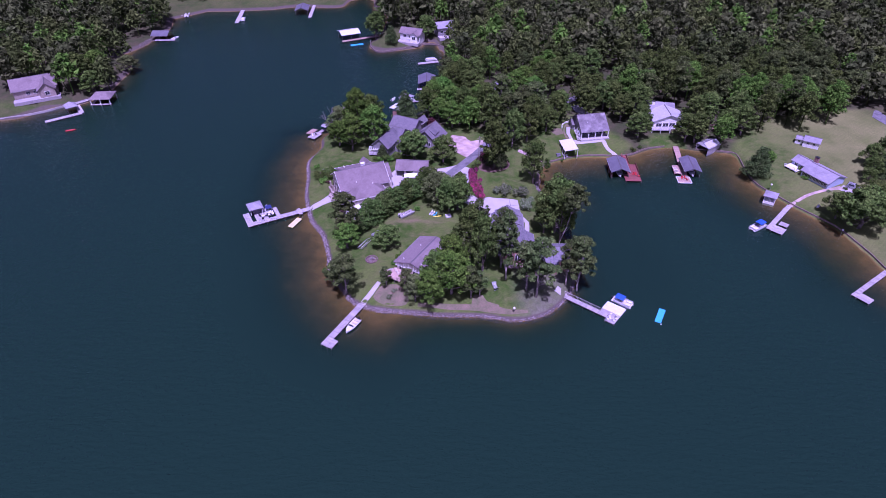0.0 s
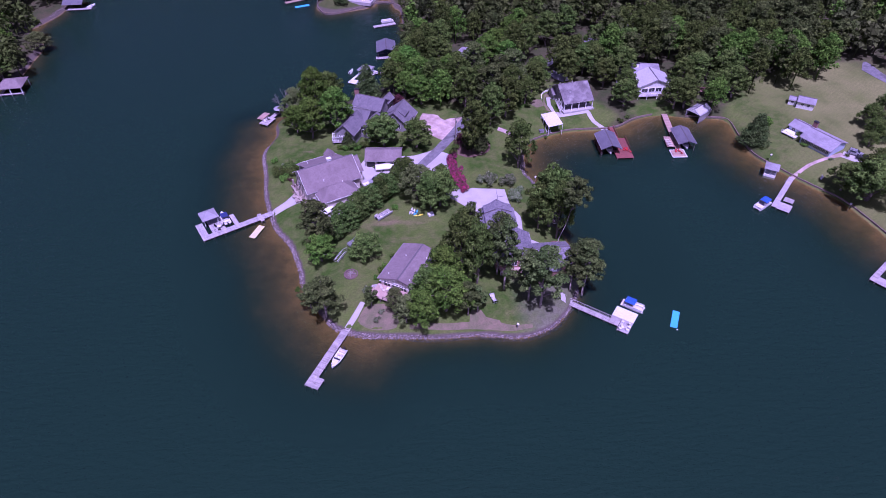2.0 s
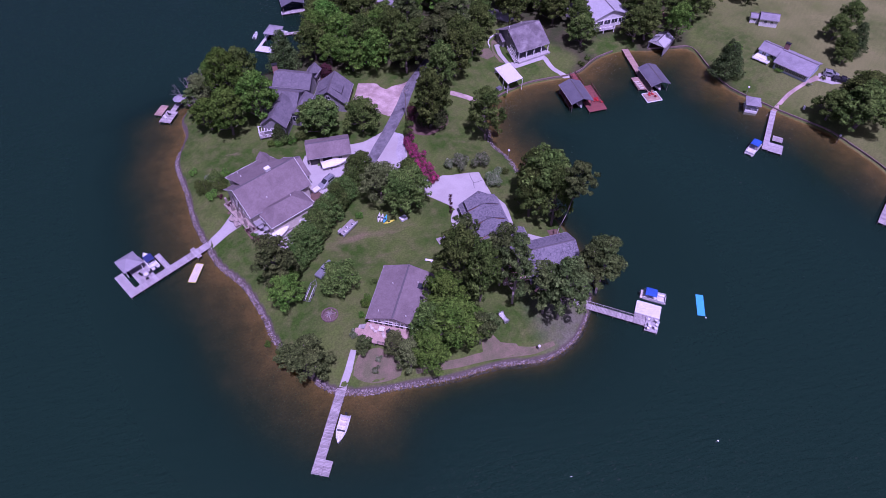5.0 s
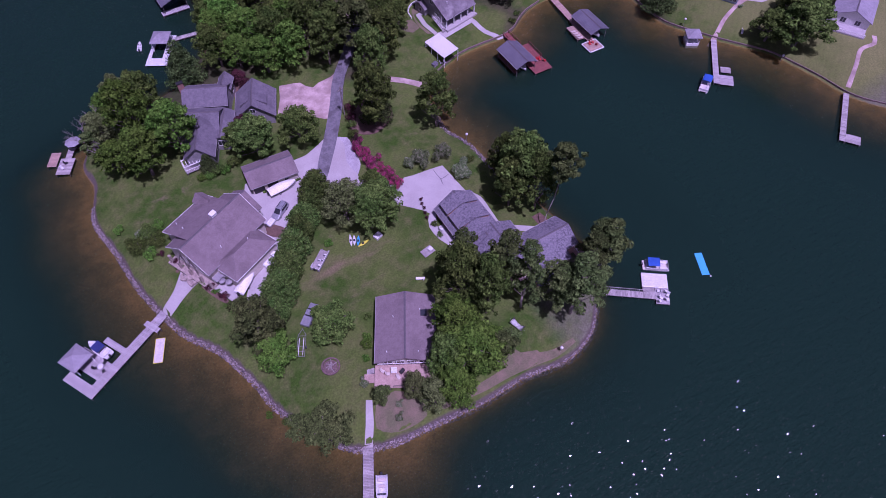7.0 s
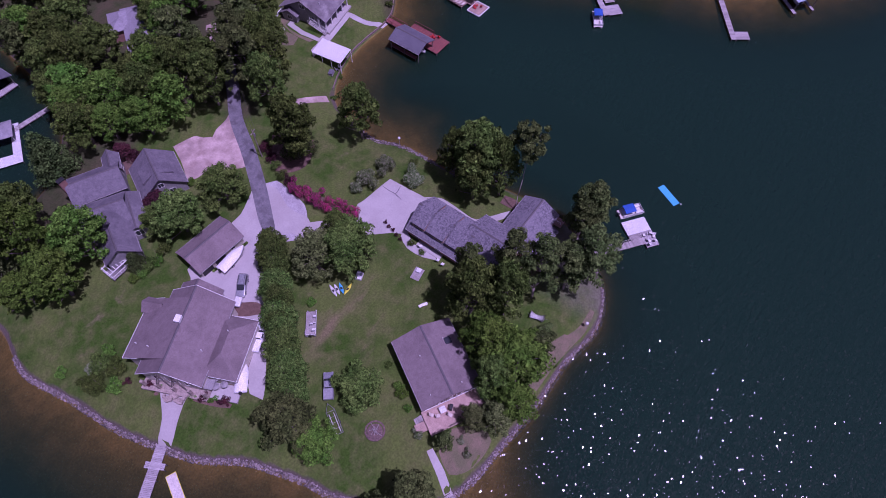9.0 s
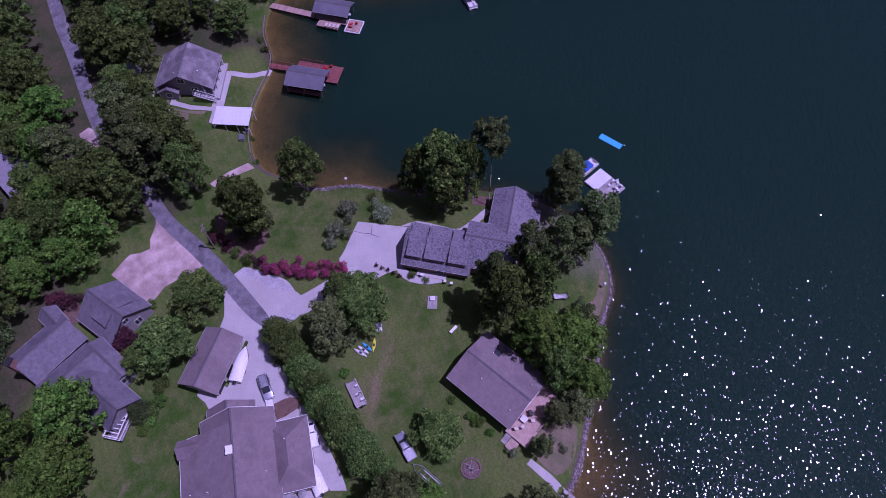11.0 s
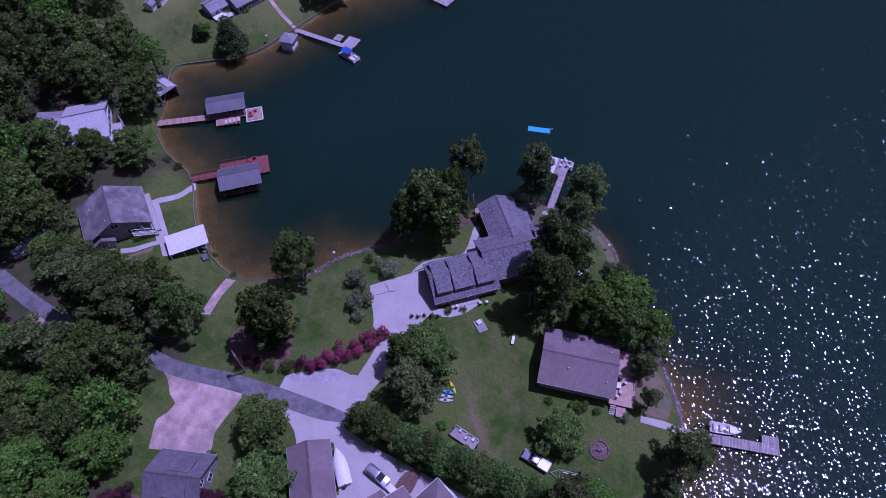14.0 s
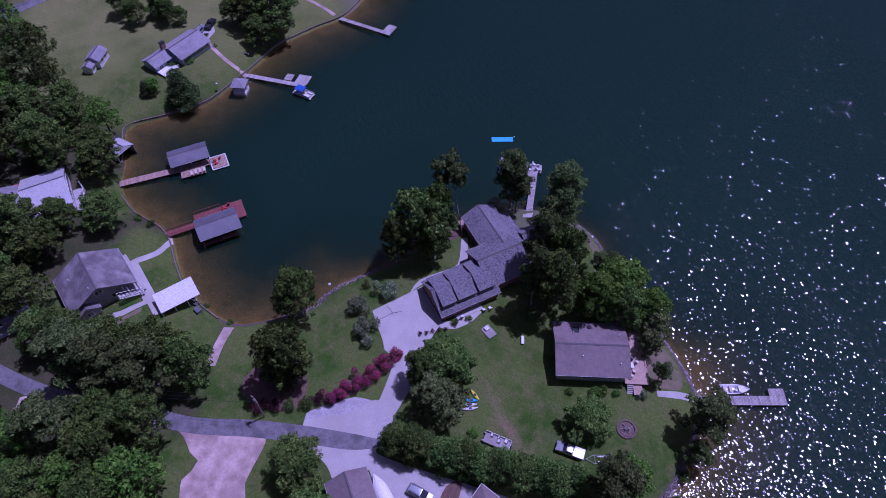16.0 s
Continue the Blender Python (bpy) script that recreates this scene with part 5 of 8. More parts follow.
railing(hc, I4, (-9.4, -11.2), (-9.4, -8.2), 0.75, mat=M["white_paint"])
posts(hc, I4, [(-9.2, -11), (-6.9, -11), (-4.6, -11)], -1.5, 0.6, 0.1, M["post_wood"])
part("gutter", boxed(-1.2, -0.9, 0, 0.3, 3.2, 3.4), M["white_paint"], hc)
hcg = thing("garage", -6.4, 226.4, 3.3, 67.3, "grey-roofed garage with long roof windows beside a concrete pad", "garage")
gable_block(hcg, pose(0, 0, -3.3), 10.2, 10.4, 6.2, 10.5, 2.6, M["grey_siding"], M["roof_dark"], 0.5, [("w", -1.5, 5.0, 1.4, 1.6), ("w", 1.8, 5.0, 1.4, 1.6), ("w", 0.2, 8.0, 1.2, 1.2)])
for s in (-1, 1):
    bm = bmesh.new()
    prism(bm, [(s * 0.8, 10.0 - 3.3), (s * 3.4, 8.45 - 3.3), (s * 3.4, 7.9 - 3.3), (s * 0.8, 9.6 - 3.3)], -2.6, 1.4, "x")
    part("dormer", bm, M["roof_dark"], hcg, "long low dormer")

# porch house by the bay
hw = thing("house", 58.6, 237.2, 3.2, 11.2, "grey house with a streaked roof and white-posted porch", "house")
gable_block(hw, pose(-0.6, 0.7, -3.2), 11.8, 14.6, 6.4, 10.6, 2.4, None, M["roof_stained"], 1.0)
bm = bmesh.new()
prism(bm, [(-3.4, -0.8), (7.0, -0.8), (7.0, 3.35), (0.7, 7.2), (-3.4, 4.75)], -5.6, 4.4, "x")
part("wall", bm, M["grey_siding"], hw, "grey lap siding wall")
for x, w in ((-4, 1.6), (-1.4, 1.8), (1.2, 1.8), (3.4, 1.2)):
    window(hw, pose(x, -3.4, 1.4), w, 1.8)
for y, z in ((-1.6, 2.0), (3.4, 2.0), (0.9, 5.0)):
    window(hw, pose(-5.6, y, z, 0, 0, -90), 1.5, 1.3)
gable_block(hw, pose(-5.2, 4.6, -3.2, 0, 0, 0), 4.2, 5.0, 5.6, 7.0, 2.4, M["grey_siding"], M["roof_stained"], 0.4, [("w", 0, 4.6, 1.2, 1.2)])
part("porch", boxed(-6.6, 5.4, -7.3, -3.2, -0.6, 0.12), M["concrete"], hw, "pale porch slab")
posts(hw, I4, [(x, -6.2) for x in (-6.1, -3.2, -0.4, 2.4, 5.0)], 0.1, 3.1, 0.14, M["white_paint"])
for s in (0, 1.1):
    bm = bmesh.new()
    cyl(bm, (-6.7 - s, -6.8, 0.2), (-6.7 - s, -1.8, 2.4), 0.07, 0.07, 6)
    cyl(bm, (-6.7 - s, -6.8, 1.1), (-6.7 - s, -1.8, 3.3), 0.05, 0.05, 6)
    for k in range(6):
        box(bm, -6.74 - s, -6.66 - s, -6.8 + k - 0.04, -6.8 + k + 0.04, 0.2 + 0.44 * k, 1.1 + 0.44 * k)
    part("stair_rail", bm, M["white_paint"], hw, "white stair rail")
for k in range(11):
    part("step", boxed(-7.8, -6.7, -6.7 + 0.45 * k, -6.35 + 0.45 * k, 0.1 + 0.2 * k, 0.16 + 0.2 * k), M["dock_wood"], hw)
posts(hw, I4, [(-6.3, -4.2), (-6.3, 7.2)], -0.2, 3.2, 0.12, M["white_paint"])
wall_line = catmull([(53.7, 244.3), (52.6, 245.4), (50.3, 244.8), (48.8, 243.6), (47.7, 241.8), (47.3, 239.2)], 0.5)
bm = bmesh.new()
for a, b in zip(wall_line, wall_line[1:]):
    d = b - a
    box(bm, -0.02, float(np.linalg.norm(d)) + 0.02, -0.14, 0.14, -0.6, 0.55, pose(float(a[0]), float(a[1]), ground_z(float(a[0]), float(a[1])), 0, 0, math.degrees(math.atan2(d[1], d[0]))))
tagged(part("garden_wall", bm, M["white_paint"]), "low curved white retaining wall beside the porch house", "wall", kind="structure")
for x, y in ((-5, 2), (-3, -3), (1.4, 5)):
    vent_pipe(hw, I4, x, y, 7.4 - abs(y - 0.7) * 0.575 + 0.1)

cp = thing("carport", 47.8, 222.8, 2.2, 8.0, "low white metal-roofed carport on posts by the water", "carport")
bm = bmesh.new()
prism(bm, [(-2.6, 2.0), (-2.6, 2.1), (2.6, 2.7), (2.6, 2.6)], -4.4, 4.4, "y")
part("roof", bm, M["metal_white"], cp, "sloping white metal roof")
posts(cp, I4, [(x, y) for x in (-2.5, 2.5) for y in (-4.3, -1.4, 1.4, 4.3)], -1.6, 2.25, 0.07, M["white_paint"])
part("back_panel", boxed(-2.5, 2.5, 4.25, 4.33, -0.5, 2.1), M["white_paint"], cp)

hm = thing("house", 89, 248, 3.6, 0, "white-gabled house with a grey hipped roof among trees", "house")
hip_roof(hm, pose(-1.4, 4.6, -3.6, 0, 0, -12), 17, 12, 6.8, 9.2, 7, M["roof_pale"], M["grey_siding"], 2.5)
gable_block(hm, pose(1.6, -3.6, -3.6, 0, 0, 92), 10.5, 13.8, 6.6, 9.4, 2.5, M["white_paint"], M["metal_dull"], 0.6, [("w", -4, 4.9, 2.2, 1.5), ("w", -1.3, 4.9, 2.2, 1.5), ("w", 1.4, 4.9, 2.2, 1.5), ("w", 4.1, 4.9, 2.2, 1.5)])
part("deck", boxed(-5.6, 2, -11.2, -8.6, 0.2, 0.35), M["dock_pale"], hm, "white lower deck")
posts(hm, I4, [(-5.4, -11), (-2, -11), (1.8, -11)], -1.5, 2.6, 0.1, M["white_paint"])
railing(hm, I4, (-5.6, -11.1), (2, -11.1), 0.35, mat=M["white_paint"])
chimney(hm, pose(-2.6, 3.4, -3.6), 1.2, 1.0, 8.4, 10.0, M["white_paint"])
hm_umb = thing("patio_umbrella", 96.2, 251.5, 3.4, 0, "open red patio umbrella beside the house", "umbrella")
bm = bmesh.new()
bmesh.ops.create_cone(bm, segments=8, radius1=1.6, radius2=0.05, depth=0.6, cap_ends=True, matrix=pose(0, 0, 2.5))
part("canopy", bm, M["red"], hm_umb, "red fabric canopy")
bm = bmesh.new()
cyl(bm, (0, 0, -0.2), (0, 0, 2.4), 0.04, 0.04, 6)
part("pole", bm, M["galvanised"], hm_umb)

bs = thing("boathouse", 103.6, 227.4, 0.6, 35, "small white-gabled boathouse open to the water", "boathouse")
gable_block(bs, pose(0, 0, 0), 7.4, 5.8, 2.4, 4.0, -1, None, M["metal_dull"], 0.4)
for s in (-1, 1):
    part("wall", boxed(-3.6, 3.6, s * 2.7 - 0.1, s * 2.7 + 0.1, -1.4, 2.55), M["grey_siding"], bs)
part("wall", boxed(3.4, 3.6, -2.6, 2.6, -1, 2.5), M["grey_siding"], bs)
bm = bmesh.new()
prism(bm, [(-2.7, 2.5), (2.7, 2.5), (0, 3.95)], -3.7, -3.6, "x")
part("gable", bm, M["white_paint"], bs, "white gable board")

hn = thing("house", 135.6, 200.6, 3.4, -61.0, "pale blue ranch house, grey roof and white side deck", "house")
gable_block(hn, pose(0, 0, -3.4), 11.6, 9.8, 5.7, 7.7, 2.0, M["blue_siding"], M["roof_pale"], 0.45, [("s", -4.4 + 1.1 * k, 4.6, 0.95, 1.2) for k in range(9)] + [("w", -2, 4.6, 1.2, 1.2)])
gable_block(hn, pose(-9.0, 2.0, -3.4), 7.2, 6.4, 5.4, 6.9, 2.0, M["blue_siding"], M["roof_pale"], 0.4, [("s", -1.4, 4.5, 1.2, 1.2), ("s", 1.2, 4.2, 0.9, 1.8), ("w", -1, 4.5, 1.0, 1.2)])
chimney(hn, pose(-5.6, 2.6, -3.4), 1.4, 1.0, 5, 8.7, M["brick"])
part("deck", boxed(-12.4, -7.2, -4.6, -0.9, 0.4, 0.55), M["white_paint"], hn, "white painted deck")
railing(hn, I4, (-12.4, -4.6), (-7.2, -4.6), 0.55, mat=M["white_paint"])
posts(hn, I4, [(-12.2, -4.4), (-9.8, -4.4), (-7.4, -4.4)], -1.5, 0.45, 0.08, M["white_paint"])
draped("pavement", [(138.6, 193.6), (141.4, 196.6), (146.6, 193.8), (145.4, 190.2), (141.8, 190.6)], M["concrete"], 0.05, "small pale concrete parking apron by the blue house", "driveway", False)
draped("pavement", [(108.8, 239.6), (112.8, 239.2), (113.4, 243.2), (109.2, 243.4)], M["brick"], 0.06, "red brick patio among trees by the shore", "patio", False)
hs = thing("shed", 142.4, 225.6, 3.6, -32, "white shed with a grey gable roof at the wood's edge", "shed")
gable_block(hs, pose(0, 0, -3.6), 6.2, 4.6, 5.9, 7.3, 2.5, M["white_paint"], M["roof_pale"], 0.25, [("s", 1, 5.0, 0.8, 0.8), ("s", -1, 5.0, 0.8, 0.8)])
gable_block(hs, pose(-4.4, 0.6, -3.6), 3.0, 3.2, 5.3, 6.3, 2.5, M["white_paint"], M["roof_pale"], 0.2, [("s", 0, 4.6, 0.8, 0.8)])

hq = thing("house", 23.4, 266, 4.0, 58, "house with a pale grey hipped roof among trees", "house")
hip_roof(hq, pose(0, 0, -4), 19, 10, 7.0, 9.6, 10, M["roof_pale"], M["brick"], 2.6)
hip_roof(hq, pose(5, 5, -4), 8, 7, 6.9, 8.8, 2, M["roof_pale"], M["brick"], 2.6)
hr = thing("house", 161.5, 173.5, 3.4, 30, "pale grey-roofed house with a white lakeside terrace", "house")
gable_block(hr, pose(0, 0, -3.4), 17, 11, 6.0, 8.6, 2.4, M["white_paint"], M["roof_pale"], 0.5, [("w", -2, 4.8, 1.4, 1.4), ("w", 2, 4.8, 1.4, 1.4), ("s", 0, 4.8, 1.4, 1.4)])
part("terrace", boxed(-12.5, -8, -5, 6, -0.6, 0.25), M["dock_pale"], hr, "white paved terrace")
railing(hr, I4, (-12.4, -5), (-12.4, 6), 0.25, mat=M["white_paint"])

# far shores
for x, y, turn, L, W, ze, zr, wall, roof, text in (
    (-191, 273, 30, 19, 13, 6.2, 9.8, "stone", "roof_brown", "lake house with brown-grey gabled roofs and white terraces"),
    (-21.5, 348.5, -20, 13, 8, 5.0, 7.2, "white_paint", "roof_brown", "low white cottage with a brown roof on a lawn point"),
    (-4, 356, 20, 11, 9, 6, 8.4, "grey_siding", "roof_pale", "grey-roofed cottage among trees"),
):
    h = thing("house", x, y, ground_z(x, y), turn, text, "house")
    g = h.matrix_basis.translation.z
    gable_block(h, pose(0, 0, 0), L, W, ze - g + 1, zr - g + 1, -1.5, M[wall], M[roof], 0.6, [("s", -3, 2.4, 1.6, 1.4), ("s", 0, 2.4, 1.6, 1.4), ("s", 3, 2.4, 1.6, 1.4), ("w", 0, 2.4, 1.6, 1.4)])
    gable_block(h, pose(L * 0.25, -W * 0.35, 0, 0, 0, 90), W * 0.9, L * 0.4, ze - g + 0.8, zr - g + 0.4, -1.5, M[wall], M[roof], 0.5, [("w", 0, 2.4, 1.8, 1.6)])
    part("terrace", boxed(-L / 2, L / 2, -W / 2 - 4, -W / 2, -1.0, 0.5), M["dock_pale"], h, "white terrace")


# ---- docks and boats ----
def dock(name, sx, sy, ex, ey, width, mat, label, z=0.62, plank=0.3, rails=False):
    """A straight dock from the shore to its end: planks, side beams and posts. Local x runs along it from the shore."""
    d = math.hypot(ex - sx, ey - sy)
    ob = thing(name, sx, sy, 0, math.degrees(math.atan2(ey - sy, ex - sx)), label, "dock")
    pads(ob, [(0, d, -width / 2, width / 2)], mat, z, plank)
    return ob


plank_meshes = {}


def pads(ob, rects, mat, z=0.62, plank=0.3, across=True):
    """Decks of single planks on beams and posts. Planks lie across local x, or along it."""
    for x0, x1, y0, y1 in rects:
        length = (y1 - y0) if across else (x1 - x0)
        run = (x1 - x0) if across else (y1 - y0)
        n = max(1, round(run / plank))
        step = run / n
        key = (round(length, 2), round(step, 3), mat.name, across)
        if key not in plank_meshes:
            g = step * 0.5 - 0.018
            b = boxed(-g, g, -length / 2, length / 2, -0.05, 0) if across else boxed(-length / 2, length / 2, -g, g, -0.05, 0)
            me = bpy.data.meshes.new("plank")
            b.to_mesh(me)
            b.free()
            me.materials.append(mat)
            plank_meshes[key] = me
        for k in range(n):
            p = new("plank", plank_meshes[key])
            p.parent = ob
            c = (k + 0.5) * step
            j = ((k * 37) % 11 - 5) * 0.006
            p.location = (x0 + c, (y0 + y1) / 2 + j, z + ((k * 13) % 7) * 0.002) if across else ((x0 + x1) / 2 + j, y0 + c, z + ((k * 13) % 7) * 0.002)
        for y in (y0 + 0.12, y1 - 0.12):
            part("beam", boxed(x0, x1, y - 0.06, y + 0.06, z - 0.3, z - 0.055), M["post_wood"], ob)
        m = max(1, int((x1 - x0) / 3))
        for k in range(m + 1):
            for y in (y0 + 0.1, y1 - 0.1):
                x = x0 + 0.12 + (x1 - x0 - 0.24) * k / m
                bm = bmesh.new()
                cyl(bm, (x, y, -2.2), (x, y, z - 0.06), 0.1, 0.1, 7)
                part("post", bm, M["post_wood"], ob)


def deck_chair(x, y, z, turn, mat=None, label="low deck chair with a slatted back"):
    ob = thing("deck_chair", x, y, z, turn, label, "chair", "deck chairs")
    part("seat", boxed(-0.3, 0.3, -0.3, 0.3, 0.3, 0.36), mat or M["red"], ob)
    part("backrest", boxed(-0.3, 0.3, -0.04, 0.04, 0, 0.75, pose(0, 0.3, 0.33, -20)), mat or M["red"], ob)
    for sx in (-0.26, 0.26):
        for sy in (-0.26, 0.26):
            part("leg", boxed(sx - 0.03, sx + 0.03, sy - 0.03, sy + 0.03, 0, 0.3), mat or M["red"], ob)
    return ob


def hull(L, W, H, full=0.62):
    """A pointed boat hull: bow along +x, sheer rising forward, open top."""
    bm = bmesh.new()
    rings = []
    for k in range(9):
        t = k / 8
        x = -L / 2 + L * t
        w = W / 2 * (1 - max(0, (t - 0.45) / 0.55) ** 2.2)
        w = max(w, 0.03)
        s = H * (0.85 + 0.3 * t * t)
        rings.append([bm.verts.new(c) for c in ((x, -w, s), (x, -w * 0.82, s * 0.25), (x, 0, -0.08 + 0.5 * max(0, t - 0.7)), (x, w * 0.82, s * 0.25), (x, w, s), (x, w * 0.86, s + 0.02), (x, w * 0.78, s * full), (x, 0, s * full), (x, -w * 0.78, s * full), (x, -w * 0.86, s + 0.02))])
    for a, b in zip(rings, rings[1:]):
        for k in range(10):
            bm.faces.new((a[k], a[(k + 1) % 10], b[(k + 1) % 10], b[k]))
    bm.faces.new(rings[0][::-1])
    bm.faces.new(rings[-1])
    return bm


def runabout(x, y, turn, L=6.0, z=0.0, label="white open motor boat moored at a dock", trim="cushion", canopy=None, covered=False):
    ob = thing("motor_boat", x, y, z, turn, label, "boat")
    W = L * 0.37
    part("hull", hull(L, W, 0.85), M["gelcoat"], ob, "", True)
    if covered:
        bm = bmesh.new()
        rings = []
        for k in range(9):
            t = k / 8
            w = W / 2 * 1.02 * max(0.04, 1 - max(0, (t - 0.45) / 0.55) ** 2.2)
            top = 1.0 + 0.55 * math.sin(math.pi * min(1, t * 1.15)) 
            xx = -L / 2 + L * t
            rings.append([bm.verts.new(c) for c in ((xx, -w, 0.72), (xx, -w * 0.7, (0.72 + top * 1.4) / 2.2), (xx, 0, top), (xx, w * 0.7, (0.72 + top * 1.4) / 2.2), (xx, w, 0.72))])
        for a, b in zip(rings, rings[1:]):
            for k in range(4):
                bm.faces.new((a[k], a[k + 1], b[k + 1], b[k]))
        part("cover", bm, M["white_paint"], ob, "fitted white cover", True)
    else:
        part("foredeck", softbox(L * 0.12, L * 0.36, -W * 0.3, W * 0.3, 0.72, 0.86, 0.05), M["gelcoat"], ob)
        part("console", softbox(-0.2, 0.3, -W * 0.28, -W * 0.05, 0.5, 1.2, 0.05), M["gelcoat"], ob)
        bm = bmesh.new()
        box(bm, -0.02, 0.03, -W * 0.36, W * 0.36, 0, 0.4, pose(L * 0.1, 0, 0.85, 0, -25, 0))
        part("windscreen", bm, M["glass"], ob, "dark tinted windscreen")
        part("seat", softbox(-L * 0.4, -L * 0.3, -W * 0.34, W * 0.34, 0.5, 0.85, 0.05), M[trim], ob)
        part("seat", softbox(-L * 0.2, -L * 0.12, -W * 0.3, W * 0.3, 0.5, 0.95, 0.05), M[trim], ob)
    bm = bmesh.new()
    box(bm, -L / 2 - 0.4, -L / 2, -0.2, 0.2, 0.3, 1.15)
    part("outboard_motor", bm, M["black"], ob, "black outboard motor")
    if canopy:
        part("canopy", softbox(-L * 0.25, L * 0.12, -W * 0.45, W * 0.45, 1.95, 2.05, 0.04), M[canopy], ob, "stretched canvas canopy")
        bm = bmesh.new()
        for sx in (-L * 0.22, L * 0.1):
            for sy in (-W * 0.42, W * 0.42):
                cyl(bm, (sx * 0.6, sy, 0.85), (sx, sy, 1.95), 0.02, 0.02, 5)
        part("canopy_frame", bm, M["galvanised"], ob)
    return ob


def pontoon(x, y, turn, L=6.6, W=2.5, z=0.0, canopy="blue_canvas", label="white pontoon boat with a blue canopy moored at a dock"):
    ob = thing("pontoon_boat", x, y, z, turn, label, "boat")
    for s in (-1, 1):
        bm = bmesh.new()
        cyl(bm, (-L / 2, s * W * 0.36, 0.12), (L / 2 - 0.7, s * W * 0.36, 0.12), 0.3, 0.3, 10)
        cyl(bm, (L / 2 - 0.7, s * W * 0.36, 0.12), (L / 2, s * W * 0.36, 0.3), 0.3, 0.05, 10)
        part("pontoon", bm, M["galvanised"], ob, "", True)
    part("deck", softbox(-L / 2 + 0.1, L / 2 - 0.3, -W / 2, W / 2, 0.42, 0.52, 0.03), M["foam_cream"], ob)
    for y0 in (-W / 2 + 0.03, W / 2 - 0.07):
        part("fence_panel", boxed(-L / 2 + 0.7, L / 2 - 0.5, y0, y0 + 0.04, 0.52, 1.2), M["gelcoat"], ob, "white side panel")
    part("fence_panel", boxed(L / 2 - 0.54, L / 2 - 0.5, -W / 2 + 0.08, W / 2 - 0.08, 0.52, 1.2), M["gelcoat"], ob, "white bow panel")
    for x0, x1, y0, y1 in ((L * 0.12, L * 0.4, -W * 0.44, -W * 0.2), (L * 0.12, L * 0.4, W * 0.2, W * 0.44), (-L * 0.36, -L * 0.26, -W * 0.42, W * 0.42)):
        part("seat", softbox(x0, x1, y0, y1, 0.52, 0.95, 0.06), M["gelcoat"], ob)
    part("console", softbox(-0.5, 0.0, W * 0.12, W * 0.4, 0.52, 1.4, 0.05), M["gelcoat"], ob)
    part("outboard_motor", softbox(-L / 2 - 0.35, -L / 2 + 0.1, -0.22, 0.22, 0.2, 1.2, 0.06), M["black"], ob, "black outboard motor")
    if canopy:
        bm = bmesh.new()
        arc = [(W * 0.46 * math.cos(a), 2.1 + 0.18 * math.sin(a)) for a in np.linspace(0, math.pi, 7)]
        prism(bm, arc + [(c, zz - 0.05) for c, zz in arc[::-1]], -L * 0.34, L * 0.08, "x")
        part("canopy", bm, M[canopy], ob, "stretched canvas canopy")
        for sx in (-L * 0.32, L * 0.06):
            for sy in (-W * 0.44, W * 0.44):
                bm = bmesh.new()
                cyl(bm, (sx * 0.4, sy, 1.2), (sx, sy, 2.1), 0.02, 0.02, 5)
                part("canopy_post", bm, M["galvanised"], ob)
    return ob


def slip_roof(x, y, turn, L, W, ze, zr, roof, label, mat="dock_brown", posts_at=True):
    """An open boat shelter on posts that stand in the lake."""
    ob = thing("boat_shelter", x, y, 0, turn, label, "boathouse")
    gable_block(ob, I4, L, W, ze, zr, 0, None, roof, 0.3, cap=True)
    for sx in (-L / 2 + 0.5, 0, L / 2 - 0.5):
        for sy in (-W / 2 + 0.4, W / 2 - 0.4):
            bm = bmesh.new()
            cyl(bm, (sx, sy, -2.4), (sx, sy, ze + 0.1), 0.1, 0.1, 7)
            part("post", bm, M["post_wood"], ob)
    for sy in (-W / 2 + 0.4, W / 2 - 0.4):
        part("beam", boxed(-L / 2 + 0.2, L / 2 - 0.2, sy - 0.07, sy + 0.07, ze - 0.3, ze - 0.06), M["post_wood"], ob)
    return ob


# near wooden dock
d1 = dock("dock", -21.6, 135.0, -30.2, 117.9, 2.0, M["dock_wood"], "long weathered wooden dock with an L-shaped end", 0.7, 0.27)
pads(d1, [(16.0, 19.15, 1.02, 2.6)], M["dock_wood"], 0.7, 0.27)
runabout(-23.6, 125.6, 243.5, 6.0, 0.0, "white open motor boat moored beside a wooden dock")
# west dock with a pavilion
d2 = dock("dock", -46.3, 182.5, -65.3, 172.0, 2.1, M["dock_pale"], "pale plank dock with fingers and a boat slip", 0.75, 0.3)
pads(d2, [(14.2, 18.3, -9.0, -1.07), (10.2, 11.6, -6.4, -1.07), (19.6, 21.7, -7.2, -1.07)], M["dock_pale"], 0.75, 0.3)
pads(d2, [(3.2, 4.4, -1.9, 1.9)], M["dock_pale"], 0.79, 0.3)
gz = thing("pavilion", -64.6, 180.0, 0.75, 28.9, "square pavilion with a grey hipped roof standing on a dock", "pavilion")
hip_roof(gz, I4, 4.9, 4.9, 2.6, 4.0, 0, M["roof_pale"])
posts(gz, I4, [(-1.9, -1.9), (1.9, -1.9), (1.9, 1.9), (-1.9, 1.9)], 0, 2.5, 0.08, M["white_paint"])
runabout(-60.6, 181.4, 118, 6.2, 0.2, "white ski boat with a navy canopy in a slip", "gelcoat", "navy_canvas")
tb = thing("patio_table", -61.2, 176.8, 0.76, 0, "small round table on a dock", "table")
bm = bmesh.new()
cyl(bm, (0, 0, 0.68), (0, 0, 0.73), 0.6, 0.6, 14)
part("tabletop", bm, M["gelcoat"], tb)
bm = bmesh.new()
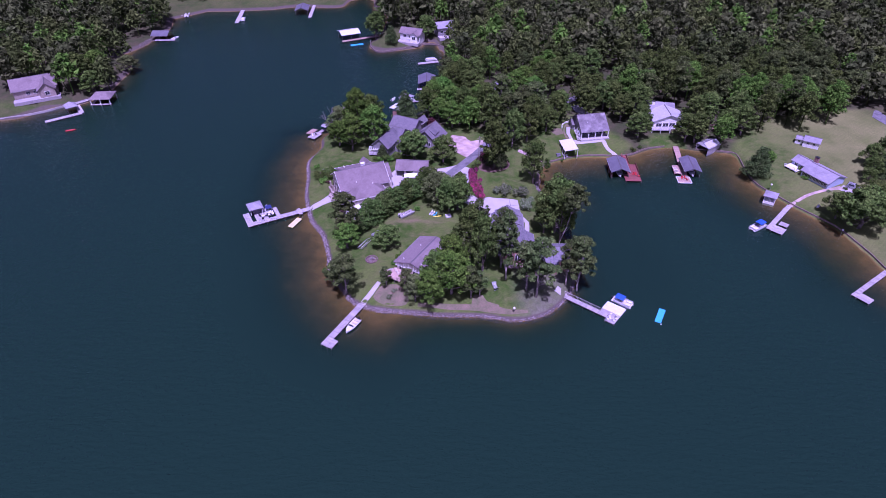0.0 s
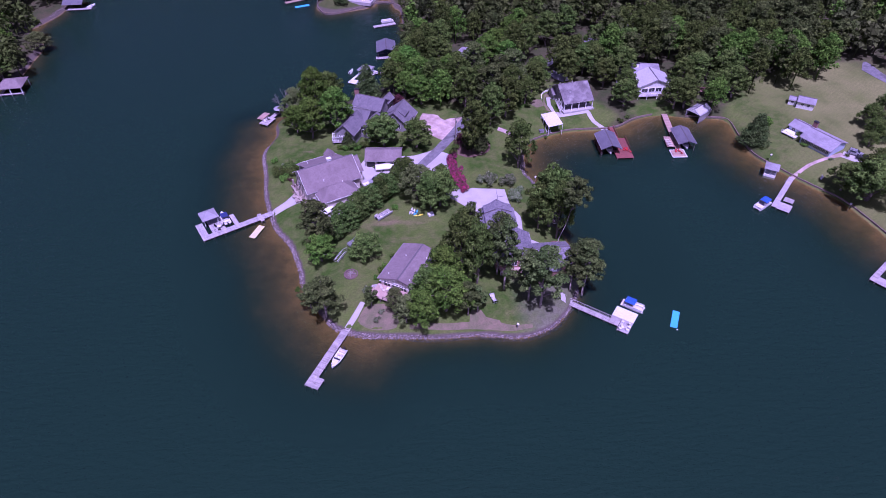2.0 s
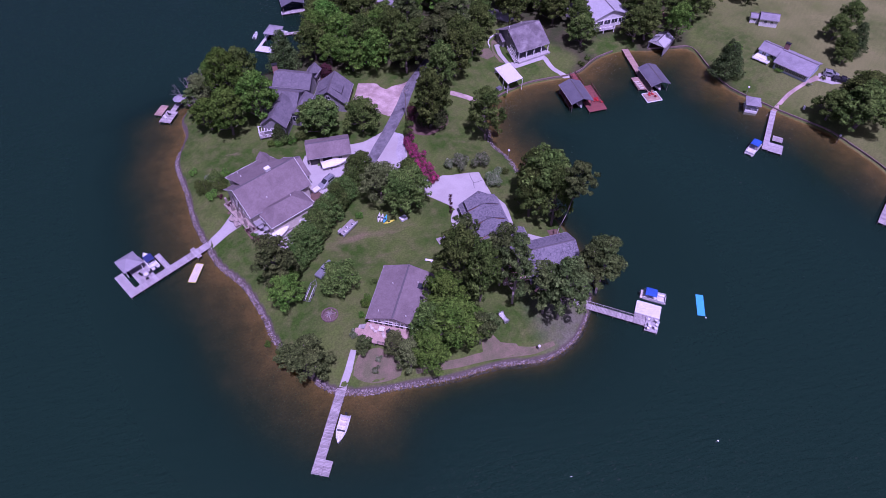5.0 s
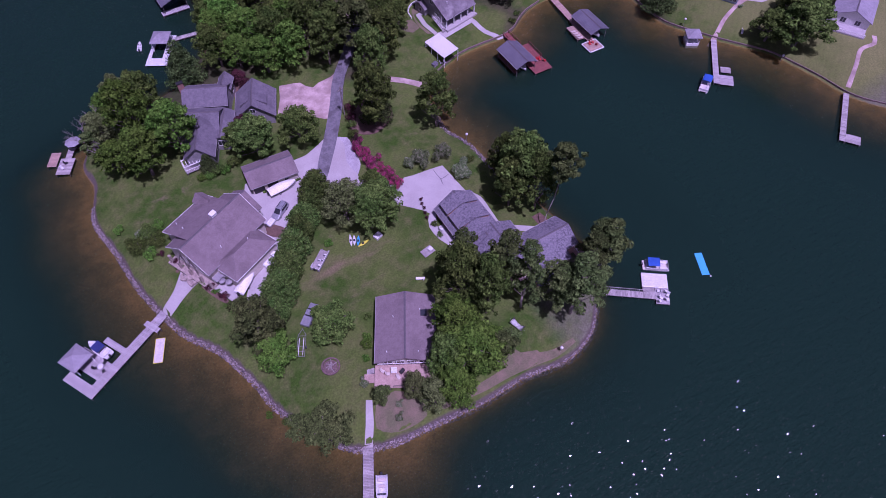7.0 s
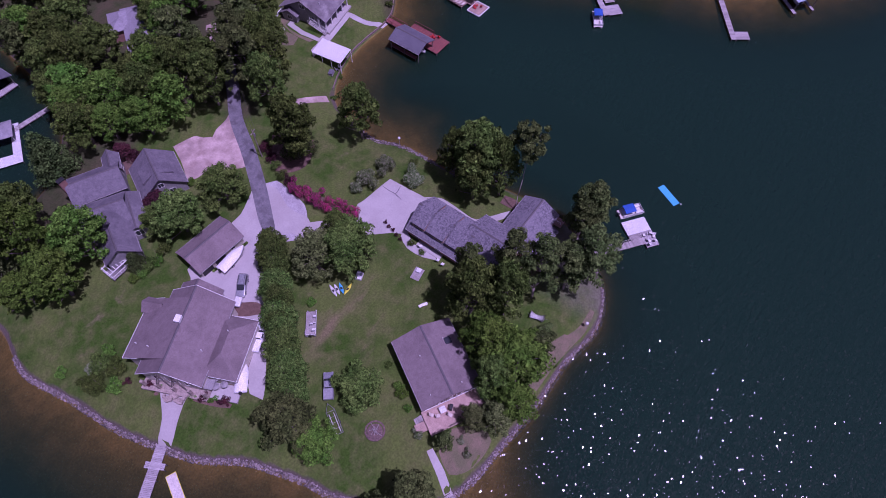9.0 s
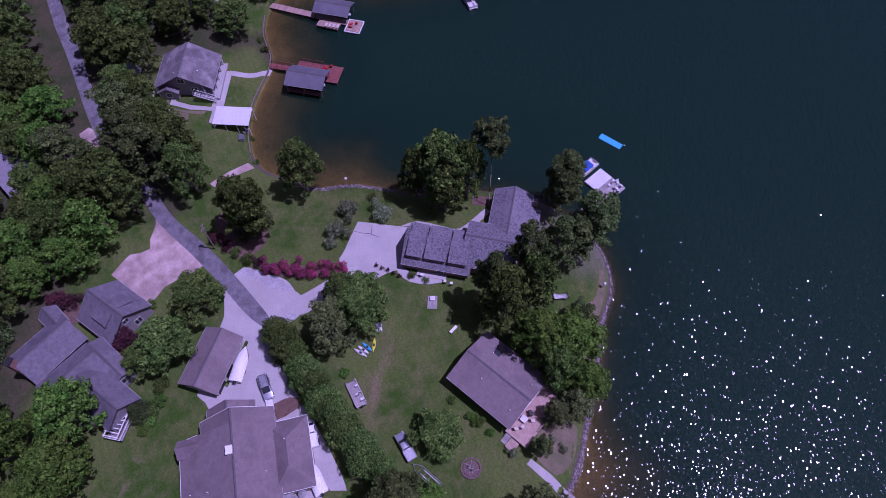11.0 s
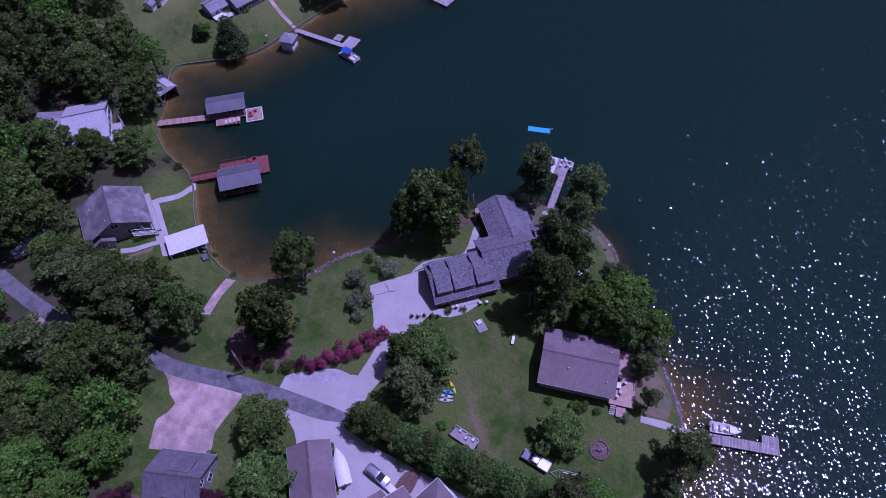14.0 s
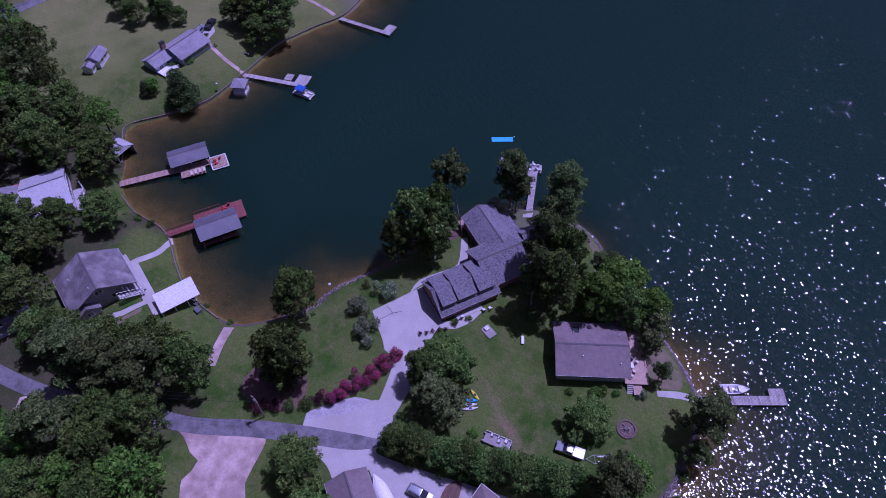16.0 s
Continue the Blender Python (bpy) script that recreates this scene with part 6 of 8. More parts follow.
cyl(bm, (0, 0, 0), (0, 0, 0.68), 0.06, 0.06, 6)
part("leg", bm, M["black"], tb)
for a in (40, 160, 280):
    deck_chair(-61.2 + math.cos(radians(a)) * 1.1, 176.8 + math.sin(radians(a)) * 1.1, 0.78, a - 90, M["black"], "dark metal chair on a dock")
# floating mats
def mat_float(x, y, turn, L, W, main, rim, label):
    ob = thing("floating_mat", x, y, 0.0, turn, label, "float")
    part("pad", softbox(-L / 2, L / 2, -W / 2, W / 2, -0.04, 0.07, 0.03), M[main], ob)
    if rim:
        bm = bmesh.new()
        for a in ((-L / 2, L / 2, -W / 2 - 0.06, -W / 2 + 0.03), (-L / 2, L / 2, W / 2 - 0.03, W / 2 + 0.06), (-L / 2 - 0.06, -L / 2 + 0.03, -W / 2, W / 2), (L / 2 - 0.03, L / 2 + 0.06, -W / 2, W / 2)):
            box(bm, *a, -0.03, 0.09)
        part("rim", bm, M[rim], ob, "yellow edging")


mat_float(-50.1, 174.9, 67, 5.6, 1.9, "foam_cream", "yellow", "cream swim mat with yellow edges afloat")
mat_float(62.0, 131.8, 64, 5.9, 1.75, "foam_blue", "", "bright blue rectangular swim mat afloat")
bu = thing("mooring_buoy", 61.4, 128.4, 0, 0, "small white mooring buoy afloat", "buoy")
bm = bmesh.new()
bmesh.ops.create_uvsphere(bm, u_segments=10, v_segments=6, radius=0.22)
part("float", bm, M["gelcoat"], bu, "", True)

# east dock of the point
d3 = dock("dock", 35.6, 139.2, 46.9, 130.7, 1.6, M["dock_wood"], "narrow wooden walkway dock with rails", 0.8, 0.3)
railing(d3, I4, (0.3, 0.75), (11.8, 0.75), 0.8, mat=M["dock_wood"])
d3b = thing("dock", 49.5, 133.9, 0, -36.5, "white floating dock platform with loungers", "dock")
part("platform", softbox(-2.85, 2.85, -1.8, 1.8, 0.2, 0.62, 0.05), M["gelcoat"], d3b, "smooth white deck")
pads(d3b, [(-0.1, 2.85, -5.9, -1.84)], M["dock_pale"], 0.58, 0.3, False)
pads(d3b, [(-2.8, -0.2, -3.6, -1.84)], M["dock_wood"], 0.58, 0.3, False)
pontoon(52.4, 136.7, -36, 6.2, 2.5, 0, "blue_canvas", "white pontoon boat with a royal blue canopy at a floating dock")
for x, y, a in ((47.6, 129.6, 20), (48.5, 128.6, 60), (49.6, 130.4, 130), (48.2, 131.3, 220), (49.2, 129.4, 300), (46.9, 129.2, 80)):
    deck_chair(x, y, 0.63, a, M["gelcoat"], "white plastic chair on a floating dock")

# docks of the blue house and its neighbour
d4 = dock("dock", 119.9, 187.3, 107.2, 173.2, 1.6, M["dock_pale"], "pale plank dock with a wide end platform", 0.7, 0.3)
pads(d4, [(15.2, 19.2, 0.82, 4.6)], M["dock_pale"], 0.7, 0.3)
pads(d4, [(11.4, 13.8, 1.4, 4.2)], M["dock_wood"], 0.5, 0.3)
pontoon(104.4, 174.6, 213, 6.8, 2.6, 0, "blue_canvas", "white pontoon boat with a blue canopy beside a pale dock")
d5 = dock("dock", 134.6, 151.8, 119.2, 140.5, 1.5, M["dock_wood"], "long narrow pale dock with a small end platform", 0.7, 0.3)
pads(d5, [(16.0, 19.1, 0.77, 4.4)], M["dock_wood"], 0.7, 0.3)
ga = thing("gazebo", 114.2, 190.6, 0.5, -32, "small square gazebo with a grey hipped roof and white rails", "gazebo")
hip_roof(ga, I4, 4.4, 4.4, 2.5, 3.6, 0, M["roof_pale"])
part("floor", boxed(-1.8, 1.8, -1.8, 1.8, -1.6, 0.3), M["white_paint"], ga)
posts(ga, I4, [(sx, sy) for sx in (-1.7, 0, 1.7) for sy in (-1.7, 0, 1.7) if sx or sy], 0.3, 2.45, 0.07, M["white_paint"])
for p, q in (((-1.7, -1.7), (1.7, -1.7)), ((1.7, -1.7), (1.7, 1.7)), ((1.7, 1.7), (-1.7, 1.7)), ((-1.7, 1.7), (-1.7, -1.7))):
    railing(ga, I4, p, q, 0.3, 0.9, M["white_paint"])

# red dock with its shelter
d6 = dock("dock", 69.3, 221.8, 69.0, 207.4, 2.0, M["dock_red"], "dark red stained dock with side rails", 0.75, 0.3)
railing(d6, I4, (0.3, 0.95), (6.6, 0.95), 0.75, mat=M["dock_red"])
railing(d6, I4, (0.3, -0.95), (6.6, -0.95), 0.75, mat=M["dock_red"])
pads(d6, [(7.2, 14.2, 1.02, 3.4), (14.3, 19.4, -2.4, 3.4), (7.4, 16.0, -7.4, -6.4)], M["dock_red"], 0.75, 0.3)
railing(d6, I4, (7.4, 3.3), (14.0, 3.3), 0.75, mat=M["dock_red"])
slip_roof(64.8, 209.6, 90, 10.2, 7.0, 3.2, 4.7, M["metal_grey"], "grey metal roofed boat shelter beside a red dock")
runabout(65.2, 208.4, -90, 6.2, 0.3, "white motor boat lifted under a shelter", "gelcoat")
for x, y, a in ((71.0, 206.6, 10), (72.0, 205.6, 80), (70.0, 206.8, -30)):
    deck_chair(x, y, 0.77, a, M["red"], "red deck chair on a red dock")

# brown dock with loungers and a white-edged float
d7 = dock("dock", 91.6, 229.2, 89.0, 206.2, 2.1, M["dock_brown"], "brown plank dock with a lounging platform", 0.75, 0.3)
pads(d7, [(15.4, 21.8, -3.6, -1.07)], M["dock_brown"], 0.75, 0.3)
fl = thing("floating_platform", 88.2, 204.0, 0, -2, "square float with a brown deck and white edge tubes", "float")
pads(fl, [(-2.2, 2.2, -1.9, 1.9)], M["dock_brown"], 0.55, 0.3, False)
bm = bmesh.new()
for a, b in (((-2.4, -2.1), (2.4, -2.1)), ((2.4, -2.1), (2.4, 2.1)), ((2.4, 2.1), (-2.4, 2.1)), ((-2.4, 2.1), (-2.4, -2.1))):
    cyl(bm, (*a, 0.42), (*b, 0.42), 0.18, 0.18, 8)
part("edge_tube", bm, M["gelcoat"], fl, "white float tubes")
slip_roof(91.7, 210.6, 88, 10.2, 6.2, 3.1, 4.3, M["metal_grey"], "grey metal roofed boat shelter beside a brown dock")
runabout(92.2, 209.0, -92, 6.0, 0.3, "white motor boat lifted under a grey shelter", "gelcoat")
for x, y, a in ((87.6, 204.6, 0), (88.8, 204.8, 40), (89.2, 203.6, 120)):
    deck_chair(x, y, 0.57, a, M["red"], "red deck chair on a float")


def lounger(x, y, z, turn, mat):
    ob = thing("sun_lounger", x, y, z, turn, "pale cushioned sun lounger on a dock", "lounger", "sun loungers")
    part("cushion", softbox(-0.9, 0.4, -0.3, 0.3, 0.25, 0.36, 0.04), mat, ob)
    bm = boxed(0, 0.7, -0.3, 0.3, 0, 0.1, pose(0.38, 0, 0.28, 0, -35, 0))
    part("backrest", bm, mat, ob)
    for sx in (-0.8, 0.3):
        for sy in (-0.25, 0.25):
            part("leg", boxed(sx - 0.03, sx + 0.03, sy - 0.03, sy + 0.03, 0, 0.26), M["galvanised"], ob)


for k in range(4):
    lounger(86.6, 208.2 + 1.1 * k, 0.77, 176, M["cushion"])

# grey house's small floats on the west shore
fm = thing("floating_platform", -57, 240.7, 0, 62, "square reddish-brown swim platform", "float")
pads(fm, [(-2.4, 2.4, -1.2, 1.2)], M["dock_brown"], 0.4, 0.3)
fm2 = thing("dock", -55, 236.6, 0, 62, "small grey dock with chairs and a grill", "dock")
pads(fm2, [(-2.6, 2.8, -1.8, 1.8)], M["dock_wood"], 0.6, 0.3)
pads(fm2, [(2.8, 6.4, -0.8, 0.8)], M["dock_wood"], 0.6, 0.3)
um = thing("patio_umbrella", -51, 241.8, 0.3, 0, "open grey octagonal patio umbrella on the shore", "umbrella")
bm = bmesh.new()
bmesh.ops.create_cone(bm, segments=8, radius1=2.0, radius2=0.05, depth=0.8, cap_ends=True, matrix=pose(0, 0, 2.8))
part("canopy", bm, M["roof_pale"], um, "grey octagonal canopy")
bm = bmesh.new()
cyl(bm, (0, 0, -0.4), (0, 0, 2.6), 0.05, 0.05, 6)
part("pole", bm, M["galvanised"], um)
deck_chair(-55.6, 236.0, 0.62, 30, M["gelcoat"], "white chair on a small dock")
deck_chair(-54.4, 237.4, 0.62, 80, M["black"], "dark chair on a small dock")

# floats, shelters and docks of the north-west arm
nw = thing("dock", -20.3, 268.6, 0, 60, "white floating dock with a boat slip", "dock")
pads(nw, [(-7.4, -4.2, -3.2, 3.0), (3.6, 6.0, -3.2, 3.0), (-4.2, 3.6, -3.2, -1.2), (-4.2, 3.6, 2.0, 3.0)], M["gelcoat"], 0.6, 0.6)
nwp = thing("pavilion", -19.2, 270.2, 0.4, 60, "grey hipped canopy over a floating boat slip", "pavilion")
hip_roof(nwp, I4, 5.6, 5.2, 2.7, 4.2, 0, M["roof_pale"])
posts(nwp, I4, [(-2.4, -2.2), (2.4, -2.2), (2.4, 2.2), (-2.4, 2.2)], -2.4, 2.6, 0.08, M["white_paint"])
dock("dock", -2.4, 269.4, -16.8, 270.8, 1.5, M["dock_wood"], "narrow grey walkway to a floating dock", 0.7)
runabout(-25.4, 273.0, 70, 3.6, 0, "small white sailing dinghy moored", "gelcoat")
slip_roof(-10.8, 288.6, 92, 10.5, 8.0, 3.6, 5.0, M["metal_grey"], "grey metal roofed boat shelter on posts by the wooded shore")
pad = thing("dock", -11, 284.6, 0, 0, "pale dock beneath a boat shelter", "dock")
pads(pad, [(-4.2, 4.2, -1.6, 0.6)], M["dock_pale"], 0.7, 0.4)
dock("dock", -6.4, 318.8, -16.6, 315.6, 2.2, M["dock_pale"], "pale dock with a boat by the woods", 0.7, 0.4)
pontoon(-10.2, 321.8, 196, 6.2, 2.4, 0, "", "white pontoon boat moored by the woods")
slip_roof(-57.6, 354.4, 25, 11, 9.4, 3.8, 5.2, M["metal_white"], "pale metal roofed double boat shelter off a lawn point")
dock("dock", -41.6, 357.0, -60.6, 347.8, 2.4, M["dock_brown"], "brown dock leading to a boat shelter", 0.7, 0.4)
mat_float(-52, 344.6, 20, 7, 2, "foam_blue", "", "light blue swim mat afloat beside a dock")
# far left shore
dl = dock("dock", -166, 270.2, -171.6, 264.6, 1.6, M["dock_pale"], "pale angled dock on the far bank", 0.7, 0.4)
dl2 = dock("dock", -162.8, 256.4, -174.6, 247.4, 2.4, M["dock_pale"], "white floating dock on the far bank", 0.7, 0.4)
pads(dl2, [(-1.0, 1.0, -10, 0.0)], M["dock_pale"], 0.7, 0.4)
ub = thing("pavilion", -168.2, 258.6, 0.6, 40, "round thatched canopy on a dock", "pavilion")
hip_roof(ub, I4, 5, 5, 2.6, 4.4, 0, M["roof_pale"])
posts(ub, I4, [(-1.8, -1.8), (1.8, -1.8), (1.8, 1.8), (-1.8, 1.8)], -2.4, 2.5, 0.1, M["post_wood"])
lb = thing("boathouse", -158.6, 269.4, 0, 6, "boat shelter with a brown hipped roof and white posts", "boathouse")
hip_roof(lb, I4, 9.6, 9.4, 3.2, 5.0, 3.5, M["roof_brown"])
posts(lb, I4, [(sx, sy) for sx in (-4.2, 0, 4.2) for sy in (-4.2, 4.2)], -2.4, 3.1, 0.15, M["white_paint"])
pads(lb, [(-4.6, 4.6, -4.6, -3.4), (-4.6, -3.4, -3.4, 4.6)], M["dock_pale"], 0.7, 0.5)
kayak_far = thing("kayak", -160, 240.6, 0, 20, "small red boat afloat", "kayak")
part("hull", hull(4.2, 1.2, 0.4), M["red"], kayak_far, "", True)
slip_roof(-163.6, 353.6, 0, 9.6, 9, 3.0, 4.6, M["metal_grey"], "dark roofed boathouse on the far bank")
dl3 = dock("dock", -166.2, 349.0, -155.0, 349.4, 2.0, M["dock_pale"], "white dock beside a boathouse on the far bank", 0.7, 0.4)
runabout(-156.4, 352.6, 60, 5.6, 0, "white boat moored on the far bank", "gelcoat")
dock("dock", -131.6, 403.0, -128.6, 378.6, 2.4, M["dock_pale"], "long pale dock on the far shore", 0.7, 0.6)
pontoon(-126.8, 386, -80, 6.4, 2.4, 0, "", "white pontoon boat moored on the far shore")
dock("dock", -88.6, 414.6, -86.8, 389.0, 2.0, M["dock_pale"], "long narrow white dock on the far shore", 0.7, 0.6)
slip_roof(-93.2, 399.6, 95, 11, 8, 3.2, 4.8, M["metal_grey"], "grey roofed boathouse on the far shore")
dock("dock", -166.0, 404.0, -167.6, 392.0, 3.0, M["dock_pale"], "pale dock on the far shore", 0.7, 0.6)
pontoon(-163.8, 394, 100, 7, 2.6, 0, "", "white pontoon boat on the far shore")

# boat shelter with a pale blue roof off the far lawn
slip_roof(147.0, 134.4, 49, 13.0, 6.6, 3.4, 4.3, M["metal_blue"], "pale blue metal roofed boat shelter by the far lawn")
sb = thing("dock", 147.0, 134.4, 0, 49, "narrow white finger docks under a boat shelter", "dock")
pads(sb, [(-7.6, 6.4, 3.0, 4.0), (-7.4, 6.4, -2.6, -1.8)], M["dock_pale"], 0.6, 0.3)
runabout(146.6, 133.9, 49, 6.6, 0, "dark covered motorboat under a boat shelter", "gelcoat", "navy_canvas", True)


# ---- vehicles ----
def wheel(parent, x, y, r=0.34, w=0.24):
    bm = bmesh.new()
    cyl(bm, (x, y - w / 2, r), (x, y + w / 2, r), r, r, 14)
    t = part("wheel", bm, M["rubber"], parent, "", True)
    bm = bmesh.new()
    s = 1 if y > 0 else -1
    cyl(bm, (x, y + s * (w / 2 - 0.02), r), (x, y + s * (w / 2 + 0.01), r), r * 0.6, r * 0.55, 10)
    part("rim", bm, M["galvanised"], t, "silver rim")


def car_body(profile, W, bevel=0.08):
    """A body drawn from its side profile (x, z), front along +x, with the sides leaning in above the waist."""
    bm = bmesh.new()
    rows = []
    for s in (-1, 1):
        rows.append([bm.verts.new((x, s * (W / 2 - max(0, z - 0.95) * 0.28), z)) for x, z in profile])
    n = len(profile)
    bm.faces.new(rows[0])
    bm.faces.new(rows[1][::-1])
    for k in range(n):
        bm.faces.new((rows[0][k], rows[1][k], rows[1][(k + 1) % n], rows[0][(k + 1) % n]))
    bmesh.ops.recalc_face_normals(bm, faces=bm.faces)
    bmesh.ops.bevel(bm, geom=bm.edges[:], offset=bevel, segments=2, affect='EDGES', profile=0.6)
    return bm


def minivan(x, y, turn, mat, label, L=5.0):
    ob = thing("minivan", x, y, ground_z(x, y) + 0.06, turn, label, "car")
    h = L / 2
    part("body", car_body([(-h, 0.35), (-h, 1.05), (-h + 0.25, 1.75), (h - 2.3, 1.78), (h - 1.2, 1.1), (h - 0.15, 0.85), (h, 0.6), (h, 0.35)], 1.95), mat, ob, "", True)
    bm = bmesh.new()
    box(bm, -0.02, 0.02, -0.72, 0.72, -0.62, 0.62, pose(h - 1.73, 0, 1.47, 0, -58, 0))
    part("windscreen", bm, M["glass"], ob, "dark windscreen")
    for s in (-1, 1):
        part("side_window", boxed(-h + 0.5, h - 2.3, -0.02, 0.02, -0.26, 0.24, pose(0, s * 0.9, 1.42, s * 15.7, 0, 0)), M["glass"], ob, "dark side glass")
    part("rear_window", boxed(-0.02, 0.02, -0.7, 0.7, -0.28, 0.28, pose(-h + 0.09, 0, 1.42, 0, 19, 0)), M["glass"], ob)
    for s in (-1, 1):
        part("headlight", boxed(h - 0.2, h + 0.015, s * 0.7 - 0.18, s * 0.7 + 0.18, 0.62, 0.76), M["gelcoat"], ob)
        for wx in (-1.45, 1.5):
            wheel(ob, wx, s * 0.9)
    for s in (-1, 1):
        part("roof_rail", boxed(-h + 0.5, h - 2.5, s * 0.62 - 0.025, s * 0.62 + 0.025, 1.78, 1.86), M["black"], ob, "dark roof rail")
    return ob


def pickup(x, y, turn, mat, label, L=5.6, bed_cover=None):
    ob = thing("pickup_truck", x, y, ground_z(x, y) + 0.04, turn, label, "truck")
    h = L / 2
    part("body", car_body([(-h, 0.45), (-h, 1.0), (h - 3.3, 1.0), (h - 3.15, 1.72), (h - 2.0, 1.75), (h - 1.35, 1.15), (h - 0.1, 1.02), (h, 0.8), (h, 0.42)], 1.95, 0.07), mat, ob, "", True)
    bm = bmesh.new()
    box(bm, -h + 0.1, h - 3.45, -0.78, 0.78, 1.0, 1.035)
    part("truck_bed", bm, bed_cover or M["black"], ob, "truck bed floor")
    for s in (-1, 1):
        part("bed_wall", boxed(-h + 0.02, h - 3.3, s * 0.9 - 0.06, s * 0.9 + 0.06, 0.98, 1.18), mat, ob)
    part("tailgate", boxed(-h + 0.02, -h + 0.12, -0.83, 0.83, 0.98, 1.18), mat, ob)
    part("windscreen", boxed(-0.02, 0.02, -0.74, 0.74, -0.38, 0.38, pose(h - 1.67, 0, 1.48, 0, -47, 0)), M["glass"], ob)
    for s in (-1, 1):
        part("side_window", boxed(h - 3.0, h - 2.05, -0.02, 0.02, -0.2, 0.22, pose(0, s * 0.85, 1.42, s * 15.7, 0, 0)), M["glass"], ob)
        for wx in (-1.7, 1.75):
            wheel(ob, wx, s * 0.88, 0.38)
        part("headlight", boxed(h - 0.15, h + 0.015, s * 0.72 - 0.16, s * 0.72 + 0.16, 0.7, 0.86), M["gelcoat"], ob)
    part("rear_window", boxed(-0.02, 0.02, -0.62, 0.62, -0.2, 0.2, pose(h - 3.22, 0, 1.42, 0, 12, 0)), M["glass"], ob)
    return ob


def trailer(x, y, turn, L, label):
    ob = thing("boat_trailer", x, y, ground_z(x, y) + 0.02, turn, label, "trailer")
    bm = bmesh.new()
    for s in (-1, 1):
        cyl(bm, (-L / 2, s * 0.8, 0.5), (L / 2 - 1.4, s * 0.8, 0.5), 0.05, 0.05, 6)
        cyl(bm, (L / 2 - 1.4, s * 0.8, 0.5), (L / 2, 0, 0.5), 0.05, 0.05, 6)
    for k in range(5):
        xx = -L / 2 + k * (L - 1.6) / 4
        cyl(bm, (xx, -0.8, 0.5), (xx, 0.8, 0.5), 0.04, 0.04, 6)
    cyl(bm, (L / 2, 0, 0), (L / 2, 0, 0.9), 0.05, 0.05, 6)
    part("frame", bm, M["galvanised"], ob, "galvanised frame")
    for s in (-1, 1):
        wheel(ob, -L * 0.16, s * 0.95, 0.3, 0.2)
        part("bunk", boxed(-L / 2 + 0.2, L * 0.16, s * 0.45 - 0.06, s * 0.45 + 0.06, 0.56, 0.66), M["gelcoat"], ob)
    return ob


minivan(-14.5, 192.5, 216, M["silver_paint"], "silver minivan parked on the concrete court")
pickup(-20.8, 181.5, 27, M["white_car"], "white pickup truck parked beside the large house", 5.8, M["white_car"])
pickup(-19.9, 163.9, 42, M["silver_paint"], "silver pickup truck parked on the lawn", 5.4, M["galvanised"])
trailer(-24.0, 159.2, 62, 6.2, "empty galvanised boat trailer on the lawn")
minivan(144.0, 194.4, -40, M["silver_paint"], "silver car parked beside the blue house", 4.6)
pickup(145.4, 191.0, -38, M["black_car"], "black pickup truck parked beside the blue house", 5.4)
trailer(-11.2, 198.6, 3, 6.8, "trailer under a covered boat on the court")
runabout(-11.2, 198.6, 3, 7.0, ground_z(-11.2, 198.6) + 0.7, "white covered boat on a trailer by the garage", "gelcoat", None, True)
trailer(-28.2, 178.4, 40, 6.4, "trailer under a boat beside the large house")
runabout(-28.2, 178.4, 40, 6.6, ground_z(-28.2, 178.4) + 0.7, "white covered boat on a trailer beside the house", "gelcoat", None, True)
old = thing("pontoon_boat", -12.2, 175.4, ground_z(-12.2, 175.4) + 0.3, 40, "stripped old pontoon boat on the lawn by the hedge", "boat")
for s in (-0.8, 0.8):
    bm = bmesh.new()
    cyl(bm, (-2.8, s, 0.1), (2.4, s, 0.1), 0.28, 0.28, 10)
    cyl(bm, (2.4, s, 0.1), (2.9, s, 0.25), 0.28, 0.05, 10)
    part("pontoon", bm, M["galvanised"], old, "", True)
part("deck", softbox(-2.7, 2.5, -1.05, 1.05, 0.38, 0.46, 0.02), M["dock_wood"], old, "grey weathered deck")
part("side_panel", softbox(-2.6, 2.6, -1.1, -1.0, 0.46, 0.95, 0.02), M["gelcoat"], old, "white side panel")
part("stern_panel", softbox(-2.7, -2.6, -1.0, 0.9, 0.46, 0.8, 0.02), M["gelcoat"], old, "white stern panel")
part("side_panel", softbox(-2.6, -1.5, 1.0, 1.06, 0.46, 0.9, 0.02), M["gelcoat"], old, "white side panel")
for x0, y0, w in ((-1.7, -0.6, 0.35), (-0.4, -0.1, 0.3), (-0.2, -0.75, 0.22), (1.2, -0.7, 0.3)):
    st = part("seat", softbox(x0 - w, x0 + w, y0 - w, y0 + w, 0.46, 0.82, 0.05), M["gelcoat"], old, "faded white seat")
    part("backrest", softbox(x0 - w, x0 - w + 0.12, y0 - w, y0 + w, 0.83, 1.15, 0.03), M["metal_grey"], st)
part("outboard_motor", softbox(-3.0, -2.72, -0.2, 0.2, 0.1, 1.0, 0.06), M["black"], old, "black outboard motor")
jet = thing("trailer_cart", -17.6, 190.6, ground_z(-17.6, 190.6) + 0.06, 30, "small covered cart beside the minivan", "cart")
part("cover", softbox(-1.1, 1.1, -0.7, 0.7, 0.25, 0.95, 0.2), M["metal_white"], jet, "pale fabric cover")
for s in (-1, 1):
    wheel(jet, 0, s * 0.6, 0.25, 0.15)


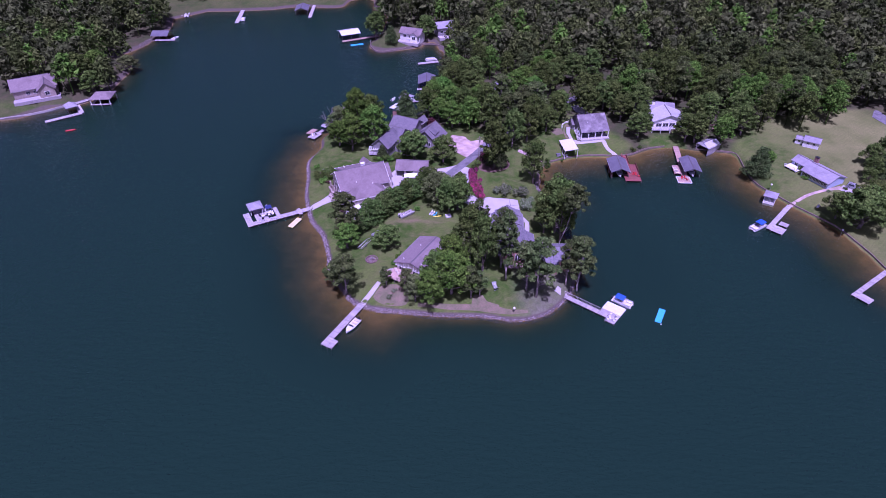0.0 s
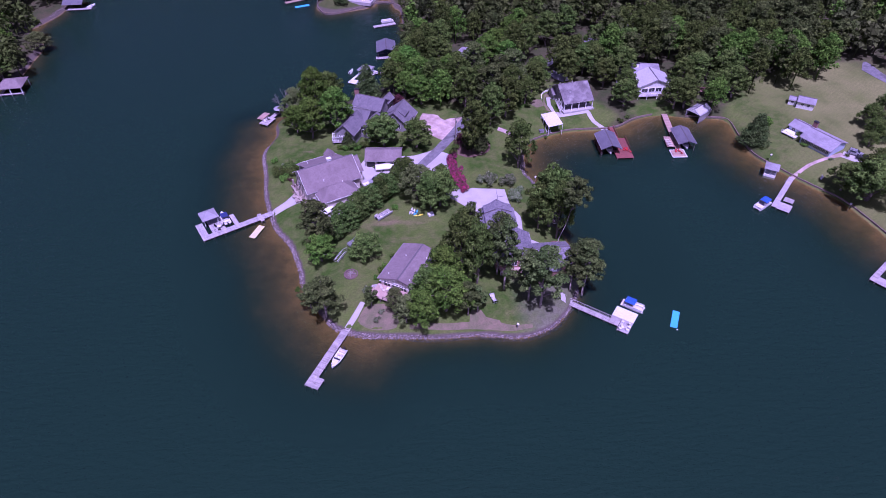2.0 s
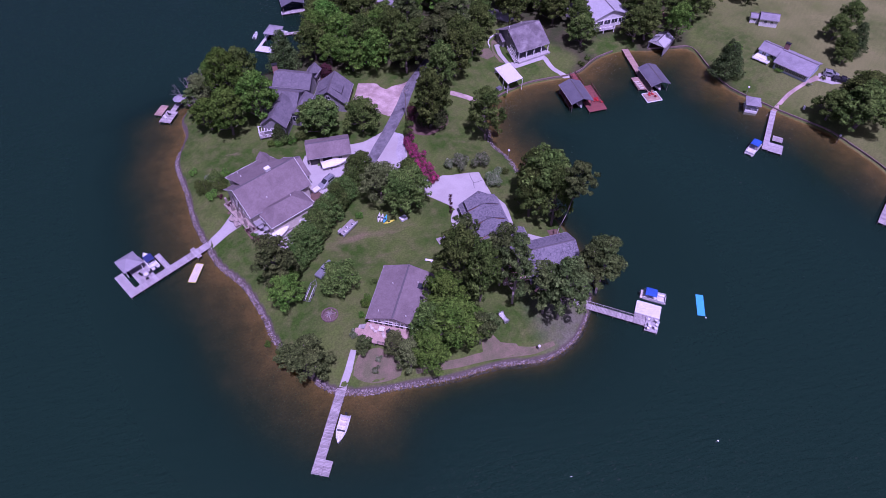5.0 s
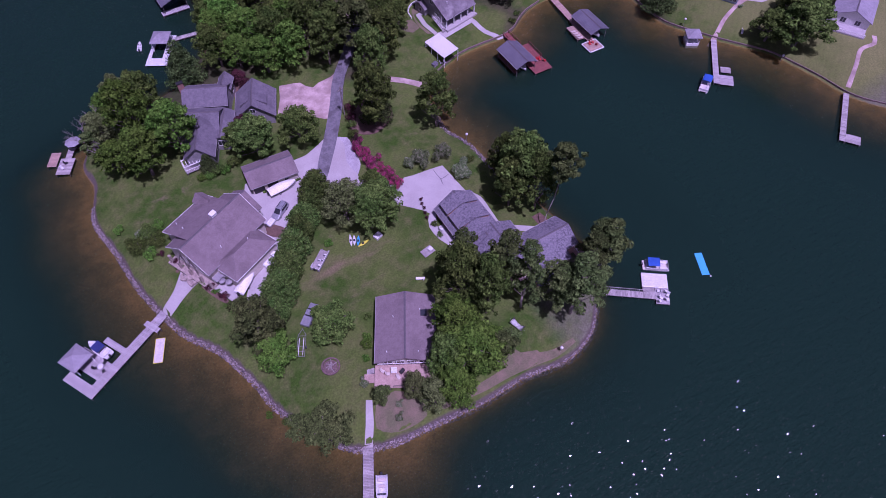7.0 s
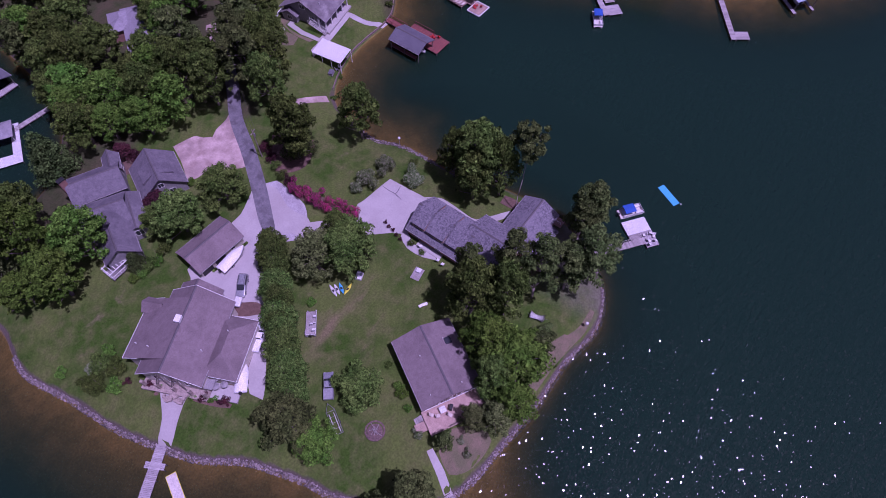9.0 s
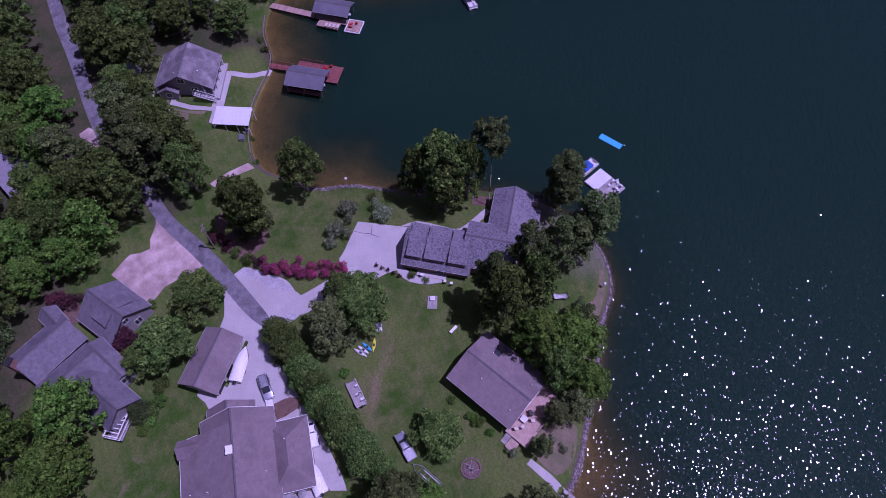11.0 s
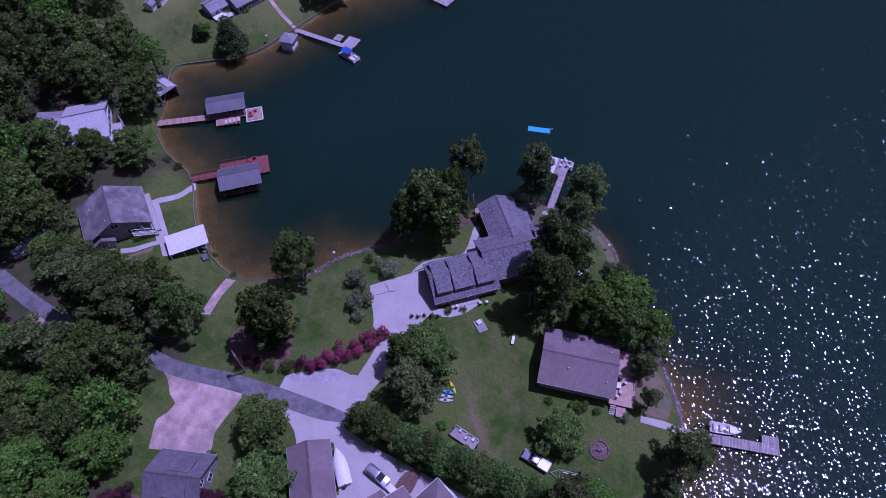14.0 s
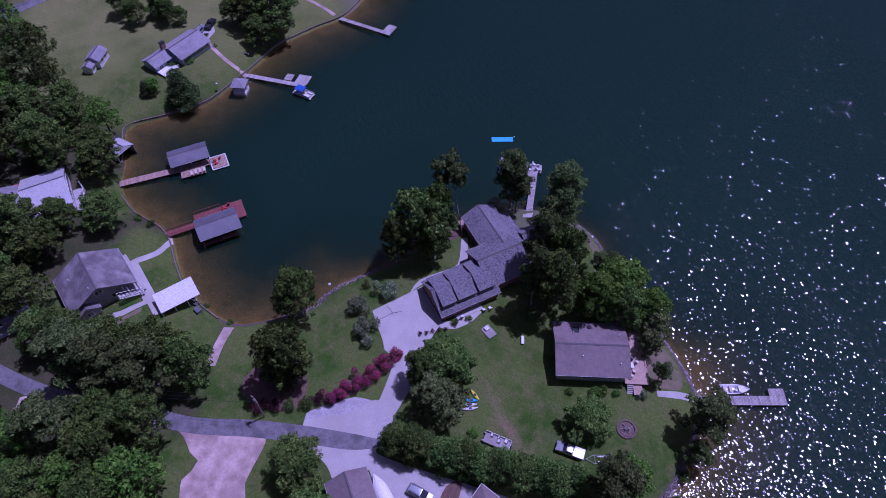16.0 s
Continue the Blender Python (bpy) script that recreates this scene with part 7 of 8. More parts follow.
# ---- garden and yard things ----
def kayak(x, y, z, turn, mat, label, L=3.4):
    ob = thing("kayak", x, y, z, turn, label, "kayak")
    bm = bmesh.new()
    rings = []
    for k in range(9):
        t = k / 8
        w = 0.38 * math.sin(math.pi * min(max(t, 0.04), 0.96)) ** 0.7
        xx = -L / 2 + L * t
        rings.append([bm.verts.new((xx, w * math.cos(a), 0.2 + 0.17 * math.sin(a) + 0.14 * abs(t - 0.5))) for a in np.linspace(0, 2 * math.pi, 9)[:-1]])
    for a, b in zip(rings, rings[1:]):
        for k in range(8):
            bm.faces.new((a[k], a[(k + 1) % 8], b[(k + 1) % 8], b[k]))
    bm.faces.new(rings[0][::-1])
    bm.faces.new(rings[-1])
    part("hull", bm, mat, ob, "", True)
    part("seat", softbox(-0.35, 0.25, -0.22, 0.22, 0.32, 0.4, 0.03), M["black"], ob)


gk = ground_z(-2, 177)
kayak(-3.3, 176.4, gk, 66, M["gelcoat"], "white kayak lying under trees", 2.7)
kayak(-2.6, 175.8, gk + 0.05, 60, M["foam_blue"], "light blue kayak lying under trees", 2.6)
kayak(-1.9, 174.6, gk, 8, M["yellow"], "yellow kayak lying on the lawn", 2.9)
kayak(-4.0, 176.8, gk, 70, M["gelcoat"], "white canoe lying under trees", 3.1)
tarp = thing("covered_table", 1.8, 174.6, ground_z(1.8, 174.6), 20, "small table under a pale tarpaulin by the trees", "table")
part("tarpaulin", softbox(-0.9, 0.9, -0.7, 0.7, 0.0, 0.8, 0.12), M["metal_white"], tarp)

fp = thing("fire_pit", -21.1, 151.6, ground_z(-21.1, 151.6), 0, "round stone-ringed fire pit heaped with branches", "fire pit")
rng = random.Random(5)
for k in range(22):
    bm = bmesh.new()
    a = 2 * math.pi * k / 22
    box(bm, -0.24, 0.24, -0.16, 0.16, -0.1, 0.22 + 0.08 * rng.random(), pose(1.75 * math.cos(a), 1.75 * math.sin(a), 0, 0, 0, math.degrees(a) + 90 + rng.uniform(-12, 12)))
    part("stone", bm, M["ash"], fp)
bm = bmesh.new()
bmesh.ops.create_cone(bm, segments=18, radius1=1.6, radius2=1.3, depth=0.16, cap_ends=True, matrix=pose(0, 0, 0.02))
part("ash_bed", bm, M["ash"], fp)
for k in range(11):
    a = rng.uniform(0, 2 * math.pi)
    r = rng.uniform(0.8, 1.6)
    bm = bmesh.new()
    cyl(bm, (r * math.cos(a), r * math.sin(a), 0.1), (-0.6 * math.cos(a + 0.4), -0.6 * math.sin(a + 0.4), 0.65 * rng.random() + 0.25), 0.07, 0.05, 6)
    part("branch", bm, M["twig"], fp, "bleached branch")

hk = thing("hammock", 16.0, 139.6, ground_z(16, 139.6), -75, "white fabric hammock on a curved stand", "hammock")
bm = bmesh.new()
grid = [[bm.verts.new((-1.5 + 3.0 * i / 8, (-0.85 + 1.7 * j / 4) * (0.62 + 0.38 * (i / 4 - 1) ** 2), 0.45 + 0.55 * (i / 4 - 1) ** 2 + 0.1 * (j / 2 - 1) ** 2)) for j in range(5)] for i in range(9)]
for i in range(8):
    for j in range(4):
        bm.faces.new((grid[i][j], grid[i + 1][j], grid[i + 1][j + 1], grid[i][j + 1]))
bmesh.ops.solidify(bm, geom=bm.faces[:], thickness=0.03)
part("sling", bm, M["white_paint"], hk, "white fabric sling", True)
bm = bmesh.new()
cyl(bm, (-1.2, 0, 0.05), (1.2, 0, 0.05), 0.05, 0.05, 6)
for s in (-1, 1):
    cyl(bm, (s * 1.2, 0, 0.05), (s * 2.0, 0, 1.1), 0.05, 0.04, 6)
    cyl(bm, (s * 1.2, -0.5, 0.04), (s * 1.2, 0.5, 0.04), 0.04, 0.04, 6)
part("stand", bm, M["galvanised"], hk)

bn = thing("bench", 4.4, 159.8, ground_z(4.4, 159.8), -30, "plain white bench on the lawn", "bench")
part("seat", softbox(-0.95, 0.95, -0.3, 0.3, 0.4, 0.5, 0.03), M["white_paint"], bn)
for s in (-0.7, 0.7):
    part("leg", boxed(s - 0.05, s + 0.05, -0.25, 0.25, -0.05, 0.4), M["white_paint"], bn)
pt = thing("garden_table", 9.6, 165.2, ground_z(9.6, 165.2), 10, "weathered wooden platform with a white cooler by the house", "table")
part("tabletop", boxed(-1.6, 1.3, -1.0, 1.0, 0.15, 0.25), M["dock_wood"], pt)
for sx in (-1.4, 1.1):
    for sy in (-0.8, 0.8):
        part("leg", boxed(sx - 0.05, sx + 0.05, sy - 0.05, sy + 0.05, -0.1, 0.15), M["dock_wood"], pt)
part("cooler", softbox(0.1, 1.1, -0.5, 0.5, 0.25, 0.7, 0.06), M["gelcoat"], pt, "white cooler")
for x, y, a in ((14.6, 163.6, 90), (14.4, 162.2, 95), (15.2, 168.6, 60)):
    deck_chair(x, y, ground_z(x, y) + 0.15, a, M["gelcoat"], "white garden chair on a porch")
for x, y, a in ((-12.8, 144.6, 30), (-12.2, 143.6, 60), (-10.8, 141.8, 10), (-8.6, 140.4, 80)):
    deck_chair(x, y, zf + 1.06, a, M["cushion"], "beige garden chair on a cedar deck")
gt = thing("patio_table", -10.9, 143.6, zf + 1.06, 61, "square white table on a cedar deck", "table")
part("tabletop", softbox(-0.6, 0.6, -0.6, 0.6, 0.68, 0.74, 0.02), M["gelcoat"], gt)
for sx in (-0.5, 0.5):
    for sy in (-0.5, 0.5):
        part("leg", boxed(sx - 0.03, sx + 0.03, sy - 0.03, sy + 0.03, 0, 0.68), M["gelcoat"], gt)
gr = thing("grill", -9.6, 142.6, zf + 1.06, 20, "black covered barbecue grill on a deck", "grill")
part("body", softbox(-0.55, 0.55, -0.3, 0.3, 0.1, 1.05, 0.1), M["black"], gr)
for a in range(4):
    x, y = -31.6 + 1.1 * math.cos(a * 1.6), 180.6 + 1.1 * math.sin(a * 1.6)
    t = thing("patio_umbrella", x, y, 3.6, 0, "round dark green patio umbrella on a concrete terrace", "umbrella", "terrace umbrellas")
    bm = bmesh.new()
    bmesh.ops.create_cone(bm, segments=10, radius1=0.75, radius2=0.04, depth=0.35, cap_ends=True, matrix=pose(0, 0, 1.9))
    part("canopy", bm, M["grey_siding"], t)
    bm = bmesh.new()
    cyl(bm, (0, 0, 0), (0, 0, 1.8), 0.03, 0.03, 6)
    part("pole", bm, M["galvanised"], t)


def utility_pole(x, y, h, label):
    ob = thing("utility_pole", x, y, ground_z(x, y), 20, label, "pole")
    bm = bmesh.new()
    cyl(bm, (0, 0, -0.8), (0, 0, h), 0.16, 0.11, 8)
    part("pole", bm, M["pale_bark"], ob)
    part("crossarm", boxed(-0.9, 0.9, -0.06, 0.06, h - 0.9, h - 0.76), M["pale_bark"], ob)
    bm = bmesh.new()
    cyl(bm, (0.3, 0, h - 2.4), (0.3, 0, h - 1.5), 0.22, 0.22, 10)
    part("transformer", bm, M["galvanised"], ob, "grey transformer can")
    for s in (-0.8, 0.8):
        bm = bmesh.new()
        cyl(bm, (s, 0, h - 0.76), (s, 0, h - 0.6), 0.05, 0.03, 6)
        part("insulator", bm, M["gelcoat"], ob)
    return ob


utility_pole(12.6, 213.6, 9.5, "wooden utility pole with a transformer by the lane")
utility_pole(31.2, 244.6, 9.5, "wooden utility pole among the trees by the lane")
wire = bpy.data.curves.new("power_line", 'CURVE')
wire.dimensions = '3D'
wire.bevel_depth = 0.02
for off in (-0.7, 0.0, 0.7):
    sp = wire.splines.new('POLY')
    sp.points.add(12)
    for k in range(13):
        t = k / 12
        sp.points[k].co = (12.6 + 18.6 * t + off * 0.8, 213.6 + 31 * t - off * 0.5, 3.2 + 8.8 - 1.4 * 4 * t * (1 - t), 1)
wire.materials.append(M["black"])
tagged(new("power_line", wire), "three thin sagging power cables between poles", "cable")

for x, y, h, text in ((36.4, 191.4, 2.4, "white globe lamp on a post by the rocks"), (21.0, 130.8, 1.4, "small white globe lamp post on the bank"), (129.6, 170.6, 2.6, "white globe lamp on a post by the seawall"), (116.4, 196.6, 2.2, "white globe lamp on a post by the gazebo")):
    lp = thing("lamp_post", x, y, ground_z(x, y), 0, text, "lamp")
    bm = bmesh.new()
    cyl(bm, (0, 0, -0.4), (0, 0, h), 0.05, 0.05, 7)
    part("pole", bm, M["galvanised"], lp)
    bm = bmesh.new()
    bmesh.ops.create_uvsphere(bm, u_segments=12, v_segments=8, radius=0.36, matrix=pose(0, 0, h + 0.3))
    part("globe", bm, M["gelcoat"], lp, "white globe", True)
for x, y, a in ((47.2, 226.0 - 6.2, 20), (46.0, 219.8, 60)):
    deck_chair(x, y, ground_z(x, y), a, M["gelcoat"], "white garden chair on the lawn")
bx = thing("storage_box", 43.8, 219.8, ground_z(43.8, 219.8), 20, "dark blue storage box on the lawn by the water", "box")
part("body", softbox(-0.8, 0.8, -0.6, 0.6, 0, 0.8, 0.08), M["grey_siding"], bx)
part("lid", softbox(-0.85, 0.85, -0.65, 0.65, 0.8, 0.95, 0.05), M["metal_grey"], bx)
sl = thing("garden_swing", 128, 184.6, ground_z(128, 184.6), 40, "white metal garden seat on the lawn", "bench")
part("seat", softbox(-0.7, 0.7, -0.3, 0.3, 0.4, 0.48, 0.02), M["white_paint"], sl)
part("backrest", softbox(-0.7, 0.7, 0.26, 0.32, 0.48, 0.95, 0.02), M["white_paint"], sl)
for s in (-0.6, 0.6):
    part("leg", boxed(s - 0.04, s + 0.04, -0.28, 0.28, -0.05, 0.4), M["white_paint"], sl)
for k in range(5):
    plant("shrub_plum", 13.0 - 0.35 * k + 2.4, 178.6 - 1.35 * k, 0.5, 1.1, 0, "small reddish conical shrub in a row by the driveway")


bm = bmesh.new()
for (x0, y0), (x1, y1) in (((23.8, 181.9), (22.6, 181.6)), ((22.6, 181.6), (21.9, 181.9)), ((22.4, 182.8), (22.5, 179.0)), ((25.2, 181.4), (23.8, 181.9)), ((22.5, 179), (22.9, 177.6)), ((21.9, 181.9), (19.6, 180.6))):
    d = math.hypot(x1 - x0, y1 - y0)
    zz = ground_z((x0 + x1) / 2, (y0 + y1) / 2) + 0.05
    box(bm, 0, d, -0.025, 0.025, 0, 0.02, pose(x0, y0, zz, 0, 0, math.degrees(math.atan2(y1 - y0, x1 - x0))))
tagged(part("concrete_crack", bm, M["gravel"]), "dark jagged cracks across a concrete driveway", "crack", kind="structure")

for kind, x, y, r in (("shrub_plum", -38.4, 194.2, 0.8), ("shrub_plum", -39.6, 191.8, 0.8), ("shrub", -39.0, 193, 0.6), ("shrub_dark", -40.2, 190.6, 0.6), ("shrub", -36.9, 183.8, 0.7), ("shrub_plum", -35.8, 181.8, 0.8), ("shrub", -35.2, 180.4, 0.7), ("shrub_plum", -34.2, 178.6, 0.8), ("shrub_plum", -33.4, 177.4, 0.8)):
    plant(kind, x, y, r, r * 1.3)

# ---- hedge, shrubs ----
KINDS["cypress"] = ("cypress_tree", "column", "leaf_hedge", "bark", 6800, 0.2, "dense green cypress in a tall clipped hedge row")
hedge = catmull([(-4.6, 193.2), (-6.6, 190.8), (-10.6, 186.4), (-15.2, 181.2), (-19.6, 176), (-23.4, 170.8), (-25.6, 167.4)], 2.1)
for k, (x, y) in enumerate(hedge):
    ob = plant("cypress", float(x) + 0.2 + 0.5 * math.sin(k * 4.1), float(y) - 0.5, 3.7 + 0.5 * math.sin(k * 2.3), 8.8 + 1.2 * math.sin(k * 1.7))
    ob["group"] = "hedge row"
shrubs_bay = [("shrub_pink", 10.2, 200.4, 1.9, 3.4), ("shrub_pink", 10.0, 197.2, 2.0, 3.6), ("shrub_pink", 10.8, 194.0, 2.0, 3.5), ("shrub_pink", 11.4, 190.8, 1.9, 3.4), ("shrub_pink", 12.2, 187.6, 2.0, 3.4), ("shrub_pink", 12.6, 185.2, 1.5, 2.8), ("shrub_plum", 14.8, 214.2, 1.7, 2.8), ("shrub_plum", 13.0, 211.2, 1.6, 2.6), ("shrub_dark", 10.8, 205.6, 1.5, 2.2), ("shrub_plum", 10.6, 203.2, 1.5, 2.4), ("shrub_dark", 12, 208.6, 1.4, 2.2), ("shrub_pale", 21.3, 188.6, 2.5, 4.0), ("shrub_pale", 26.9, 187.9, 2.5, 4.0), ("shrub_pale", 28.2, 180.6, 2.5, 4.0), ("shrub_dark", 32.8, 183.8, 1.1, 1.8), ("shrub_pale", 18.6, 189.4, 1.6, 2.6), ("shrub", -48.2, 208.2, 1.4, 1.6), ("shrub_dark", -45.6, 200.4, 2.3, 2.6), ("shrub", -43.6, 197.2, 1.8, 2.0), ("shrub_dark", -42.6, 202, 2.3, 3.0)]
shrubs_evergreen = [("shrub_dark", -41.6, 199, 2.2, 2.8), ("shrub_dark", -47, 203.2, 1.5, 1.6), ("shrub_pale", -44.2, 203.4, 1.5, 1.8), ("shrub", -39.8, 203.6, 1.6, 2.2), ("shrub_plum", -42.0, 195.8, 0.9, 1.0), ("shrub_plum", -39.8, 192.0, 0.9, 1.0), ("shrub_plum", -35.2, 181.6, 0.9, 1.0), ("shrub_plum", -33.2, 178.2, 0.9, 1.0), ("shrub", -39.0, 190.0, 0.8, 0.9), ("shrub", -36.4, 183.4, 0.8, 0.8), ("shrub", -34.2, 179.9, 0.7, 0.8), ("shrub_dark", -22.8, 211.6, 1.8, 2.8), ("shrub", -25.0, 211.4, 1.5, 2.2), ("shrub", -27.0, 212.0, 1.4, 1.8), ("shrub", -20.4, 211.0, 1.5, 2.2), ("shrub_dark", -18.6, 212.0, 1.7, 2.8), ("shrub", -12.9, 151.4, 1.4, 2.0), ("shrub", -11.9, 153.4, 1.2, 1.8), ("shrub_dark", -9.9, 157.4, 0.9, 1.2), ("shrub", -14.2, 149.4, 0.9, 1.4)]
shrubs_court = [("shrub_pale", -17.0, 144.8, 1.0, 1.4), ("shrub", -9.0, 178.6, 1.2, 1.5), ("shrub_pale", -14.2, 135.6, 0.9, 1.2), ("shrub_pale", -13.0, 137.8, 0.8, 1.0), ("shrub_dark", 14.4, 170.6, 0.9, 1.2), ("shrub_dark", 14.2, 167.6, 0.8, 1.0), ("shrub", -35.6, 150.2, 0.9, 1.2), ("shrub_dark", -33.0, 146.6, 1.3, 1.8), ("shrub", 129.8, 200.6, 1.3, 1.4), ("shrub_dark", 130.4, 206.6, 1.2, 1.6), ("shrub_dark", 140.6, 193.8, 0.9, 1.0), ("shrub_pale", 134.6, 192.4, 0.8, 0.7), ("shrub", 28.0, 159.4, 1.0, 1.2), ("shrub_plum", -4.8, 236.2, 1.8, 2.6), ("shrub_plum", -9.2, 238.4, 1.6, 2.2), ("shrub", -2.2, 221.2, 1.2, 1.4), ("shrub", -28, 233, 1.5, 2), ("shrub_dark", 45, 217.8, 0.7, 0.9), ("shrub_dark", 73.6, 224.6, 1.2, 1.4), ("shrub_dark", 76.8, 226.6, 1.0, 1.2)]
shrubs_lot = [("shrub_dark", 38.2, 214.4, 0.9, 1.0), ("olive", -161.6, 304, 5.6, 9), ("oak", -165, 275.8, 6.0, 12), ("oak_wide", -174, 283, 6.6, 15), ("bright", -170, 292, 6.6, 14)]
for kind, x, y, r, h in itertools.chain(shrubs_bay, shrubs_evergreen, shrubs_court, shrubs_lot):
    plant(kind, x, y, r, h)
plant("plum", -11.6, 221.6, 2.8, 5.4)
plant("plum", -6.5, 239.0, 2.6, 4.4)
bm = bmesh.new()
for k in range(20):
    box(bm, -0.3, 0.3, -0.26, 0.26, 0, 0.55 + 0.03 * math.sin(k * 3), pose(-15.4 + 0.47 * k, 200.15 - 0.035 * k, 3.25, 0, 0, k * 37 % 30))
bmesh.ops.bevel(bm, geom=bm.edges[:], offset=0.1, segments=1, affect='EDGES')
tagged(part("low_hedge", bm, M["leaf_hedge"]), "low clipped hedge strip along the garage", "hedge")


def snag(x, y, h, seed, label):
    """A dead tree with bare forking branches."""
    r = random.Random(seed)
    ob = thing("dead_tree", x, y, ground_z(x, y), 0, label, "tree")
    bm = bmesh.new()
    cyl(bm, (0, 0, -0.5), (0.2, 0, h * 0.6), 0.2, 0.12, 7)
    part("trunk", bm, M["twig"], ob)
    bm = bmesh.new()

    def fork(p, d, length, rad, depth):
        q = p + d * length
        cyl(bm, p, q, rad, rad * 0.6, 5)
        if depth:
            for _ in range(3):
                e = (d + Vector((r.uniform(-0.8, 0.8), r.uniform(-0.8, 0.8), r.uniform(-0.2, 0.5)))).normalized()
                fork(p + d * length * r.uniform(0.5, 1), e, length * 0.68, rad * 0.55, depth - 1)
    fork(Vector((0.2, 0, h * 0.55)), Vector((0, 0, 1)), h * 0.25, 0.11, 3)
    fork(Vector((0.1, 0, h * 0.4)), Vector((-0.7, 0.1, 0.6)).normalized(), h * 0.25, 0.09, 3)
    part("branch", bm, M["twig"], ob)


snag(-46.6, 233.4, 13, 3, "bare grey dead tree at the water's edge")
snag(-44.4, 228.6, 10, 4, "bare grey dead tree at the water's edge")
snag(-42.8, 237.6, 12, 6, "bare grey dead tree at the water's edge")


# ---- far woods ----
def woodland(name, leaf, spots, n, size, seed, form, label):
    """Many crowns with trunks joined into one mesh."""
    r = np.random.default_rng(seed)
    shapes = []
    for s in range(5):
        lobes, h = tree_lobes(form, r)
        p, d = crown_points(r, lobes, n, 0.24 if n < 1000 else 0.6)
        shapes.append((p, d, h))
    vs, fs, base = [], [], 0
    for x, y, s, hh in spots:
        p, d, h = shapes[r.integers(5)]
        a = r.uniform(0, 2 * math.pi)
        c, q = math.cos(a), math.sin(a)
        rot = np.array([[c, -q, 0], [q, c, 0], [0, 0, 1]])
        pp = (p @ rot.T) * (s, s, hh) + (x, y, ground_z(x, y))
        v, f = cards(pp, d @ rot.T, size * s, r)
        tv = np.array([[0.25 * math.cos(k * 2.1) + x, 0.25 * math.sin(k * 2.1) + y, ground_z(x, y) + z] for z in (-0.3, h * hh * 0.7) for k in range(3)])
        vs += [v, tv]
        fs += [f + base, np.array([[0, 1, 4], [0, 4, 3], [1, 2, 5], [1, 5, 4], [2, 0, 3], [2, 3, 5]]) + base + len(v)]
        base += len(v) + 6
    ob = new(name, mesh_from(name, np.vstack(vs), np.vstack(fs), leaf))
    tagged(ob, label, "woods", kind="stuff")


clear_lots = [
    [(-52, 238), (-52, 118), (40, 118), (40, 214), (36, 222), (24, 230), (12, 236), (-2, 238), (-4, 246), (-20, 246), (-40, 252)],
    [(36, 222), (44, 214), (60, 215), (68, 219), (74, 226), (72, 244), (66, 250), (52, 250), (45, 246), (42, 234)],
    [(74, 226), (84, 232), (110, 229), (110, 234), (98, 237), (101, 256), (84, 260), (80, 246), (80, 236)],
]
clear_lanes = [
    [(16, 226), (20, 223), (26, 232), (33, 242), (43, 251), (66, 272), (74, 282), (66, 288), (56, 278), (38, 260), (28, 248), (20, 236)],
    [(108, 222), (118, 232), (130, 238), (138, 236), (146, 232), (152, 240), (168, 256), (176, 262), (230, 200), (230, 90), (108, 120)],
    [(-50, 325), (-50, 366), (-36, 364), (-26, 360), (-2, 362), (2, 352), (0, 340), (-8, 330)],
]
clear_drives = [
    [(-222, 230), (-206, 256), (-202, 282), (-184, 282), (-174, 268), (-160, 270), (-156, 240)],
    [(-200, 396), (-196, 412), (-130, 416), (-60, 426), (-50, 400)],
    [(14, 254), (14, 278), (32, 280), (36, 262), (28, 250)],
]
clear_shores = [
    [(-180, 326), (-182, 346), (-164, 354), (-160, 330)],
    [(60, 268), (70, 286), (84, 298), (104, 308), (107, 302), (90, 288), (76, 278), (66, 264)],
    [(26, 238), (33, 240), (48, 252), (70, 268), (76, 284), (66, 284), (46, 265), (31, 250)],
]
wood_rng = random.Random(21)
woods = {"near": [], "pine": [], "oak": [], "bright": []}
nearwoods = {"pine": [], "oak": [], "bright": []}
gap = 8.0
spots_xy = []
for i in range(-43, 45):
    for j in range(0, 44):
        x = i * gap + (gap / 2 if j % 2 else 0) + wood_rng.uniform(-2.6, 2.6)
        y = 222 + j * gap * 0.92 + wood_rng.uniform(-2.6, 2.6)
        spots_xy.append((x, y))
arr = np.array(spots_xy)
dist = shore_distance(arr[:, 0], arr[:, 1])
ok = dist > 1.2
for poly in itertools.chain(clear_lots, clear_lanes, clear_drives, clear_shores):
    ok &= ~inside_poly(poly, arr[:, 0], arr[:, 1])
ok &= np.abs(arr[:, 0] + 0.0) < 0.62 * (arr[:, 1] + 60)
for (x, y), good in zip(spots_xy, ok):
    if not good:
        continue
    if any((x - q[0]) ** 2 + (y - q[1]) ** 2 < 30 for q in planted):
        continue
    kind = wood_rng.choices(("pine", "oak", "bright"), (5, 6, 1.8))[0]
    s = wood_rng.uniform(0.75, 1.25)
    hgt = wood_rng.uniform(0.95, 1.5)
    (nearwoods if y < 292 and -20 < x < 170 else woods)[kind].append((x, y, s * (1.2 if kind == "pine" else 1.0), hgt * (0.85 if kind == "pine" else 1.05)))
M["wood_pine"] = leaf_material("far_pine_needles", (0.062, 0.084, 0.028), (0.114, 0.132, 0.048), 0.3, 0.06, 0.65)
M["wood_oak"] = leaf_material("far_oak_leaves", (0.054, 0.084, 0.018), (0.104, 0.134, 0.034), 0.3, 0.06, 0.65)
woodland("woodland_pines", M["wood_pine"], woods["pine"], 330, 0.78, 31, "pine", "dense grey-green pine woodland behind the lots")
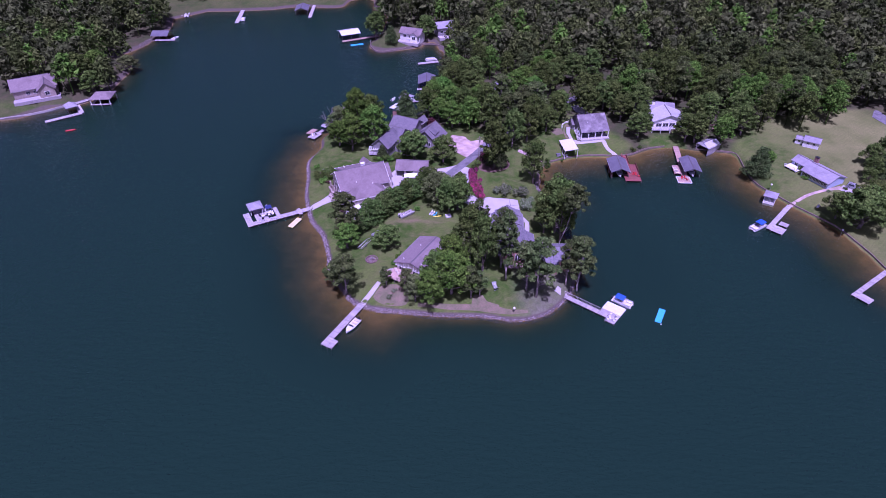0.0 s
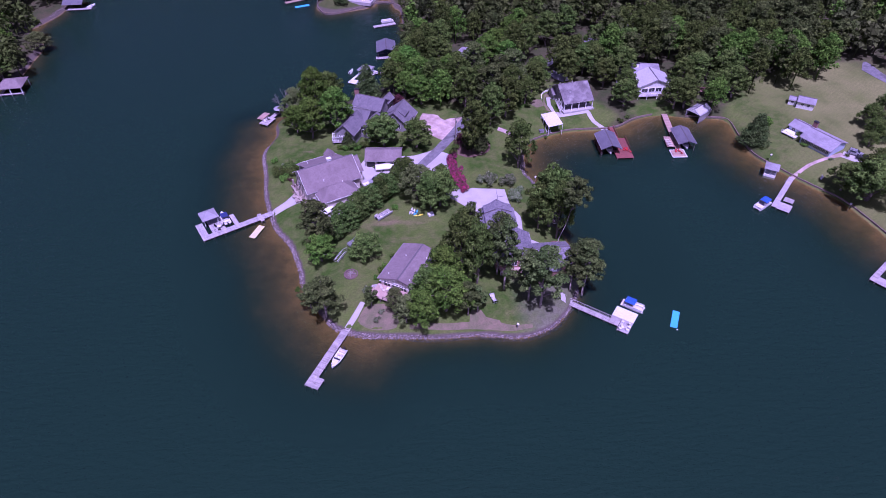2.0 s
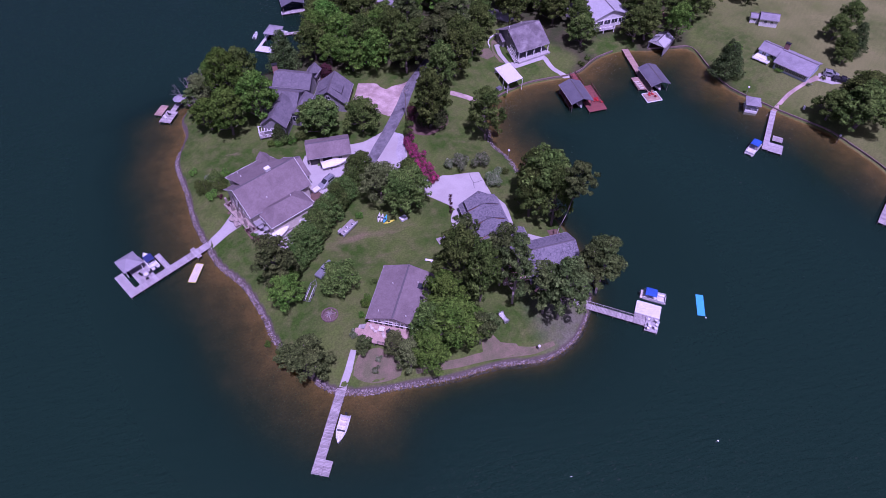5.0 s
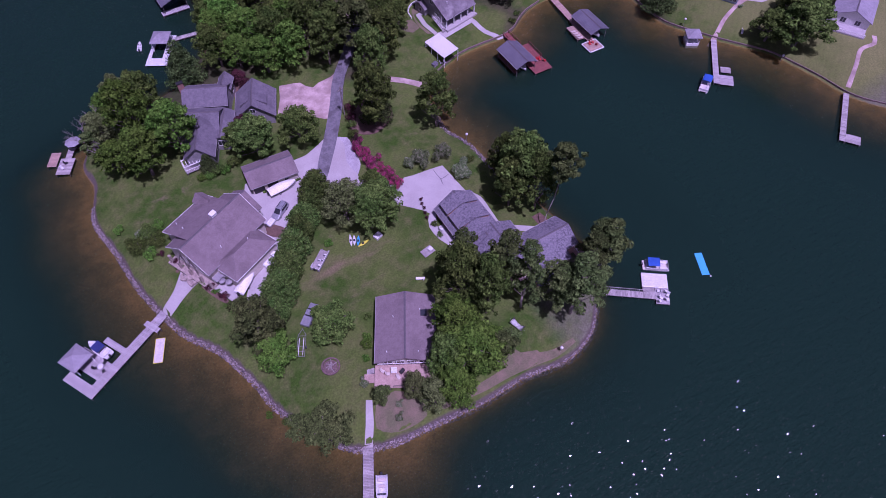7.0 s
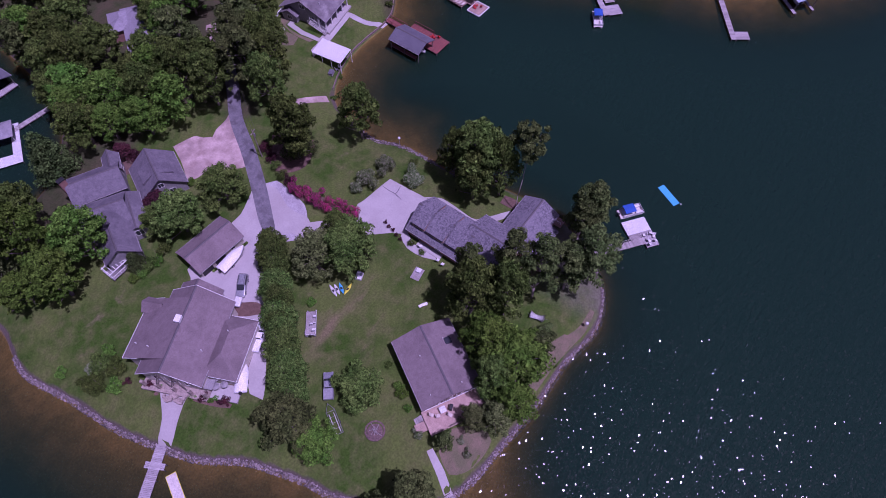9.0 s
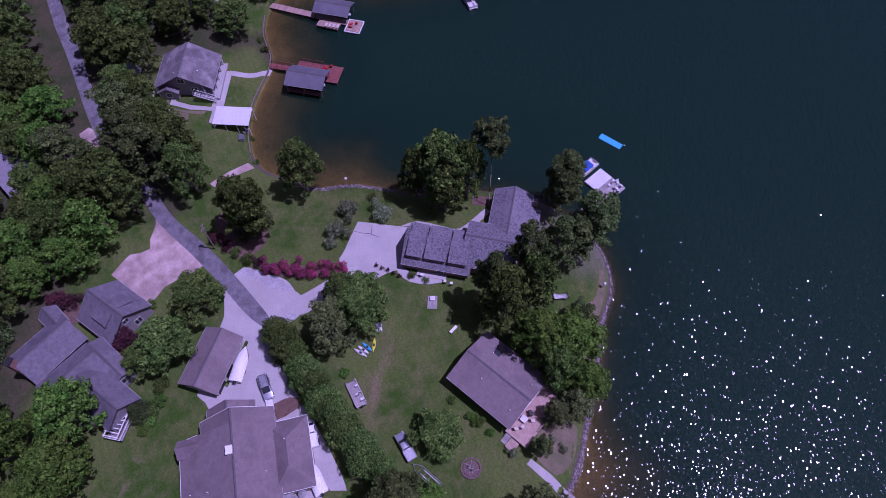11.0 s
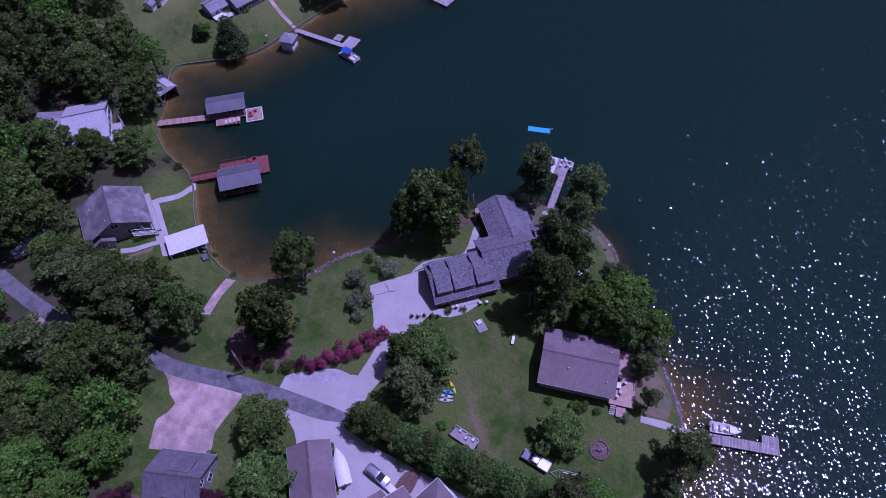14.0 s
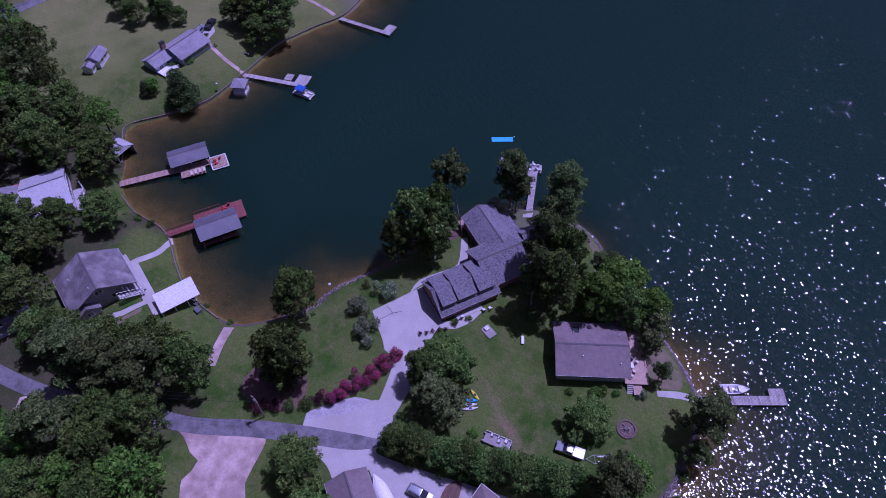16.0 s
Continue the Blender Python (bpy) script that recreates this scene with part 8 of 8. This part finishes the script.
woodland("woodland_oaks", M["wood_oak"], woods["oak"], 350, 0.8, 32, "broad", "dense dark green broadleaf woodland behind the lots")
woodland("woodland_bright", M["leaf_bright"], woods["bright"], 360, 0.8, 33, "broad", "lighter green trees scattered through the woodland")
woodland("woodland_edge_pines", M["leaf_pine"], nearwoods["pine"], 3600, 0.27, 41, "pine", "grey-green pines along the edge of the woods")
woodland("woodland_edge_oaks", M["leaf_oak"], nearwoods["oak"], 3900, 0.28, 42, "broad", "dark green broadleaf trees along the edge of the woods")
woodland("woodland_edge_bright", M["leaf_bright"], nearwoods["bright"], 3900, 0.28, 43, "broad", "lighter green trees along the edge of the woods")


# ---- shore edges: rocks, seawall ----
def rock_mesh(seed):
    r = random.Random(seed)
    bm = bmesh.new()
    bmesh.ops.create_icosphere(bm, subdivisions=1, radius=0.5)
    for v in bm.verts:
        v.co *= r.uniform(0.75, 1.2)
        v.co.z *= 0.7
    v = np.array([tuple(q.co) for q in bm.verts])
    f = np.array([[q.index for q in fc.verts] for fc in bm.faces])
    bm.free()
    return v, f


rock_shapes = [rock_mesh(k) for k in range(6)]


def riprap(name, control, n_per_m, label, inland=2.2):
    line = catmull(control, 0.5)
    r = np.random.default_rng(len(control))
    vs, fs, base = [], [], 0
    mid, nxt = line[len(line) // 2], line[len(line) // 2 + 1]
    probe = mid + np.array([mid[1] - nxt[1], nxt[0] - mid[0]]) / np.linalg.norm(nxt - mid)
    facing = 1 if shore_distance(probe[:1], probe[1:])[0] > 0 else -1
    for a, b in zip(line, line[1:]):
        d = b - a
        L = np.linalg.norm(d)
        if L < 1e-6:
            continue
        nrm = np.array([-d[1], d[0]]) / L
        nrm = nrm * facing
        for _ in range(max(1, int(L * n_per_m + r.random()))):
            side = r.uniform(-0.9, inland)
            p = a + d * r.random() + nrm * side
            v, f = rock_shapes[r.integers(6)]
            s = r.uniform(0.16, 0.46)
            an = r.uniform(0, 6.28)
            c, q = math.cos(an), math.sin(an)
            vv = (v * s) @ np.array([[c, -q, 0], [q, c, 0], [0, 0, 1]]).T + (p[0], p[1], ground_z(p[0], p[1]) + 0.1)
            vs.append(vv)
            fs.append(f + base)
            base += len(vv)
    tagged(new(name, mesh_from(name, np.vstack(vs), np.vstack(fs), M["rock"])), label, "rocks", kind="stuff")


riprap("riprap_west", west_shore[3:14], 28, "grey rubble rocks lining the west bank", 0.2)
riprap("riprap_point", [west_shore[-2], west_shore[-1], *point_shore[:12]], 28, "grey and pinkish rubble rocks lining the point", 0.25)
riprap("riprap_bay", bay_shore[:5], 16, "pale rubble rocks along the bay", 1.2)
riprap("riprap_far", [(-171, 326), (-170, 336), (-171, 344), (-167, 354)], 8, "pale rubble rocks on the far bank", 2)


def seawall(name, control, top, mat, label):
    line = catmull(control, 1.2)
    bm = bmesh.new()
    rows = []
    mid, nxt = line[len(line) // 2], line[len(line) // 2 + 1]
    probe = mid + np.array([mid[1] - nxt[1], nxt[0] - mid[0]]) / np.linalg.norm(nxt - mid)
    facing = 1 if shore_distance(probe[:1], probe[1:])[0] > 0 else -1
    for k, p in enumerate(line):
        d = line[min(k + 1, len(line) - 1)] - line[max(k - 1, 0)]
        n = np.array([-d[1], d[0]]) / (np.linalg.norm(d) + 1e-9)
        n = n * facing
        a, b = p - n * 0.05, p + n * 0.2
        rows.append([bm.verts.new((*a, -1.0)), bm.verts.new((*a, top)), bm.verts.new((*b, top)), bm.verts.new((*b, -0.6))])
    for a, b in zip(rows, rows[1:]):
        for k in range(4):
            bm.faces.new((a[k], a[(k + 1) % 4], b[(k + 1) % 4], b[k]))
    bm.faces.new(rows[0])
    bm.faces.new(rows[-1][::-1])
    tagged(part(name, bm, mat), label, "seawall", kind="structure")


seawall("seawall", bay_shore[6:15], 0.95, M["wall_wood"], "low dark timber seawall along the bay lawn")
seawall("seawall", [*bay_shore[16:], *east_shore[:13]], 0.95, M["wall_wood"], "low dark timber seawall along the far lawn")
seawall("seawall", far_bank[11:17], 0.9, M["wall_wood"], "low dark seawall round the lawn point")
seawall("seawall", left_bank[3:8], 0.9, M["concrete"], "pale concrete seawall on the far bank")
